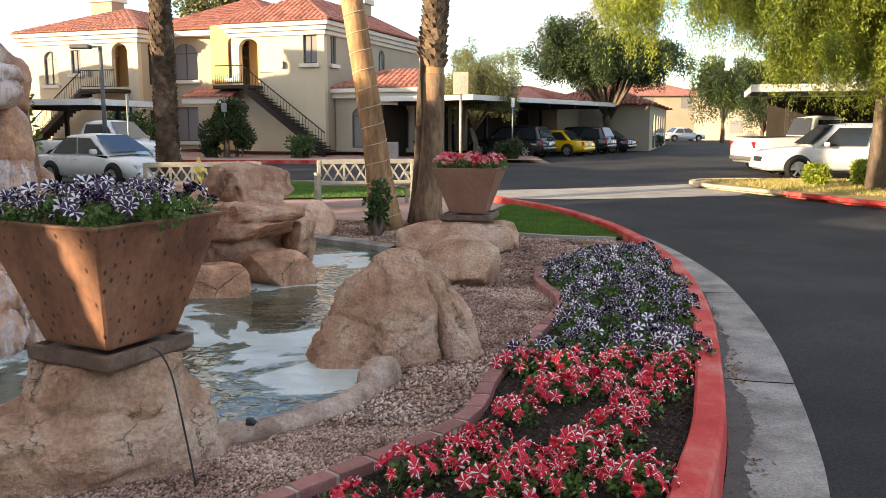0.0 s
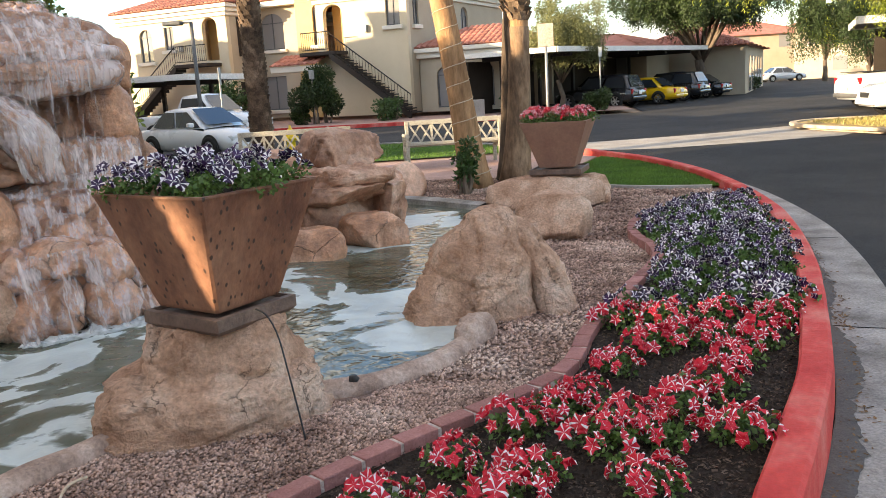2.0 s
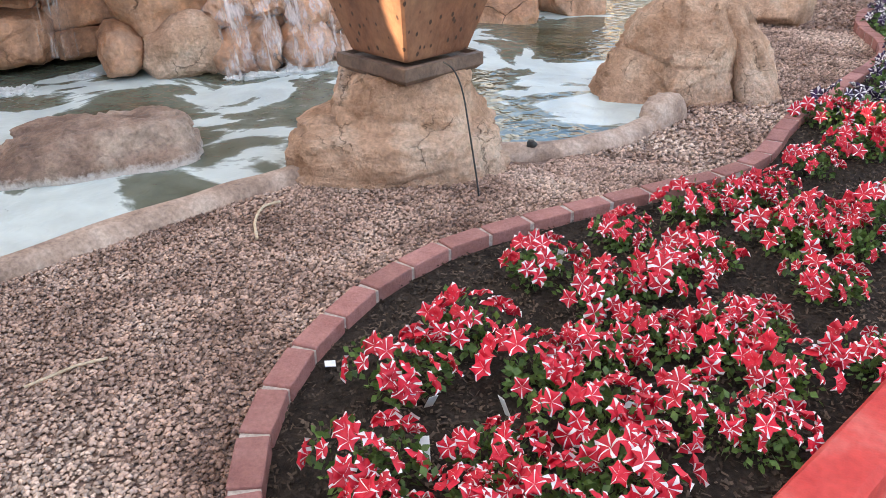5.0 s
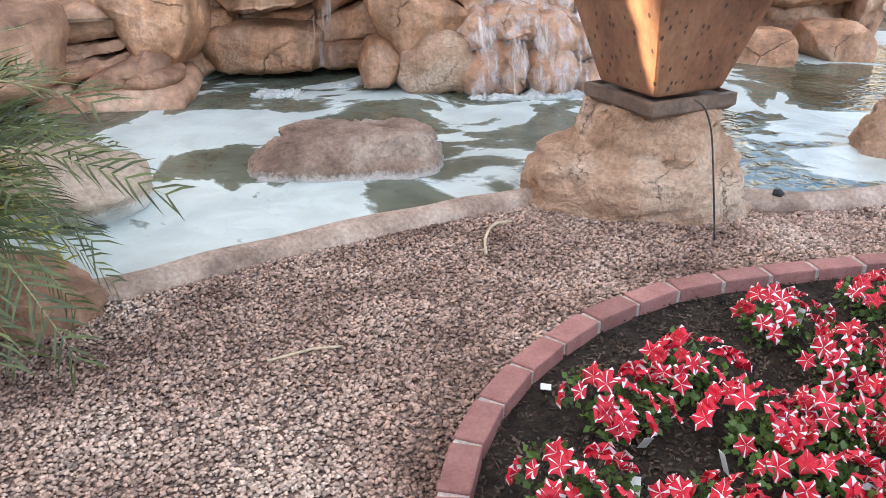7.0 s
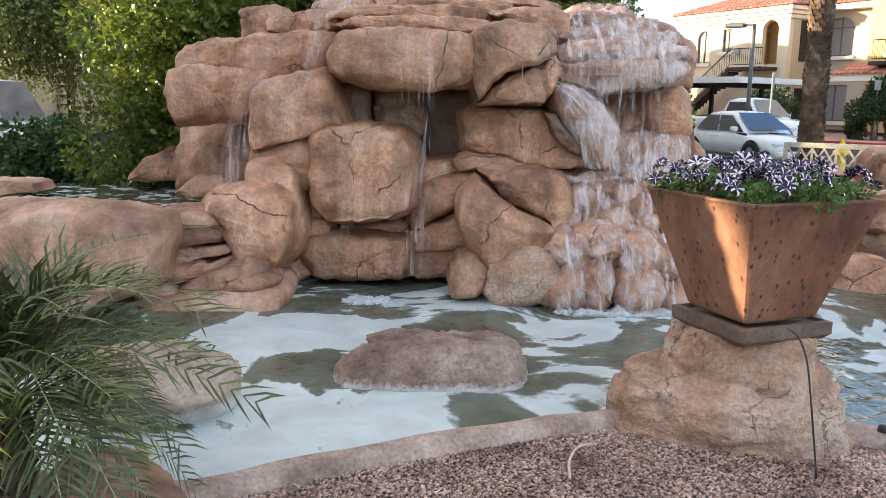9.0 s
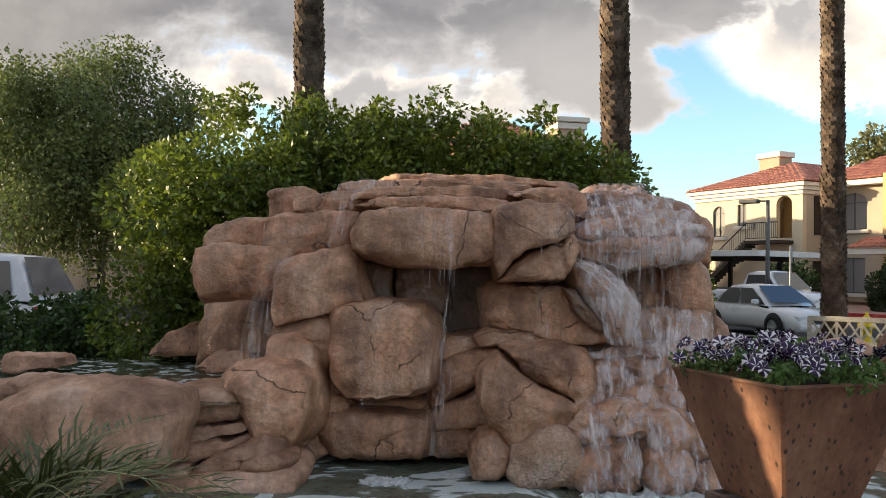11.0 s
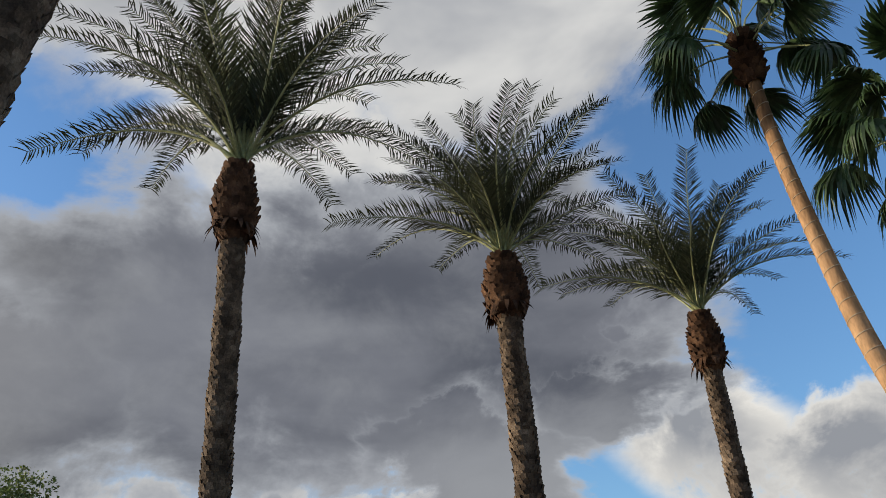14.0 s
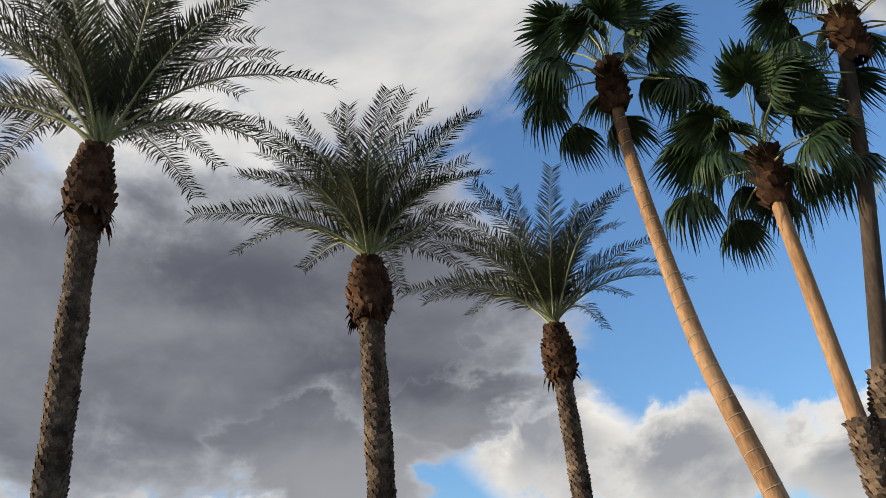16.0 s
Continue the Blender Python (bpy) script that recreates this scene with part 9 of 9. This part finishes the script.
thing("dry_stick", "short pale dry twig on the gravel", "twig", data=tube("dry_stick", [(-2.0, 1.52, 0.012), (-1.92, 1.66, 0.02), (-1.86, 1.74, 0.012)], 0.005, M["twig"], 6))
thing("drain_pipe_end", "small dark outlet at the pond rim", "outlet", at=pose(-0.98, 4.02, 0.10), data=rock_mesh("drain_pipe_end", (0.035, 0.025, 0.02), 5, M["black"], cuts=3))

# ---- unseen plain wall added on the sun's side to shade the fountain ----
SX, SY = math.sin(radians(SUN_AZ)), -math.cos(radians(SUN_AZ))
screen = thing("shade_building", "plain stucco screen, unseen, added to shade the fountain", "building", at=pose(-SX * 17, -SY * 17, -0.12, 0, 0, SUN_AZ), kind="structure")

# stepped tops set the shade line; its hole lets sun onto the planter
part("wall", wall_with_holes("wall", -26.0, 7.60, 0, 7.2, 0, 0.3, [(3.80, 4.42, 4.11, 4.66, 0)], M["stucco"]), None, screen)
for x0, x1, h in ((7.61, 8.00, 5.4), (8.01, 10.40, 4.1), (10.41, 11.80, 5.7), (11.81, 13.70, 6.6)):
    part("wall", panel("wall", [(x0, 0), (x1, 0), (x1, h), (x0, h)], 0, 0.3, M["stucco"]), None, screen)
# two more unseen walls, added to shade the palm trunk and the sedan
thing("garden_wall", "plain stucco wall, unseen, added to shade the date palm trunk", "wall", at=pose(-10.3, 15.3, 0, 0, 0, SUN_AZ), kind="structure", data=to_mesh("garden_wall", boxed(0, 0, 2.0, 2.0, 0.25, 4.0, 0.02), M["stucco"]))
thing("garden_wall", "plain low stucco wall, unseen, added to shade the parked sedan", "wall", at=pose(-14.7, 20.4, -0.1, 0, 0, SUN_AZ), kind="structure", data=to_mesh("garden_wall", boxed(0, 0, 2.3, 9.0, 0.25, 4.6, 0.02), M["stucco"]))

# ---- bricks ----
brick_me = to_mesh("brick", boxed(0, 0, 0.032, 0.198, 0.094, 0.094, 0.006), M["brick"])
run = BRICKS
i = 0
rngb = random.Random(4)
while i + 11 < len(run):
    a, b = run[i], run[i + 10]
    c, d = (a + b) / 2, b - a
    part("brick", brick_me, None, edging, at=pose(c.x, c.y, rngb.uniform(-0.003, 0.003), 0, rngb.uniform(-1, 1), math.degrees(math.atan2(d.y, d.x)) + rngb.uniform(-1.5, 1.5)))
    i += 11
